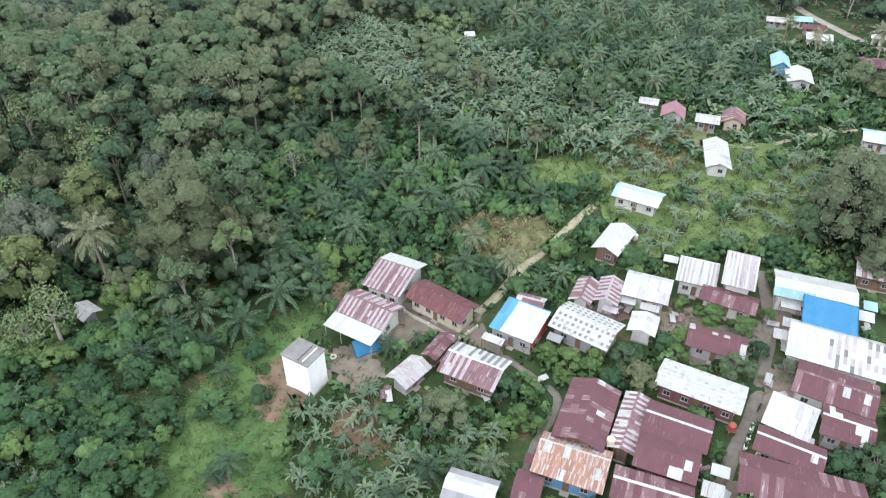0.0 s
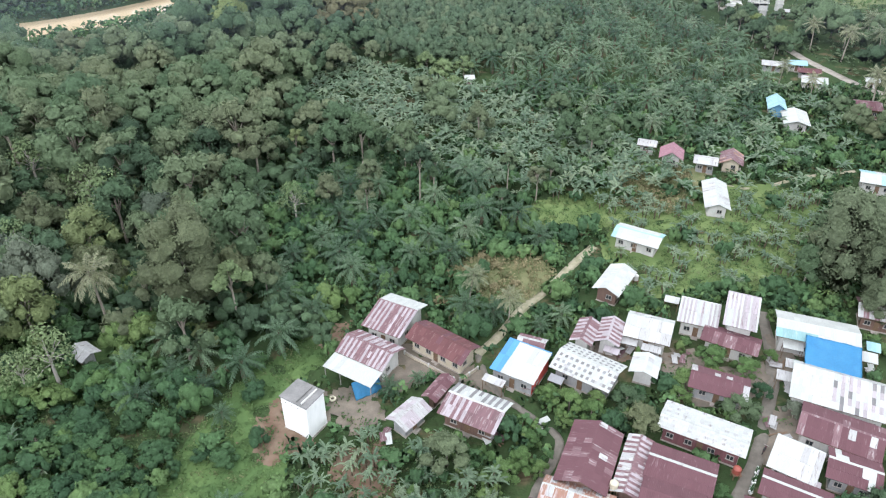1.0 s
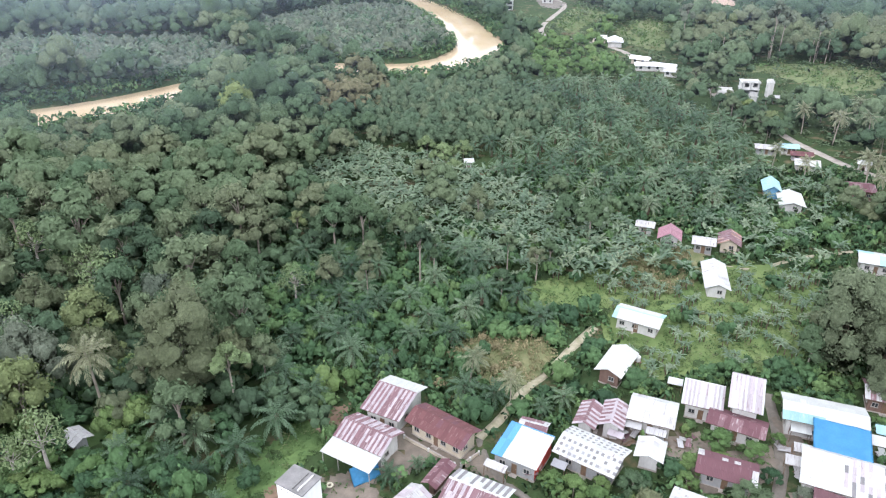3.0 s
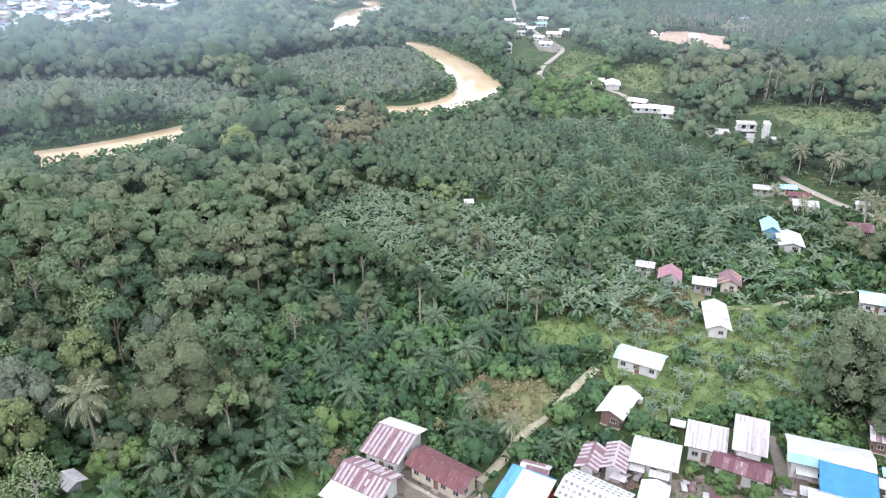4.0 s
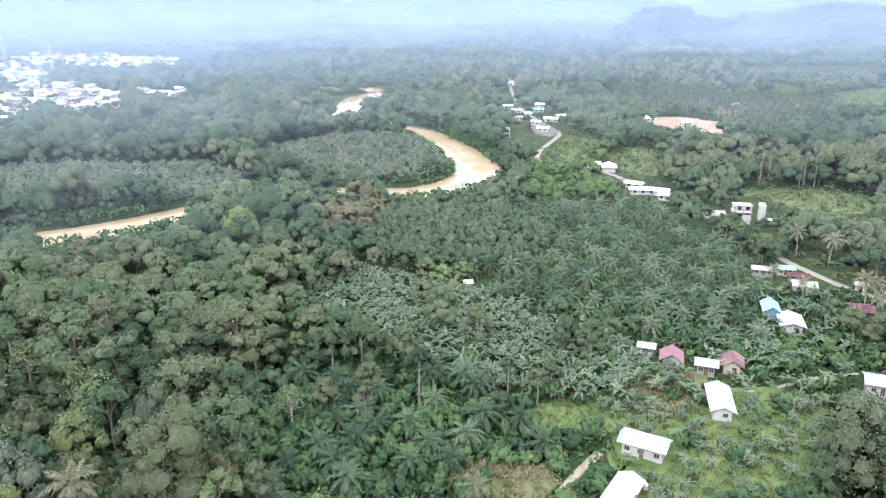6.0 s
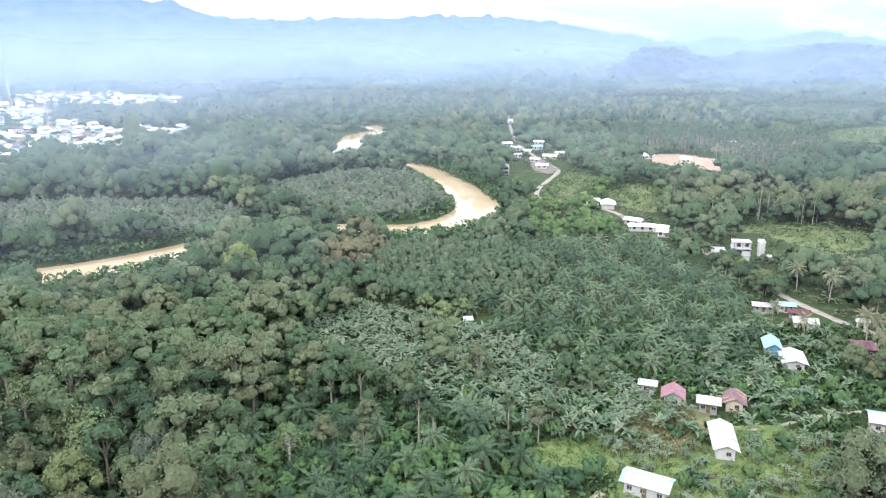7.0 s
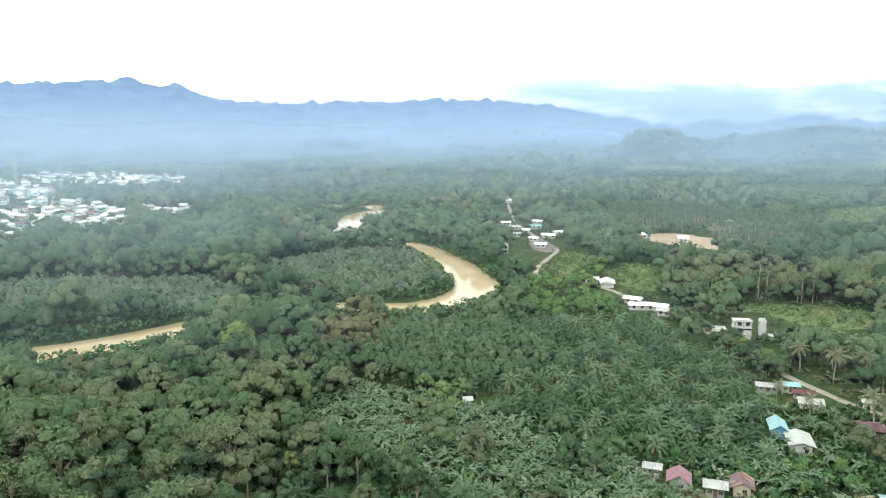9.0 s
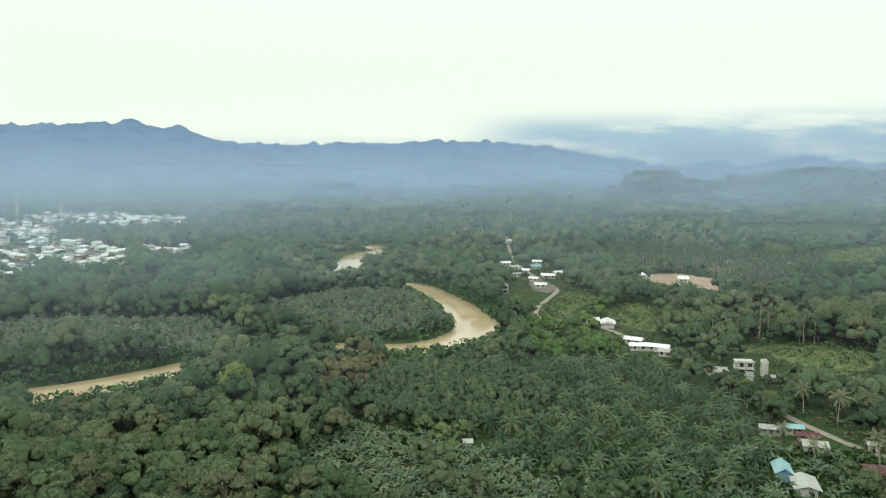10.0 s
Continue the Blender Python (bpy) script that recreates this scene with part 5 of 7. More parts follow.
def tube(path, radii, sides=6):
    """A tapered round limb along a path."""
    path = np.asarray(path, float)
    ring = np.linspace(0, 2 * np.pi, sides, endpoint=False)
    d = unit(np.gradient(path, axis=0))
    u = unit(np.cross(d, np.array([0.3, 0.9, 0.1])))
    w = np.cross(d, u)
    v = (path[:, None] + (u[:, None] * np.cos(ring)[None, :, None] + w[:, None] * np.sin(ring)[None, :, None]) * np.asarray(radii)[:, None, None]).reshape(-1, 3)
    q = []
    for j in range(len(path) - 1):
        for k in range(sides):
            q.append((j * sides + k, j * sides + (k + 1) % sides, (j + 1) * sides + (k + 1) % sides, (j + 1) * sides + k))
    return v, np.array(q)


def joined(parts):
    vs, qs, n = [], [], 0
    for v, q in parts:
        vs.append(v)
        qs.append(q + n)
        n += len(v)
    return np.concatenate(vs), np.concatenate(qs)


def trunk_for(cen, high, thick, sides=6):
    """A leaning tapered trunk with limbs that reach into the lobes of the crown."""
    top = np.array([cen[:, 0].mean() * 0.4, cen[:, 1].mean() * 0.4, high * 0.78])
    pieces = [tube([(0, 0, -0.3), (0.05 * high * 0.2, 0.02, high * 0.3), top * np.array([0.6, 0.6, 0.75]), top], [thick, thick * 0.75, thick * 0.55, thick * 0.25], sides)]
    for c in cen[: min(7, len(cen))]:
        start = top * np.array([0.5, 0.5, 0.62 + 0.2 * random.random()])
        pieces.append(tube([start, (start + c) / 2 + np.array([0, 0, 0.3]), c], [thick * 0.4, thick * 0.28, thick * 0.1], 4))
    return joined(pieces)


def frond(length, lean, arch, leaflets, wide, turn, r):
    """One palm frond: a bowed rib with pairs of hanging leaflets."""
    n = 6
    s = np.linspace(0, 1, n + 1)
    ang = lean - arch * s ** 1.4
    step = length / n
    hx = np.concatenate([[0], np.cumsum(np.cos((ang[1:] + ang[:-1]) / 2) * step)])
    hz = np.concatenate([[0], np.cumsum(np.sin((ang[1:] + ang[:-1]) / 2) * step)])
    pieces = []
    rib = np.stack([hx, 0 * hx, hz], -1)
    off = np.array([0, 0.04, 0])
    v = np.stack([rib - off, rib + off], 1).reshape(-1, 3)
    i = np.arange(n) * 2
    pieces.append((v, np.stack([i, i + 1, i + 3, i + 2], -1)))
    u = np.linspace(0.14, 1.0, leaflets)
    bx, bz, ba = np.interp(u, s, hx), np.interp(u, s, hz), np.interp(u, s, ang)
    ll = wide * np.sin(np.pi * np.clip(u * 0.82 + 0.16, 0, 1)) ** 0.7
    thickness = length / leaflets * 0.42
    for side in (-1, 1):
        fwd = np.stack([np.cos(ba), 0 * ba, np.sin(ba)], -1)
        out = unit(fwd * 0.62 + np.array([0, side, 0]) + np.array([0, 0, -0.38]) + r.normal(size=(leaflets, 3)) * 0.12)
        base_ = np.stack([bx, 0 * bx, bz], -1)
        tip = base_ + out * ll[:, None]
        mid = base_ + out * ll[:, None] * 0.45
        v = np.stack([base_, mid + fwd * thickness, tip + np.array([0, 0, -0.12]) * ll[:, None], mid - fwd * thickness], 1).reshape(-1, 3)
        pieces.append((v, np.arange(4 * leaflets).reshape(-1, 4)))
    v, q = joined(pieces)
    c, sn = math.cos(turn), math.sin(turn)
    return v @ np.array([[c, sn, 0], [-sn, c, 0], [0, 0, 1]]), q


def palm_crown(fronds, length, leaflets, wide, seed, low=-0.25, high=1.35, arch=1.15):
    r = np.random.default_rng(seed)
    pieces = []
    for k in range(fronds):
        f = k / (fronds - 1)
        lean = high + (low - high) * f ** 0.8
        pieces.append(frond(length * (0.72 + 0.28 * min(1, f * 2.2)) * r.uniform(0.88, 1.08), lean, arch * r.uniform(0.8, 1.15), leaflets, wide, k * 2.39996 + r.uniform(-0.15, 0.15), r))
    return joined(pieces)


def strip_palm(fronds, length, wide, seed, segments=3):
    """A palm seen from far: each frond two drooping halves along its rib."""
    r = np.random.default_rng(seed)
    pieces = []
    for k in range(fronds):
        f = k / (fronds - 1)
        lean, turn = 1.2 - 1.45 * f ** 0.8, k * 2.39996
        s = np.linspace(0, 1, segments + 1)
        ang = lean - 1.2 * s ** 1.3
        hx = np.concatenate([[0], np.cumsum(np.cos((ang[1:] + ang[:-1]) / 2) * length / segments)])
        hz = np.concatenate([[0], np.cumsum(np.sin((ang[1:] + ang[:-1]) / 2) * length / segments)])
        ww = wide * np.array([0.35, 1.0, 0.8, 0.12])[: segments + 1]
        for side in (-1, 1):
            rib, edge = np.stack([hx, 0 * hx, hz], -1), np.stack([hx + ww * 0.4, side * ww, hz - 0.35 * ww], -1)
            v = np.stack([rib, edge], 1).reshape(-1, 3)
            i = np.arange(segments) * 2
            c, sn = math.cos(turn), math.sin(turn)
            pieces.append((v @ np.array([[c, sn, 0], [-sn, c, 0], [0, 0, 1]]), np.stack([i, i + 1, i + 3, i + 2], -1)))
    return joined(pieces)


def banana(leaves, length, wide, seed, segments=4):
    """A banana clump: several stems' worth of long, broad, arching leaves with a fold along the rib."""
    r = np.random.default_rng(seed)
    pieces = []
    for k in range(leaves):
        stem = k % 3
        ox, oy = 0.8 * math.cos(stem * 2.1 + seed), 0.8 * math.sin(stem * 2.1 + seed)
        lean, turn = r.uniform(0.5, 1.35), r.uniform(0, 2 * math.pi)
        s = np.linspace(0, 1, segments + 1)
        ang = lean - r.uniform(1.2, 1.9) * s ** 1.2
        ln = length * r.uniform(0.7, 1.15)
        hx = np.concatenate([[0], np.cumsum(np.cos((ang[1:] + ang[:-1]) / 2) * ln / segments)])
        hz = np.concatenate([[0], np.cumsum(np.sin((ang[1:] + ang[:-1]) / 2) * ln / segments)]) + 1.8 + 0.5 * stem
        ww = np.interp(s, [0, 0.25, 0.6, 1], [0.08, wide, wide * 0.95, 0.1]) * r.uniform(0.8, 1.15)
        for side in (-1, 1):
            rib, edge = np.stack([hx, 0 * hx, hz], -1), np.stack([hx, side * ww, hz - 0.12 * ww + r.uniform(-0.06, 0.06, segments + 1)], -1)
            v = np.stack([rib, edge], 1).reshape(-1, 3)
            i = np.arange(segments) * 2
            c, sn = math.cos(turn), math.sin(turn)
            pieces.append((v @ np.array([[c, sn, 0], [-sn, c, 0], [0, 0, 1]]) + np.array([ox, oy, 0]), np.stack([i, i + 1, i + 3, i + 2], -1)))
    return joined(pieces)


def soft_normals(v, q):
    """Normals that follow the rounding of a crown's lobes and of the whole crown, so that leaves shade as one mass."""
    n = unit(np.cross(v[q[:, 2]] - v[q[:, 0]], v[q[:, 3]] - v[q[:, 1]]))
    out = unit(v - np.array([0, 0, 0.35 * v[:, 2].max()]))
    n = n * np.where(np.sum(n * out[q].mean(1), -1) < 0, -1, 1)[:, None]
    own = np.zeros_like(v)
    for k in range(4):
        np.add.at(own, q[:, k], n)
    return unit(unit(own) * 0.62 + out * 0.38)


def plant_kind(name, label, category, crown_vq, trunk_vq, leaf_mat, bark_mat, group, soft=False):
    """One plant as a thing with a trunk and a crown, to be copied."""
    h = thing(name, pose(0, 0, -60), label, category, group)
    c = new("crown", mesh_of("crown", *crown_vq, leaf_mat, normals=soft_normals(*crown_vq) if soft else None))
    c.parent = h
    if trunk_vq is not None:
        t = new("trunk", mesh_of("trunk", *trunk_vq, bark_mat, smooth=True))
        t.parent = h
    return h


def scatter(name, label, kinds, x, y, z, turn, scale, stretch, mat, tint=None, soft=False):
    """Many plants that nobody could count, as one mesh of kind stuff. kinds: templates taken in turn."""
    if not len(x):
        return None
    vs, qs, ts, ns, n = [], [], [], [], 0
    which = R2.integers(0, len(kinds), len(x))
    tint = R2.random(len(x)) if tint is None else tint
    for k, (tv, tq) in enumerate(kinds):
        m = np.where(which == k)[0]
        if not len(m):
            continue
        c, s = np.cos(turn[m])[:, None], np.sin(turn[m])[:, None]
        sc, st = scale[m][:, None], stretch[m][:, None]
        px = (tv[None, :, 0] * c - tv[None, :, 1] * s) * sc + x[m][:, None]
        py = (tv[None, :, 0] * s + tv[None, :, 1] * c) * sc + y[m][:, None]
        pz = tv[None, :, 2] * st + z[m][:, None]
        vs.append(np.stack([px, py, pz], -1).reshape(-1, 3))
        qs.append((tq[None] + (np.arange(len(m)) * len(tv))[:, None, None] + n).reshape(-1, 4))
        ts.append(np.repeat(tint[m], len(tv)))
        if soft:
            nv = soft_normals(np.asarray(tv, float), tq)
            ns.append(np.stack([nv[None, :, 0] * c - nv[None, :, 1] * s, nv[None, :, 0] * s + nv[None, :, 1] * c, np.repeat(nv[None, :, 2], len(m), 0)], -1).reshape(-1, 3))
        n += len(m) * len(tv)
    ob = new(name, mesh_of(name, np.concatenate(vs), np.concatenate(qs), mat, tint=np.concatenate(ts), normals=np.concatenate(ns) if soft else None))
    return tagged(ob, label, category=name.replace("_", " "), kind="stuff")


R2 = np.random.default_rng(99)


def grid(x0, x1, y0, y1, step, jitter):
    X, Y = np.meshgrid(np.arange(x0, x1, step), np.arange(y0, y1, step * 0.9))
    X = X + (np.arange(X.shape[0]) % 2)[:, None] * step / 2
    X = X + R2.uniform(-jitter, jitter, X.shape) * step
    Y = Y + R2.uniform(-jitter, jitter, X.shape) * step
    return X.ravel(), Y.ravel()


def off_houses(x, y, extra=0.0):
    ok = np.ones(len(x), bool)
    for fx, fy, a, b, t in FOOT:
        dx, dy = x - fx, y - fy
        u, v = dx * math.cos(t) + dy * math.sin(t), -dx * math.sin(t) + dy * math.cos(t)
        ok &= ~((np.abs(u) < a + extra) & (np.abs(v) < b + extra))
    return ok


def off_ways(x, y, extra):
    ok = polyline_distance(x, y, RIVER) > RIVER_HALF + 1 + extra
    ok &= polyline_distance(x, y, ROAD) > 2.2 + extra
    for line, half in PATHS.values():
        ok &= polyline_distance(x, y, line) > half + extra
    return ok


def in_any(x, y, polys):
    res = np.zeros(len(x), bool)
    for p in polys:
        res |= inside(x, y, p)
    return res


FIELDS = [[(357, 821), (376, 838), (372, 761), (346, 722)], [(328, 662), (384, 626), (475, 772), (402, 748)], [(231, 637), (315, 637), (323, 656), (237, 656)]]


# open bends of the river, where the near bank carries low growth only
OPEN = [[(-143, 225), (-112, 262), (-106, 300), (-125, 305), (-158, 278)], [(-26, 318), (36, 325), (48, 400), (24, 450), (0, 510), (-26, 510), (-26, 480), (-15, 400), (-26, 345)],
        [(-108, 606), (-64, 606), (-58, 690), (-66, 730), (-100, 730), (-112, 640)]]


def hides_water(x, y, high):
    """Where a plant of that height on the near bank would stand before an open bend."""
    res = np.zeros(len(x), bool)
    reach = high / (EYE - high)
    for f in (0.0, 0.35, 0.7, 1.0):
        res |= in_any(x * (1 + reach * f), y * (1 + reach * f), [CLEARING, HAMLET, [(90, 141), (102, 141), (105, 155), (92, 155)], [(97, 201), (113, 201), (114, 226), (98, 226)], [(121, 201), (128, 201), (128, 208), (121, 208)], [(86, 173), (97, 173), (98, 194), (86, 194)], [(99, 256), (122, 256), (130, 292), (102, 292)], GRASS[2], GRASS[3], GRASS[5], GRASS[6], GRASS[7], *FIELDS, *[[(a - 9, b - 9), (a + 9, b - 9), (a + 9, b + 9), (a - 9, b + 9)] for a, b in FAR_HOUSES]])
        beyond = y * (1 + reach * f)
        res |= (polyline_distance(x * (1 + reach * f), beyond, ROAD) < 3.5) & (((beyond > 192) & (beyond < 232)) | ((beyond > 316) & (beyond < 380)) | ((beyond > 404) & (beyond < 445)))
        res |= in_any(x * (1 + reach * f), y * (1 + reach * f), OPEN) & (polyline_distance(x * (1 + reach * f), y * (1 + reach * f), RIVER) < RIVER_HALF)
    return res


BRIGHT = [(75, 446), (93, 430), (97, 320), (83, 241), (50, 238), (37, 278), (42, 350)]
ROADSIDE = [(100, 180), (160, 165), (205, 260), (190, 300), (122, 290), (118, 235)]
TAN = [(-46, 250), (-19, 250), (-17, 299), (-46, 306)]
RIGHT_WOOD = [(112, 362), (198, 318), (345, 520), (345, 590), (262, 500), (154, 402)]
TOWN_WOOD = [(-302, 690), (-200, 720), (-270, 995), (-388, 995)]
PALE_PLAIN = [(205, 997), (552, 909), (1063, 1759), (380, 1853)]
DARK_BAND = [(165, 772), (309, 772), (418, 1047), (231, 1080)]
STANDS = [[(138, 580), (210, 580), (250, 690), (160, 700)], [(200, 470), (240, 458), (330, 628), (232, 634), (208, 560)]]
BANANA_GROVE = [(-42, 190), (-30, 222), (8, 205), (30, 180), (62, 150), (46, 138), (16, 138), (0, 150), (-22, 165)]
PALM_GROVE = [(-8, 232), (40, 300), (88, 300), (100, 230), (86, 170), (70, 158), (34, 178), (6, 208)]
PALM_MIX = [(-28, 150), (10, 150), (30, 128), (12, 104), (-4, 104), (-26, 98), (-42, 112), (-40, 140)]
RUBBER = [(-30, 259), (-19, 288), (22, 292), (40, 258), (32, 225), (0, 215), (-23, 225)]
FAR_PALMS = [(-40, 346), (-6, 360), (4, 395), (-2, 440), (-24, 482), (-60, 488), (-110, 430), (-95, 360)]
FAR_PALMS_WEST = [(-200, 290), (-110, 310), (-90, 350), (-130, 390), (-230, 380), (-260, 330)]
BUSHES = [(-70, 40), (-38, 40), (-36, 52), (-36, 66), (-36, 80), (-52, 80), (-75, 76), (-80, 40)]
GARDEN_S = [(-20, 66), (-12, 72), (0, 70), (8, 62), (6, 44), (-18, 44)]

# templates
TREES = [crown(17, 1000, 0.31, 7.6, 11.5, 2.8, 100 + k, core=(7, 3), inner=0.80) for k in range(4)]
FULL = [crown(17, 1200, 0.30, 7.8, 9.5, 0.4, 120 + k, core=(7, 3), inner=0.80) for k in range(3)]
TALL = [crown(10, 700, 0.28, 5.4, 15.0, 8.0, 140 + k, core=(7, 3)) for k in range(2)]
MID_TREES = [crown(13, 400, 0.38, 7.6, 10.5, 2.5, 200 + k, core=(7, 3))[:2] for k in range(7)]
FAR_NEAR = [crown(8, 110, 0.60, 8.2, 9.8, 2.0, 280 + k, core=(6, 3))[:2] for k in range(8)]
FAR_TREES = [crown(6, 34, 0.9, 8.6, 9.5, 2.0, 300 + k, core=(5, 2))[:2] for k in range(8)]
LOW_CROWNS = [crown(4, 26, 0.55, 4.6, 3.6, 0.2, 330 + k, core=(5, 2))[:2] for k in range(6)]
PLAIN_TREES = [crown(3, 10, 1.7, 11.0, 9.5, 0.5, 350 + k, core=(5, 2))[:2] for k in range(8)]
CANOPY = [crown(3, 2, 5.0, 40.0, 10.0, 0.0, 400 + k, core=(4, 2))[:2] for k in range(8)]
OIL = [palm_crown(25, 4.9, 10, 0.72, 500 + k, low=-0.6, arch=1.3) for k in range(3)]
MID_OIL = [strip_palm(22, 5.2, 0.95, 520 + k) for k in range(4)]
FAR_OIL = [strip_palm(11, 3.6, 0.8, 540 + k, 2) for k in range(4)]
COCO = palm_crown(24, 4.2, 14, 0.85, 560, low=-0.75, high=1.25, arch=0.95)
BANANAS = [banana(24, 2.0, 0.20, 600 + k, 3) for k in range(3)]
MID_BANANA = [banana(13, 2.2, 0.36, 620 + k, 2) for k in range(4)]
BUSH = [crown(10, 130, 0.28, 4.0, 2.8, 0.2, 700 + k, core=(5, 2))[:2] for k in range(4)]
TUFT = [crown(4, 16, 0.27, 1.7, 0.6, 0.0, 720 + k)[:2] for k in range(5)]


def raised(vq, up):
    return vq[0] + np.array([0, 0, up]), vq[1]


def palm_trunk(high, thick, lean=0.0):
    s = np.linspace(0, 1, 6)
    return tube(np.stack([lean * s ** 2, 0 * s, -0.3 + (high + 0.3) * s], -1), thick * (1.15 - 0.35 * s), 7)


def banana_stems(seed):
    made = []
    for s in range(3):
        v, q = palm_trunk(1.8 + 0.5 * s, 0.13)
        made.append((v + np.array([0.8 * math.cos(s * 2.1 + seed), 0.8 * math.sin(s * 2.1 + seed), 0]), q))
    return joined(made)


oil_kinds = [plant_kind("oil_palm", "dark green oil palm with a full crown of arching fronds", "palm", raised(OIL[k], 2.6 + 0.9 * k), palm_trunk(2.9 + 0.9 * k, 0.42), M["palm_leaf"], M["palm_bark"], "oil palms of the groves") for k in range(3)]
coco_kind = plant_kind("coconut_palm", "coconut palm with a slim leaning trunk and yellowish fronds", "palm", (COCO[0] + np.array([1.1, 0, 9.0]), COCO[1]), palm_trunk(9.2, 0.2, 1.1), M["coco_leaf"], M["bark"], "coconut palms")
tree_kinds = [plant_kind("forest_tree", "broadleaf forest tree with a lumpy olive-green crown", "tree", t[:2], trunk_for(t[2], 10, 0.28), M["tree_leaf"], M["bark"], "trees of the forest", soft=True) for t in TREES]
tall_kinds = [plant_kind("tall_tree", "tall slender tree with a bare pale trunk and small crown", "tree", t[:2], trunk_for(t[2], 15, 0.24), M["tree_leaf"], M["bark"], "tall slender trees", soft=True) for t in TALL]
banana_kinds = [plant_kind("banana_plant", "clump of banana plants with long pale arching leaves", "banana plant", BANANAS[k], banana_stems(600 + k), M["banana_leaf"], M["palm_bark"], "banana plants of the gardens") for k in range(3)]
bare = crown(14, 900, 0.30, 8.0, 10.5, 3.0, 170)
bare_kind = plant_kind("forest_tree", "half-bare tree with pale forking limbs and thin foliage", "tree", bare[:2], joined([trunk_for(bare[2], 10, 0.34), trunk_for(bare[2][6:], 10.5, 0.26)]), M["lime_leaf"], M["pale_bark"], "trees of the forest", soft=True)
GREAT = [crown(30, 3300, 0.32, 12.2, 12.5, 0.8, 190 + k, core=(7, 3), inner=0.80) for k in range(2)]
towering = crown(34, 5600, 0.32, 13.0, 22.0, 1.5, 187, core=(7, 3), fat=1.55, inner=0.80, column=True)
tower_kind = plant_kind("forest_tree", "towering broad olive-green tree at the forest's edge", "tree", towering[:2], joined([trunk_for(towering[2], 20, 0.45), trunk_for(towering[2][9:], 20, 0.3)]), M["olive_leaf"], M["pale_bark"], "trees of the forest", soft=True)
great_kinds = [plant_kind("forest_tree", "great spreading olive-green forest tree", "tree", t[:2], joined([trunk_for(t[2], 12, 0.42), trunk_for(t[2][8:], 12, 0.3)]), M["olive_leaf"], M["pale_bark"], "trees of the forest", soft=True) for t in GREAT]
tall_one = crown(40, 5400, 0.34, 11.0, 21.0, 0.5, 180, flat=1.2, core=(6, 3), fat=1.5, inner=0.74, column=True)
feather_kind = plant_kind("broad_tree", "tall feathery dark olive tree at the village edge", "tree", tall_one[:2], trunk_for(tall_one[2], 19, 0.20), M["feather_leaf"], M["palm_bark"], "leafy trees of the village", soft=True)
full_kinds = [plant_kind("broad_tree", "rounded leafy tree with foliage down to the ground", "tree", t[:2], trunk_for(t[2], 8, 0.26), M["tree_leaf"], M["bark"], "leafy trees of the village", soft=True) for t in FULL]
bush_kinds = [plant_kind("bush", "low rounded leafy green shrub", "shrub", b, None, M["bush_leaf"], None, "shrubs of the clearings", soft=True) for b in BUSH]


def plant(kind, x, y, scale=1.0, tall=1.0):
    ob = copy_thing(kind, pose(x, y, float(ground_height(np.array(x), np.array(y))), 0, 0, R2.uniform(0, 360)))
    ob.scale = (scale, scale, scale * tall)
    return ob


SOLO = []  # places taken by the plants set one by one: x, y, radius


def solo(kind, x, y, scale=1.0, tall=1.0, leaf=None, label=None, reach=3.4):
    ob = plant(kind, x, y, scale, tall)
    SOLO.append((x, y, reach * scale))
    for c in ob.children:
        if leaf and c.name.startswith("crown"):
            c.data = c.data.copy()
            c.data.materials[0] = M[leaf]
    if label:
        tagged(ob, label)
    return ob


# trees that stand out
solo(tower_kind, -42.4, 97.5, 1.0, 1.0, reach=5.6)
solo(full_kinds[1], -35.5, 102.5, 1.15, 1.1, "olive_leaf", "great spreading olive-green forest tree")
solo(bush_kinds[1], -20, 100.5, 1.3, 1.3, "bright_leaf", "bright green leafy shrub behind the houses")
solo(bush_kinds[2], -16.5, 101.5, 1.1, 1.2, "bright_leaf", "bright green leafy shrub behind the houses")
for x, y, s_ in ((152, 344, 1.7), (156, 344, 1.5), (119, 371, 1.4), (170, 338, 1.4)):
    solo(tall_kinds[int(x) % 2], x, y, s_, 1.1, "pale_leaf", "tall tree with a bare pale trunk and thin crown")
for x, y, s_, k_ in ((0, 207, 1.0, 0), (-5, 215, 0.85, 1), (6, 213, 0.8, 2), (3, 200, 0.7, 0)):
    solo(full_kinds[k_], x, y, s_, 0.9, "lime_leaf", "bushy yellowish-green tree among palms")
solo(great_kinds[1], -61, 104, 0.85, 1.1, reach=5.6)
solo(great_kinds[1], -78, 104, 0.95, 1.2, "pale_leaf", "broad tree with a pale grey-green open crown", 5.6)
solo(great_kinds[0], -76, 117, 0.95, 1.1, reach=5.6)
solo(great_kinds[1], -55, 122, 0.9, 1.1, "pale_leaf", "broad tree with a pale grey-green open crown", 5.6)
solo(tall_kinds[0], -34.5, 95.4, 1.1, 0.84, "lime_leaf", "slender tree with a pale yellowish-green crown")
solo(great_kinds[0], -67.5, 97, 1.0, 1.3, "pale_leaf", "broad tree with a pale grey-green open crown", 5.6)
solo(coco_kind, -55.9, 94.5, 1.15, 1.25, reach=5.5)
solo(coco_kind, -50, 108, 0.9)
for x, y, s_ in ((-58, 80.5, 1.05), (-62, 79, 0.8), (-76, 107.5, 1.2), (-66, 125, 1.3), (-72, 131, 1.1), (-47, 118, 1.0), (-88, 140, 1.2), (-30, 128, 0.9)):
    solo(bare_kind, x, y, s_)
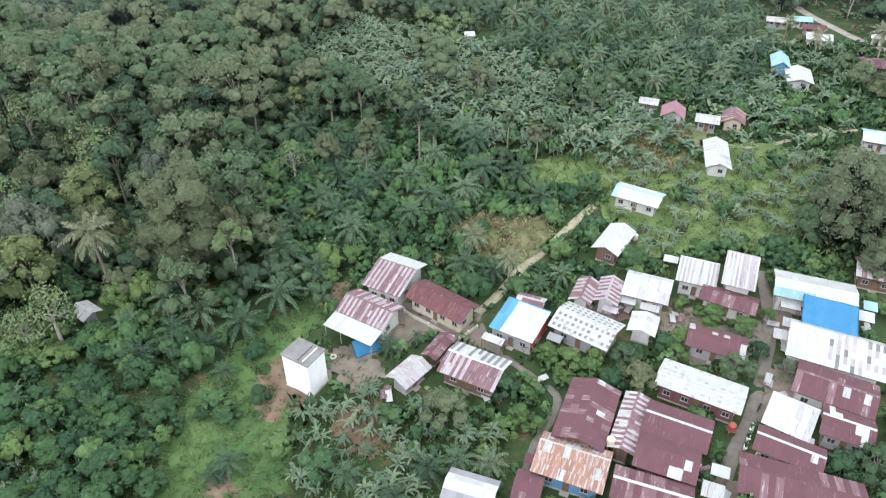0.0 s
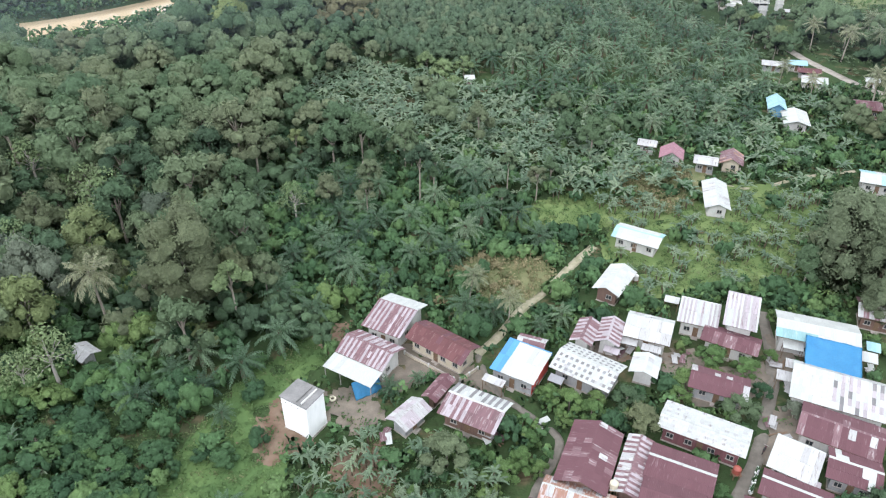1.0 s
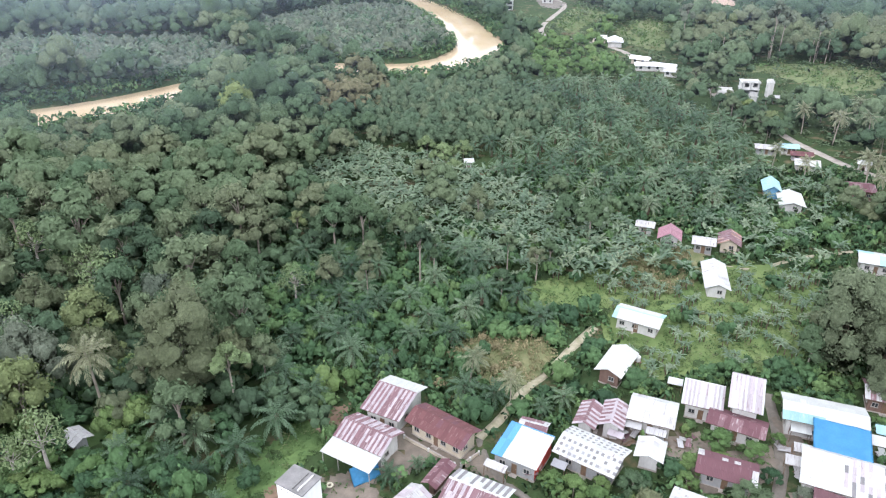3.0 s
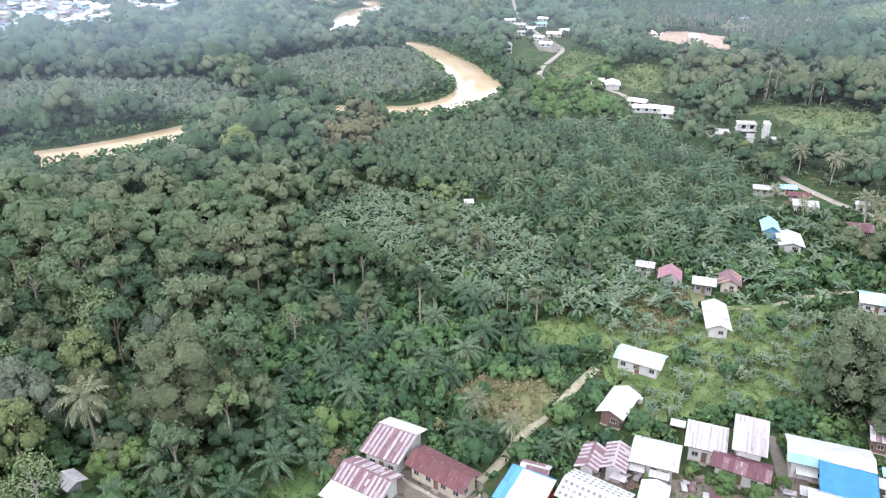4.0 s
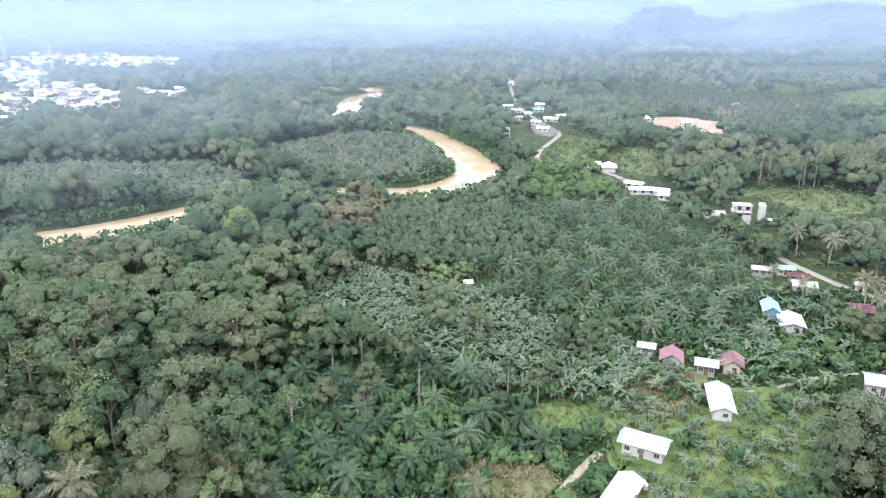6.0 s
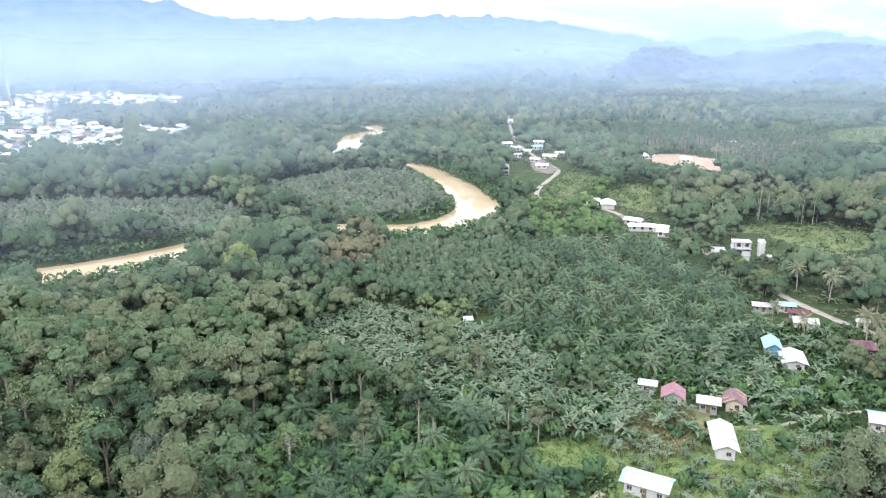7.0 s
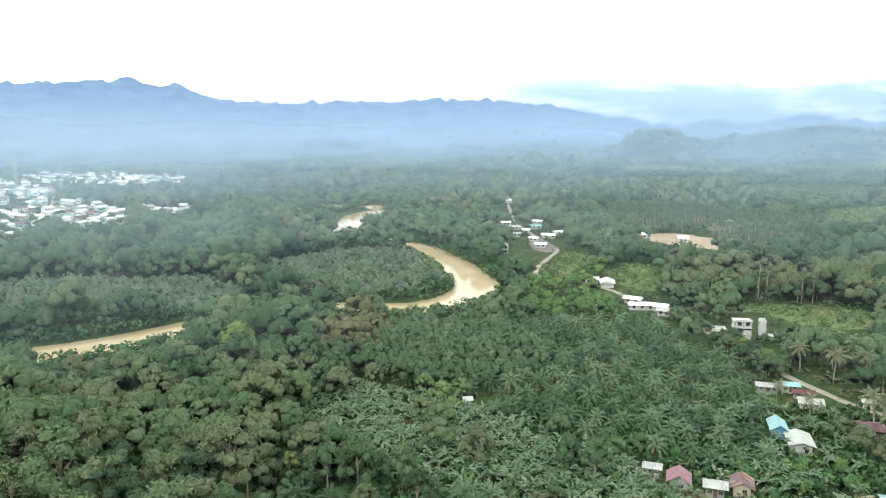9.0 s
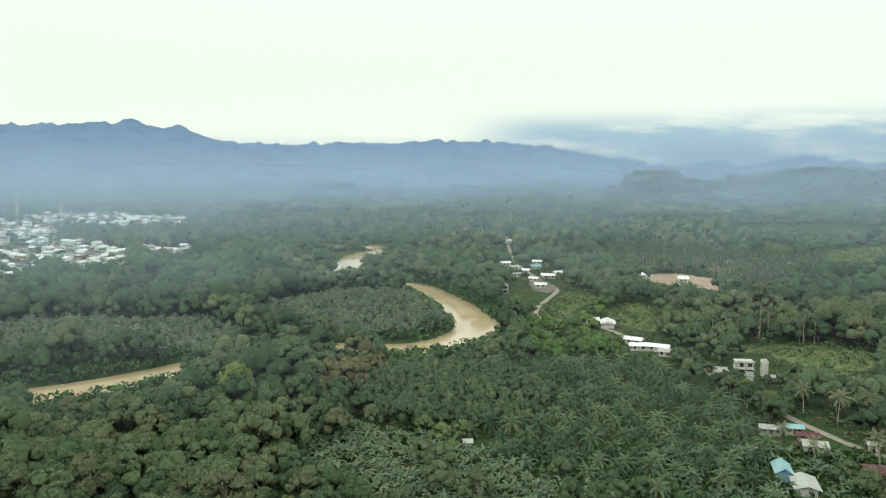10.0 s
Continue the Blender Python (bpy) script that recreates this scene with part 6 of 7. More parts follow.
for x, y, s_, t in ((-47, 68, 0.75, 0.6), (-41.5, 57, 0.95, 0.7), (-44, 64, 0.7, 0.55), (-54, 83, 0.55, 0.6), (-58.5, 84, 0.5, 0.7), (-30, 66.6, 0.5, 0.5), (-51, 60, 0.7, 0.6), (-56, 69, 0.7, 0.6), (-46, 54, 0.7, 0.5), (-33, 67.5, 0.4, 0.5)):
    solo(full_kinds[int(-x) % 3], x, y, s_, t, "bush_leaf", "broad bushy green tree among shrubs")
for x, y, s, k in ((-38, 86, 0.9, 1), (-36, 79.5, 0.8, 0), (-48.5, 83, 0.85, 1), (-28, 95, 0.9, 0), (-44, 88.5, 0.85, 2), (-26, 89, 1.0, 2), (-31, 83.5, 0.95, 1), (-45, 77, 0.9, 0), (-41, 82, 0.8, 1), (-32.1, 74.7, 0.55, 0), (-27.3, 58.3, 0.65, 1), (-29, 57, 0.5, 0), (-22, 97, 0.9, 1), (3.5, 98, 0.9, 1), (8.5, 97.5, 0.85, 0), (-8, 80, 0.6, 0), (-4, 82, 0.4, 1),
                   (2, 59, 0.7, 0), (-2, 57, 0.75, 1), (6, 58.5, 0.65, 0), (-12, 56, 0.6, 2), (-6, 53, 0.65, 1), (20, 97, 0.7, 0), (16, 94, 0.6, 1)):
    solo(oil_kinds[k], x, y, s)
solo(coco_kind, 4.5, 101, 0.75)
solo(coco_kind, 11, 95, 0.7)
solo(full_kinds[0], 0.5, 66.3, 0.85, 0.75, label="dense dark green tree behind the sheds")
solo(full_kinds[1], 28.0, 71.8, 0.75, 0.75, "olive_leaf", label="rounded grey-green tree between roofs")
solo(full_kinds[2], 27.0, 77.0, 0.62, 0.7)
solo(full_kinds[0], 42.5, 86.5, 0.65, 0.65, "bright_leaf", "bright green leafy tree between roofs")
solo(full_kinds[1], 47.0, 84.0, 0.6, 0.6, "bright_leaf", "bright green leafy tree between roofs")
solo(full_kinds[2], 43.0, 75.3, 0.75, 0.6, label="rounded grey-green tree between roofs")
solo(full_kinds[0], 48.0, 79.3, 0.42, 0.7, "bush_leaf", "small leafy tree beside the lane")
solo(full_kinds[1], 50.8, 75.0, 0.42, 0.8, "pale_leaf", "small pale leafy tree beside the lane")
solo(full_kinds[2], 54.5, 57.0, 0.85, 0.8)
solo(full_kinds[0], 35.8, 61.0, 0.35, 0.8, "bush_leaf", "small leafy tree beside the lane")
solo(full_kinds[1], 33.5, 56.5, 0.3, 0.8, "bush_leaf", "small leafy tree beside the lane")
for x, y, s_ in ((18.5, 76.5, 0.5), (15.5, 78.5, 0.4), (21.5, 75, 0.45), (17.5, 73.5, 0.35), (24, 73.5, 0.35), (22.5, 77.5, 0.35), (12, 70, 0.35), (9, 72, 0.3), (36.5, 81.5, 0.45), (35, 78, 0.4), (10.5, 66.5, 0.4), (52, 87, 0.3), (56.5, 96.5, 0.4), (8.5, 64, 0.45), (13, 65, 0.3)):
    solo(full_kinds[int(x) % 3], x, y, s_ * 1.15, 0.75, "bright_leaf", "low bright green bushy tree by the houses")
solo(feather_kind, 69.5, 106, 1.0)
solo(feather_kind, 77, 112, 0.85, 0.9)
solo(feather_kind, 75.5, 102, 0.8, 0.85)
solo(feather_kind, 83, 107, 0.9, 0.9)
solo(feather_kind, 73, 96.5, 0.6, 0.7)
for x, y, s_, t in ((81, 103, 1.2, 1.2), (66, 108, 0.9, 1.1), (74, 117, 1.1, 1.2), (86, 113, 1.2, 1.2), (92, 121, 1.1, 1.1)):
    solo(full_kinds[int(x) % 3], x, y, s_, t, label="tall feathery dark olive tree at the village edge")
for x, y, s_ in ((118, 190, 1.0), (121, 191, 0.9), (133, 211, 1.0), (126, 226, 1.05), (131, 236, 0.9), (121, 238, 0.95), (138, 228, 1.0), (117, 180, 0.8), (98, 205, 0.8), (102, 193, 0.75), (133, 250, 1.1), (141, 243, 1.0)):
    solo(coco_kind, x, y, s_)
for k, (x, y) in enumerate(ROAD):
    if 240 < y < 316:
        solo(full_kinds[k % 3], x - 2.6 + 1.2 * (k % 3), y - 5.5, 0.72 + 0.1 * (k % 4), 0.85, label="leafy tree at the edge of the road")
for x, y, s_ in ((112, 266, 0.55), (120.5, 268, 0.6), (124, 272, 0.5), (106, 274, 0.5), (116, 262, 0.4)):
    solo(full_kinds[int(x) % 3], x, y, s_, 0.8, "rubber_leaf", "low olive tree before the concrete block")
for x, y, s_ in ((105.5, 229, 0.8), (108.5, 233.5, 0.75), (106.5, 239, 0.85), (110.0, 242, 0.7), (104.5, 246, 0.9), (108.0, 250, 0.8), (103.5, 256, 0.85), (107.5, 259, 0.7), (101.5, 264, 0.8)):
    solo(full_kinds[int(y) % 3], x, y, s_ * 1.1, 0.9, label="leafy tree at the edge of the road")
for x, y, s_ in ((59, 516, 0.8), (62, 545, 0.9), (76, 524, 0.7), (88, 545, 0.8), (74, 566, 0.75), (84, 580, 0.9), (54, 562, 0.9), (61, 572, 0.7), (70, 596, 0.8), (86, 600, 0.9), (50, 522, 1.0), (64, 618, 0.8)):
    solo(full_kinds[int(y) % 3], x, y, s_, 0.85, label="leafy tree between houses of a hamlet")
solo(tall_kinds[0], -5.0, 136, 1.0, 1.0)
solo(tall_kinds[1], -2.0, 139, 0.8, 0.95)
solo(tall_kinds[0], 14, 141, 0.75, 0.95)
solo(tree_kinds[3], 8.5, 165, 1.0, 1.05, label="tall bushy green tree among bananas")
solo(tree_kinds[0], -9, 166, 0.75, 0.8, label="brownish green tree among bananas")
solo(tall_kinds[1], 20, 138, 0.8, 0.75)
solo(bush_kinds[0], -0.5, 101.5, 0.6, 1.0, "dry_leaf", "dry straw-coloured bush by the path")
for x, y in ((3, 107), (6, 106), (9, 106), (7, 110), (12, 110), (10, 113), (4, 112), (13, 107), (1, 110), (8, 116), (43, 141), (46, 144), (48, 139), (51, 142), (49, 146)):
    solo(bush_kinds[int(x) % 4], x + R2.uniform(-0.6, 0.6), y, 0.55, 0.8, "dry_leaf", "dry brown and straw-coloured undergrowth")
SOLO_A = np.array(SOLO)


def free(x, y, gap=0.7):
    ok = np.ones(len(x), bool)
    for sx, sy, sr in SOLO_A:
        ok &= np.hypot(x - sx, y - sy) > sr * gap
    return ok


def view_wedge(x, y, margin=26):
    """The valley in front of the village, which is all that is planted."""
    return (np.abs(x) < y * 0.66 + margin) & (y > 40)


def take(x, y, keep):
    return x[keep], y[keep]


# oil palms
x, y = grid(-80, 130, 95, 310, 7.0, 0.16)
k = ((inside(x, y, PALM_GROVE) & ~inside(x, y, RUBBER)) | (inside(x, y, PALM_MIX) & (R2.random(len(x)) < 0.8))) & off_houses(x, y, 2.5) & off_ways(x, y, 2.5) & free(x, y) & ~in_any(x, y, GRASS) & ~in_any(x, y, DRY)
px, py = take(x, y, k)
near = py < np.sort(py)[min(279, len(py) - 1)]
for a, b in zip(px[near], py[near]):
    plant(oil_kinds[R2.integers(0, 3)], a, b, R2.uniform(0.8, 1.08), R2.uniform(0.9, 1.15))
OILX, OILY = px[~near], py[~near]
x, y = grid(-300, 330, 290, 520, 4.7, 0.35)
k = (inside(x, y, FAR_PALMS) | inside(x, y, FAR_PALMS_WEST)) & off_ways(x, y, 3) & ~hides_water(x, y, 5.0)
shrubby = k & (R2.random(len(x)) < 0.72)
k &= ~shrubby
OILX, OILY = np.concatenate([OILX, x[k]]), np.concatenate([OILY, y[k]])
m = shrubby.sum()
scatter("young_plantation", "young plantation of low grey-green bushy trees in the river bend", LOW_CROWNS, x[shrubby], y[shrubby], ground_height(x[shrubby], y[shrubby]), R2.uniform(0, 6.28, m), R2.uniform(0.85, 1.3, m), R2.uniform(0.9, 1.5, m), M["pale_leaf"], soft=True)
n = len(OILX)
far = OILY > 290
for name, sel, kinds, size_ in (("oil_palm_grove", ~far, MID_OIL, 1.0), ("oil_palm_grove", far, FAR_OIL, 0.8)):
    m = sel.sum()
    scatter(name, "dense rows of dark green oil palms", [raised(t, 3.4) for t in kinds], OILX[sel], OILY[sel], ground_height(OILX[sel], OILY[sel]), R2.uniform(0, 6.28, m), size_ * R2.uniform(0.8, 1.1, m), R2.uniform(0.85, 1.15, m), M["palm_leaf"])

# bananas
x, y = grid(-60, 110, 44, 230, 3.0, 0.38)
grove = inside(x, y, BANANA_GROVE)
garden = inside(x, y, GARDEN_S) & (R2.random(len(x)) < 0.95)
meadow = inside(x, y, GRASS[1]) & (R2.random(len(x)) < 0.6) & (x > 33)
roadside = (x > 62) & (x < y * 0.62) & (y > 118) & (y < 200) & (R2.random(len(x)) < 0.30)
west = inside(x, y, [(-70, 44), (-48, 44), (-52, 68), (-68, 72)]) & (R2.random(len(x)) < 0.75)
k = (grove | garden | meadow | roadside | west) & off_houses(x, y, 1.2) & off_ways(x, y, 1.4) & free(x, y, 0.8)
bx, by = take(x, y, k)
near = by < np.sort(by)[min(190, len(by) - 1)]
for a, b in zip(bx[near], by[near]):
    plant(banana_kinds[R2.integers(0, 3)], a, b, R2.uniform(0.55, 0.9), R2.uniform(0.75, 1.1))
m = (~near).sum()
scatter("banana_grove", "dense grove of pale green banana plants", MID_BANANA, bx[~near], by[~near], ground_height(bx[~near], by[~near]), R2.uniform(0, 6.28, m), R2.uniform(0.85, 1.3, m), R2.uniform(0.85, 1.35, m), M["banana_leaf"])

# the forest: nearest trees one by one, the rest as one cover, coarser far out
def forest_at(x, y, seed):
    stand = in_any(x, y, STANDS)
    open_land = stand | ((y < 85) & (x > -62)) | (inside(x, y, HAMLET) & (R2.random(len(x)) < 0.4)) | in_any(x, y, DRY) | in_any(x, y, GRASS) | in_any(x, y, YARDS) | inside(x, y, BUSHES) | inside(x, y, GARDEN_S) | inside(x, y, CLEARING) | inside(x, y, FAR_PALMS) | inside(x, y, FAR_PALMS_WEST)
    groves = (inside(x, y, PALM_GROVE) | inside(x, y, BANANA_GROVE)) & ~inside(x, y, RUBBER)
    village = (x > -29) & (y < 128) & (x < 64) | (x > 60) & (y < 100)
    thin = np.where(groves, np.where(inside(x, y, PALM_GROVE), 0.03, 0.10), np.where(inside(x, y, PALM_MIX), 0.22, np.where((x > 60) & (y < 230), 0.5, 0.95)))
    k = view_wedge(x, y) & ~open_land & ~village & (R2.random(len(x)) < thin) & off_houses(x, y, 3.0) & (off_ways(x, y, 3.5) | ((y > 236) & (y < 312) & (x > 90) & (polyline_distance(x, y, ROAD) > 2.4))) & free(x, y, 0.9)
    x, y = x[k], y[k]
    h = R2.uniform(0.62, 1.0, len(x)) + 0.55 * R2.random(len(x)) ** 3
    h = h * np.where(x < -20 - 0.1 * y, 1.36, 0.98) * np.where(inside(x, y, RUBBER), 0.72, 1.0) * np.where(inside(x, y, RIGHT_WOOD), 1.3, 1.0) * np.where(inside(x, y, BRIGHT), 0.75, 1.0)
    k = ~hides_water(x, y, 9.5 * h)
    x, y, h = x[k], y[k], h[k]
    low_town = np.zeros(len(x), bool)
    for reach in (1.0, 1.05, 1.1, 1.16, 1.22):
        low_town |= in_any(x * reach, y * reach, TOWN)
    h = np.where(low_town, 0.45 * h, h)
    tone = np.array([0.5 + 0.5 * noise.noise((a / 45, b / 45, 2.0)) for a, b in zip(x, y)]) * 0.7 + R2.random(len(x)) * 0.3
    odd = R2.random(len(x))
    tone = np.where(odd < 0.10, R2.uniform(0.93, 1.0, len(x)), np.where(odd > 0.85, R2.uniform(0.0, 0.12, len(x)), tone))
    tone = np.where(inside(x, y, RIGHT_WOOD), 0.35 * tone, tone)
    return x, y, h, np.clip(tone, 0, 0.999)


fx, fy, fh, tone = forest_at(*grid(-260, 260, 60, 400, 7.3, 0.42), 1)
order = np.argsort(fy)
fx, fy, fh, tone = fx[order], fy[order], fh[order], tone[order]
for j in range(115):
    slim = R2.random() < 0.12
    plant(tall_kinds[R2.integers(0, 2)] if slim else tree_kinds[R2.integers(0, 4)], fx[j], fy[j], fh[j] * R2.uniform(0.85, 1.05), 0.85 if slim else R2.uniform(0.85, 1.15))
fx, fy, fh, tone = fx[115:], fy[115:], fh[115:], tone[115:]
gx, gy, gh, gtone = forest_at(*grid(-430, 430, 400, 640, 9.4, 0.42), 2)
fx, fy, fh, tone = np.concatenate([fx, gx]), np.concatenate([fy, gy]), np.concatenate([fh, gh * 1.25]), np.concatenate([tone, gtone])
special = [(inside(fx, fy, BRIGHT), "bright_leaf", "low bright green growth on a slope by the road"), (inside(fx, fy, RUBBER), "rubber_leaf", "plantation of slim trees with thin olive crowns"),
           (inside(fx, fy, TAN), "tan_leaf", "tall trees with tan-green crowns by the river"), (inside(fx, fy, ROADSIDE), "tree_leaf", "dark grey-green trees crowding along the road")]
rest = ~(special[0][0] | special[1][0] | special[2][0] | special[3][0])
for own, leaf_key, words in [*special, (rest, "tree_leaf", "mixed broadleaf forest of lumpy green crowns")]:
    for band, kinds in ((fy < 230, MID_TREES), ((fy >= 230) & (fy < 400), FAR_NEAR), (fy >= 400, FAR_TREES)):
        sel = band & own
        m = sel.sum()
        scatter("forest", words, kinds, fx[sel], fy[sel], ground_height(fx[sel], fy[sel]), R2.uniform(0, 6.28, m), fh[sel] * R2.uniform(0.9, 1.1, m), fh[sel] * R2.uniform(0.85, 1.15, m), M[leaf_key], tone[sel], soft=True)


def far_land(x, y, wide, deep):
    """Land use far off, by slow variation over the plain: from dark tall woods (1) to pale scrub and open fields (0)."""
    use = np.array([noise.noise((a / wide, b / deep, 3.0)) + 0.45 * noise.noise((a / wide * 2.7, b / deep * 2.7, 8.0)) for a, b in zip(x, y)])
    return np.clip(0.55 + 0.75 * use, 0, 1)


for poly in FIELDS:
    patch("scrub_field", poly, M["pale_field"], "pale open field of scrub between woods", z=0.6, step=6.0)


def off_fields(x, y):
    return ~in_any(x, y, FIELDS)


x, y = grid(-950, 950, 640, 1250, 13.6, 0.42)
use = far_land(x, y, 190, 120)
use = np.where(inside(x, y, TOWN_WOOD) | inside(x, y, DARK_BAND), 0.95, np.where(inside(x, y, PALE_PLAIN), 0.5 * use, use))
k = view_wedge(x, y) & off_houses(x, y, 2.0) & off_ways(x, y, 3.0) & ~in_any(x, y, GRASS) & ~hides_water(x, y, 9.0) & off_fields(x, y)
before_town = np.zeros(len(x), bool)
for reach in (1.0, 1.05, 1.1, 1.16, 1.22):
    before_town |= in_any(x * reach, y * reach, TOWN)
use = np.where(before_town & ~inside(x, y, TOWN_WOOD), 0.35 * use, use)
k &= ~(in_any(x, y, TOWN) & (R2.random(len(x)) < 0.7)) & ~in_any(x, y, STANDS)
k &= (use > 0.24) | before_town
x, y, use = x[k], y[k], use[k]
m = len(x)
tone = np.clip(np.where(use > 0.62, 0.05 + 0.4 * R2.random(m), 0.45 + 0.45 * R2.random(m)), 0, 0.99)
scatter("far_forest", "wooded plain of green crowns far off", PLAIN_TREES, x, y, ground_height(x, y), R2.uniform(0, 6.28, m), R2.uniform(0.85, 1.4, m), R2.uniform(0.75, 1.25, m) * (0.25 + 1.15 * use), M["tree_leaf"], tone, soft=True)
x, y = grid(-2200, 2200, 1250, 3300, 46.0, 0.42)
use = far_land(x, y, 420, 210)
use = np.where(inside(x, y, PALE_PLAIN), np.where(use > 0.8, use, 0.36 * (1 + 0 * use)), use)
k = view_wedge(x, y, 40) & (use > 0.27) & off_fields(x, y)
x, y, use = x[k], y[k], use[k]
m = len(x)
tone = np.clip(np.where(use > 0.6, 0.05 + 0.3 * R2.random(m), 0.5 + 0.4 * R2.random(m)), 0, 0.99)
scatter("far_forest", "wooded plain merging into haze", CANOPY, x, y, ground_height(x, y), R2.uniform(0, 6.28, m), R2.uniform(0.9, 1.4, m), R2.uniform(0.7, 1.2, m) * (0.3 + 1.0 * use), M["tree_leaf"], tone, soft=True)

x, y = grid(380, 1300, 1480, 1980, 23.0, 0.42)
k = hills(x, y) > 22
x, y = take(x, y, k)
m = len(x)
scatter("hill_forest", "dark woods covering the low hills", PLAIN_TREES, x, y, ground_height(x, y) - 2, R2.uniform(0, 6.28, m), R2.uniform(1.5, 2.3, m), R2.uniform(0.8, 1.3, m), M["tree_leaf"], 0.35 * R2.random(m), soft=True)
x, y = grid(60, 480, 280, 860, 5.0, 0.5)
k = in_any(x, y, [GRASS[2], GRASS[3], GRASS[5], GRASS[6], *FIELDS])
x, y = take(x, y, k)
m = len(x)
scatter("field_weeds", "tall yellow-green weeds of the far fields", TUFT, x, y, ground_height(x, y), R2.uniform(0, 6.28, m), R2.uniform(2.0, 3.6, m), R2.uniform(1.5, 3.5, m), M["grass_leaf"])

x, y = grid(-40, 48, 210, 300, 4.6, 0.35)
k = inside(x, y, RUBBER) & off_houses(x, y, 1.0)
x, y = take(x, y, k)
m = len(x)
scatter("forest", "plantation of slim trees with thin olive crowns", FAR_TREES, x, y, ground_height(x, y), R2.uniform(0, 6.28, m), R2.uniform(0.4, 0.62, m), R2.uniform(0.6, 0.85, m), M["rubber_leaf"], R2.random(m), soft=True)

# a plantation of slim trees behind the cleared field, and others at the edges of the fields
x, y = grid(120, 340, 300, 720, 7.0, 0.2)
k = (in_any(x, y, STANDS) | (inside(x, y, [(120, 336), (205, 334), (214, 348), (120, 350)]) & (R2.random(len(x)) < 0.4))) & ~inside(x, y, CLEARING)
x, y = take(x, y, k)
m = len(x)
tv, tq = palm_trunk(11.0, 0.22)
up = R2.uniform(0.85, 1.1, m)
scatter("plantation_trunks", "pale slim trunks of a tree plantation", [(tv, tq)], x, y, ground_height(x, y), R2.uniform(0, 6.28, m), np.ones(m), up, M["bark"])
scatter("plantation_crowns", "thin grey-green crowns of a tree plantation", [crown(6, 44, 0.8, 4.6, 14.5, 7.0, 800 + j)[:2] for j in range(4)], x, y, ground_height(x, y), R2.uniform(0, 6.28, m), np.ones(m), up, M["rubber_leaf"])

# shrubs and weeds
x, y = grid(-4, 56, 98, 156, 0.9, 0.5)
k = in_any(x, y, DRY) & (R2.random(len(x)) < 0.7)
x, y = take(x, y, k)
m = len(x)
scatter("dry_weeds", "dry straw-coloured weeds and cut stalks", TUFT, x, y, ground_height(x, y) + 0.1, R2.uniform(0, 6.28, m), R2.uniform(0.5, 1.3, m), R2.uniform(0.6, 1.9, m), M["dry_leaf"])
x, y = grid(-90, 120, 44, 170, 3.0, 0.45)
dens = np.where(inside(x, y, BUSHES), 0.8, np.where(in_any(x, y, GRASS[:2]), 0.07, np.where(in_any(x, y, YARDS), 0.02, np.where(inside(x, y, GARDEN_S), 0.06, np.where(in_any(x, y, DRY), 0.25, np.where(inside(x, y, PALM_MIX), 0.6, 0.4))))))
k = view_wedge(x, y, 24) & (R2.random(len(x)) < dens) & off_houses(x, y, 0.7) & off_ways(x, y, 1.6) & free(x, y, 0.6)
x, y = take(x, y, k)
order = np.argsort(y)
x, y = x[order], y[order]
for a, b in zip(x[:250], y[:250]):
    plant(bush_kinds[R2.integers(0, 4)], a, b, R2.uniform(0.5, 1.35), R2.uniform(0.7, 1.4))
x, y = x[250:], y[250:]
m = len(x)
scatter("undergrowth", "dense low shrubs below the trees", [crown(7, 50, 0.38, 4.0, 2.6, 0.2, 740 + k, core=(4, 2))[:2] for k in range(4)], x, y, ground_height(x, y), R2.uniform(0, 6.28, m), R2.uniform(0.6, 1.3, m), R2.uniform(0.7, 1.5, m), M["bush_leaf"], soft=True)
EDGE = [crown(13, 230, 0.32, 5.6, 4.6, 0.1, 820 + k, core=(5, 2))[:2] for k in range(4)]
x, y = grid(-100, -22, 40, 112, 4.3, 0.45)
rim = inside(x, y, [(-30, 98), (-40, 90), (-52, 79), (-78, 77), (-92, 104), (-40, 110)])
k = view_wedge(x, y, 24) & (rim & (R2.random(len(x)) < 0.8) | inside(x, y, BUSHES) & (R2.random(len(x)) < 0.55)) & off_houses(x, y, 1.5) & free(x, y, 0.45)
x, y = take(x, y, k)
m = len(x)
bright_ = R2.random(m) < 0.35
for sel, leaf_key in ((bright_, "bright_leaf"), (~bright_, "bush_leaf")):
    n = sel.sum()
    scatter("undergrowth", "tangled tall shrubs and saplings at the forest's edge", EDGE, x[sel], y[sel], ground_height(x[sel], y[sel]), R2.uniform(0, 6.28, n), R2.uniform(0.45, 1.0, n) * np.where(y[sel] > 77, 1.3, 1.0), R2.uniform(0.5, 1.1, n) * np.where(y[sel] > 77, 1.35, 1.0), M[leaf_key], soft=True)
x, y = grid(-160, -18, 92, 232, 5.2, 0.45)
k = view_wedge(x, y, 10) & (x < -20 - 0.06 * (y - 90)) & ~inside(x, y, BANANA_GROVE) & ~inside(x, y, PALM_MIX) & ~hides_water(x, y, 4.0) & off_houses(x, y, 2.5)
x, y = take(x, y, k)
m = len(x)
scatter("undergrowth", "dense saplings and creepers below the forest canopy", [crown(7, 50, 0.5, 6.0, 5.4, 0.1, 880 + k, core=(4, 2))[:2] for k in range(4)], x, y, ground_height(x, y), R2.uniform(0, 6.28, m), R2.uniform(0.7, 1.25, m), R2.uniform(0.7, 1.3, m), M["tree_leaf"], 0.55 * R2.random(m), soft=True)
x, y = grid(-12, 72, 46, 106, 2.1, 0.45)
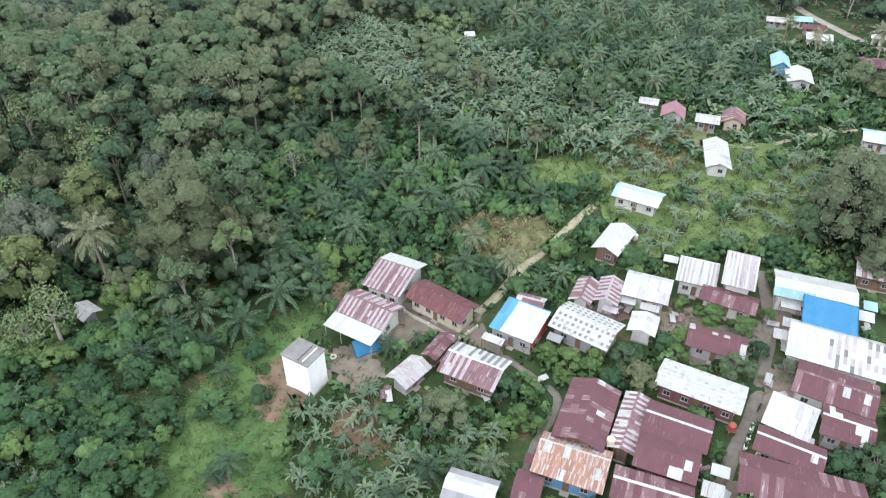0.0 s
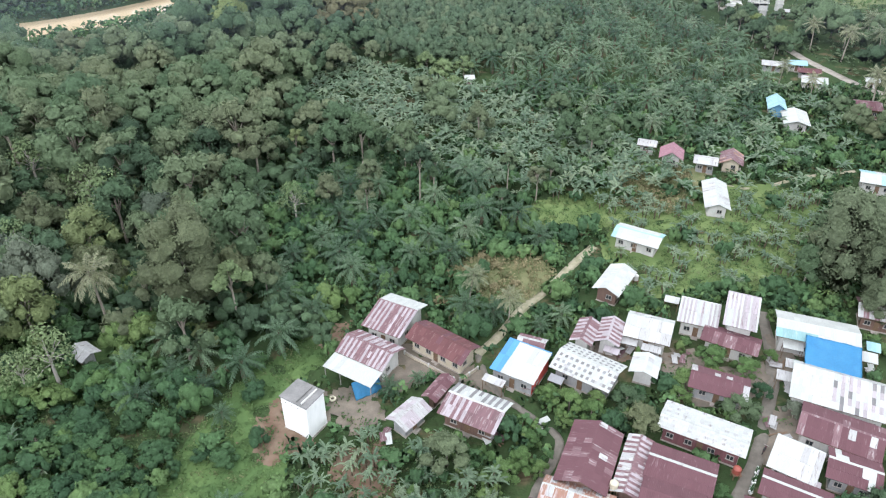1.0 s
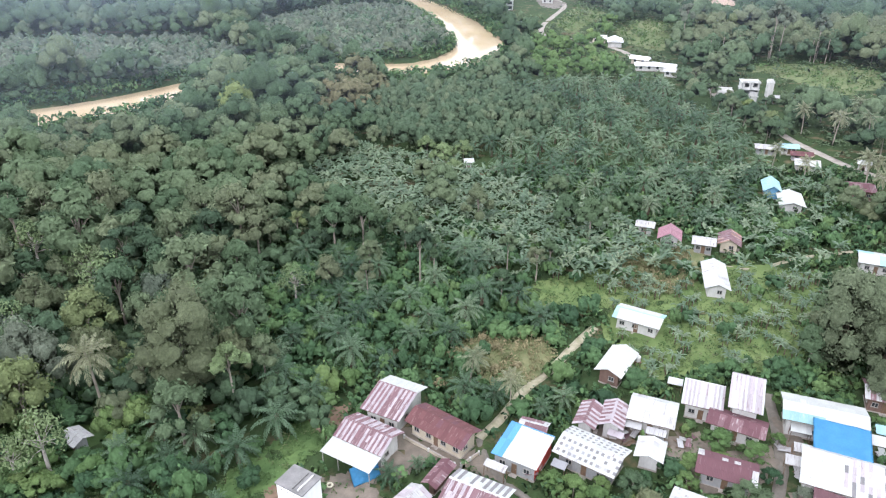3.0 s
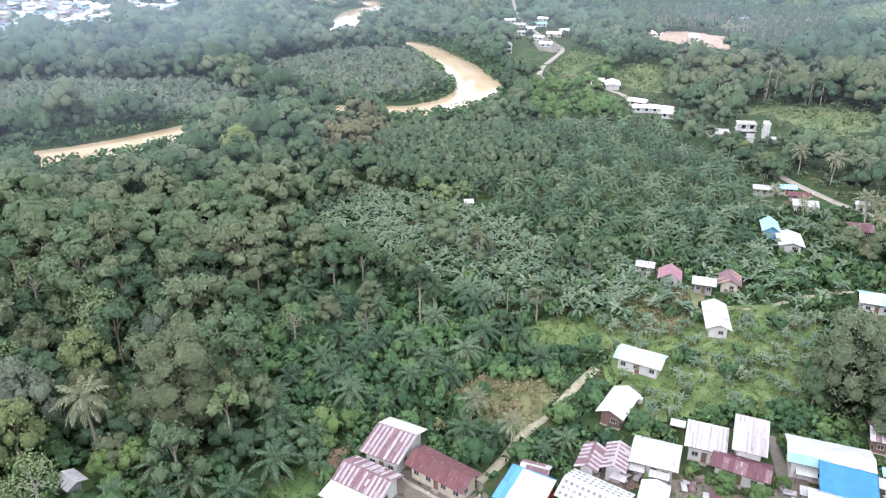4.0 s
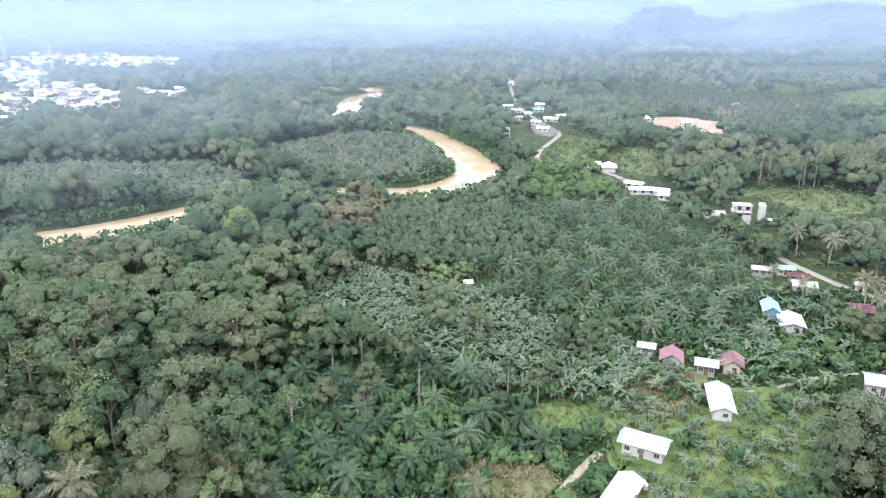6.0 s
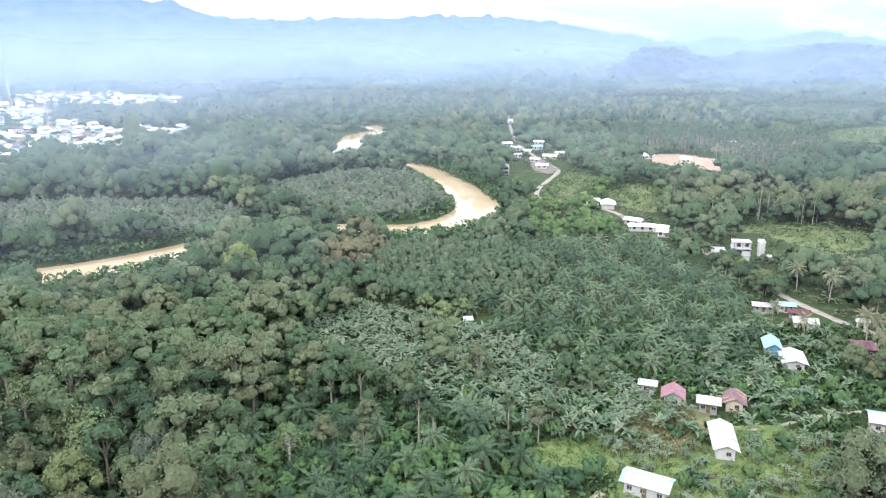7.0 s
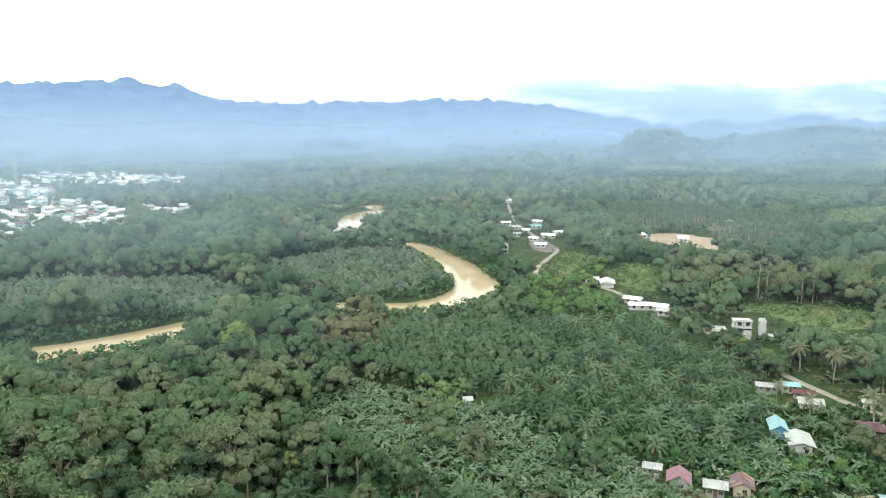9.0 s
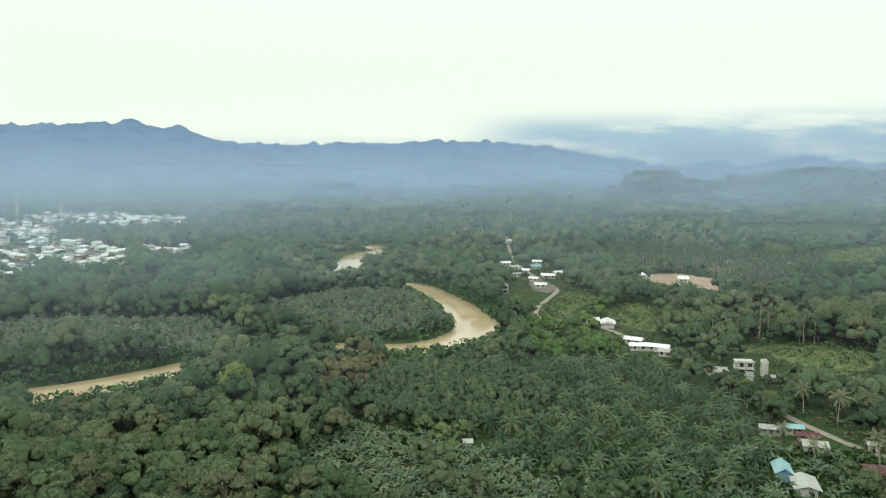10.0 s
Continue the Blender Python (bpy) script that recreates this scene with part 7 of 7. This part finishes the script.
k = inside(x, y, [(-4, 60), (9, 46), (64, 46), (70, 84), (72, 104), (36, 104), (16, 94), (6, 72), (-6, 68)]) & off_houses(x, y, 0.25) & off_ways(x, y, 0.35) & free(x, y, 0.5)
k &= R2.random(len(x)) < np.where(in_any(x, y, YARDS), 0.12, 0.62)
x, y = take(x, y, k)
m = len(x)
bright_ = R2.random(m) < 0.5
for sel, leaf_key in ((bright_, "bright_leaf"), (~bright_, "bush_leaf")):
    n = sel.sum()
    scatter("undergrowth", "shrubs and garden plants crowding between the houses", [crown(7, 70, 0.26, 3.4, 2.4, 0.1, 840 + k, core=(4, 2))[:2] for k in range(4)], x[sel], y[sel], ground_height(x[sel], y[sel]), R2.uniform(0, 6.28, n), R2.uniform(0.35, 0.8, n), R2.uniform(0.45, 1.05, n), M[leaf_key], soft=True)
x, y = grid(-75, 125, 66, 205, 1.9, 0.5)
k = view_wedge(x, y, 6) & ~in_any(x, y, GRASS) & ~in_any(x, y, YARDS) & ~in_any(x, y, DRY) & ~inside(x, y, GARDEN_S) & off_houses(x, y, 0.6) & off_ways(x, y, 0.5) & (inside(x, y, PALM_MIX) | inside(x, y, PALM_GROVE) | (x > -28)) & ~inside(x, y, BANANA_GROVE)
x, y = take(x, y, k)
m = len(x)
scatter("ferns", "knee-high dark ferns and seedlings on the grove's floor", [crown(3, 10, 0.62, 2.3, 1.1, 0.0, 860 + k)[:2] for k in range(5)], x, y, ground_height(x, y), R2.uniform(0, 6.28, m), R2.uniform(0.7, 1.4, m), R2.uniform(0.5, 1.8, m), M["bush_leaf"], soft=True)
x, y = grid(-90, 100, 44, 150, 1.05, 0.5)
k = view_wedge(x, y, 24) & (in_any(x, y, GRASS[:2]) | inside(x, y, GARDEN_S) | inside(x, y, BUSHES) | (in_any(x, y, YARDS) & (R2.random(len(x)) < 0.25))) & off_houses(x, y, 0.1) & off_ways(x, y, 0.5) & (R2.random(len(x)) < 0.75)
x, y = take(x, y, k)
m = len(x)
scatter("weeds", "knee-high bright green weeds and grass tufts", TUFT, x, y, ground_height(x, y) + 0.1, R2.uniform(0, 6.28, m), R2.uniform(0.5, 1.2, m), R2.uniform(0.3, 1.0, m), M["grass_leaf"])
x, y = grid(-120, 330, 150, 600, 6.2, 0.45)
away = np.ones(len(x), bool)
cell = {(int(a // 5), int(b // 5)) for a, b in zip(np.concatenate([fx, OILX, bx]), np.concatenate([fy, OILY, by]))}
for j, (a, b) in enumerate(zip(x, y)):
    away[j] = (int(a // 5), int(b // 5)) not in cell
k = away & view_wedge(x, y, 5) & ~inside(x, y, PALM_GROVE) & off_houses(x, y, 0.5) & off_ways(x, y, 1.5) & ~inside(x, y, CLEARING) & (R2.random(len(x)) < np.where(in_any(x, y, GRASS), 0.25, 0.85))
k &= ~hides_water(x, y, 2.0) | in_any(x, y, GRASS)
x, y = take(x, y, k)
m = len(x)
scatter("undergrowth", "low scrub between fields and groves", [crown(5, 32, 0.75, 5.6, 3.2, 0.2, 780 + k)[:2] for k in range(5)], x, y, ground_height(x, y), R2.uniform(0, 6.28, m), R2.uniform(0.6, 1.3, m), R2.uniform(0.4, 1.1, m), M["tree_leaf"], 0.25 + 0.5 * R2.random(m), soft=True)
x, y = grid(-220, 90, 200, 560, 3.6, 0.5)
d = polyline_distance(x, y, RIVER)
k = (d > RIVER_HALF + 1.0) & (d < RIVER_HALF + 16) & off_houses(x, y, 1)
x, y = take(x, y, k)
m = len(x)
scatter("undergrowth", "low green growth along the river bank", [crown(4, 22, 1.1, 5.2, 3.0, 0.2, 760 + k)[:2] for k in range(4)], x, y, ground_height(x, y), R2.uniform(0, 6.28, m), R2.uniform(0.6, 1.2, m), R2.uniform(0.5, 1.1, m), M["bush_leaf"], soft=True)

for h in (*oil_kinds, coco_kind, *tree_kinds, *full_kinds, bare_kind, feather_kind, tower_kind, *great_kinds, *tall_kinds, *banana_kinds, *bush_kinds):
    for o in (*h.children_recursive, h):
        bpy.data.objects.remove(o)

# ---------------------------------------------------------------- haze over the valley, painted on see-through sheets
def mist(dist, thick, high, seed, tone, west_gain):
    """Painted haze on a thin sheet across the valley, above the crowns, fading upward."""
    mat = bpy.data.materials.new("painted_haze")
    t = nodes_of(mat)
    geo = t.nodes.new("ShaderNodeNewGeometry")
    sep = t.nodes.new("ShaderNodeSeparateXYZ")
    t.links.new(geo.outputs["Position"], sep.inputs[0])
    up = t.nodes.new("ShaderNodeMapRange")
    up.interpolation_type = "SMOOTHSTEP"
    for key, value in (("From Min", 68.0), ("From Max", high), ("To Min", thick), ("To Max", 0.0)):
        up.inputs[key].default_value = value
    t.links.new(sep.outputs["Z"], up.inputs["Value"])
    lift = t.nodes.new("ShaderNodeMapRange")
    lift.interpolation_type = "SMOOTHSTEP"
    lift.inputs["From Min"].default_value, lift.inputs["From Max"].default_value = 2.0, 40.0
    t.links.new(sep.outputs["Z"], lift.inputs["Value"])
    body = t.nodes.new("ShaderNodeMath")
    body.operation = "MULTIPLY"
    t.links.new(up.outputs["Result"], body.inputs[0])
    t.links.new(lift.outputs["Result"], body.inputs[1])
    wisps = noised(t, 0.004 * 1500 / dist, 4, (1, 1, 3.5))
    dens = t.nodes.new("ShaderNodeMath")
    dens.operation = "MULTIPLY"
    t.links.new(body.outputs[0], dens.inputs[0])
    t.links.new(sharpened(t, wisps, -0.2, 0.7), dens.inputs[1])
    # more haze put in towards the west
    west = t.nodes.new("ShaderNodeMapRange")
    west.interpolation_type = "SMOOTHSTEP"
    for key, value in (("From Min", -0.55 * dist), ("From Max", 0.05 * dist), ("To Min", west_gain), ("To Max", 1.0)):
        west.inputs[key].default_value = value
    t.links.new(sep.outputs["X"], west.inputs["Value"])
    veil = t.nodes.new("ShaderNodeMath")
    veil.operation = "MULTIPLY"
    t.links.new(dens.outputs[0], veil.inputs[0])
    t.links.new(west.outputs["Result"], veil.inputs[1])
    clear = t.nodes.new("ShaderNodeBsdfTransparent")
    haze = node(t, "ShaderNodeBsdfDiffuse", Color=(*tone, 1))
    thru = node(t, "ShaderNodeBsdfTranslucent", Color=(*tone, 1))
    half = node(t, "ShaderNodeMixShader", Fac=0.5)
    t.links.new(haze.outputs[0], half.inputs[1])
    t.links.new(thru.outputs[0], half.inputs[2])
    m = t.nodes.new("ShaderNodeMixShader")
    t.links.new(veil.outputs[0], m.inputs[0])
    t.links.new(clear.outputs[0], m.inputs[1])
    t.links.new(half.outputs[0], m.inputs[2])
    out = t.nodes.new("ShaderNodeOutputMaterial")
    t.links.new(m.outputs[0], out.inputs["Surface"])
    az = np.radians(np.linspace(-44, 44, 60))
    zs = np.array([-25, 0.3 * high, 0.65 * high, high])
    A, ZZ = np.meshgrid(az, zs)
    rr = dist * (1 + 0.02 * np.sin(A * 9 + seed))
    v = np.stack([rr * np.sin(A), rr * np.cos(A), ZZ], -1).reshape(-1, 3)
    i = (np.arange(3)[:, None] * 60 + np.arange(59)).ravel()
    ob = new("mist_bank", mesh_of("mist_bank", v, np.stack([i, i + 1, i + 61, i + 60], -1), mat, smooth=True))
    return tagged(ob, "see-through sheet tinted as the valley's bluish-white haze", "mist", kind="stuff")


# sheets of haze from near to far, each tinted bluer than the last
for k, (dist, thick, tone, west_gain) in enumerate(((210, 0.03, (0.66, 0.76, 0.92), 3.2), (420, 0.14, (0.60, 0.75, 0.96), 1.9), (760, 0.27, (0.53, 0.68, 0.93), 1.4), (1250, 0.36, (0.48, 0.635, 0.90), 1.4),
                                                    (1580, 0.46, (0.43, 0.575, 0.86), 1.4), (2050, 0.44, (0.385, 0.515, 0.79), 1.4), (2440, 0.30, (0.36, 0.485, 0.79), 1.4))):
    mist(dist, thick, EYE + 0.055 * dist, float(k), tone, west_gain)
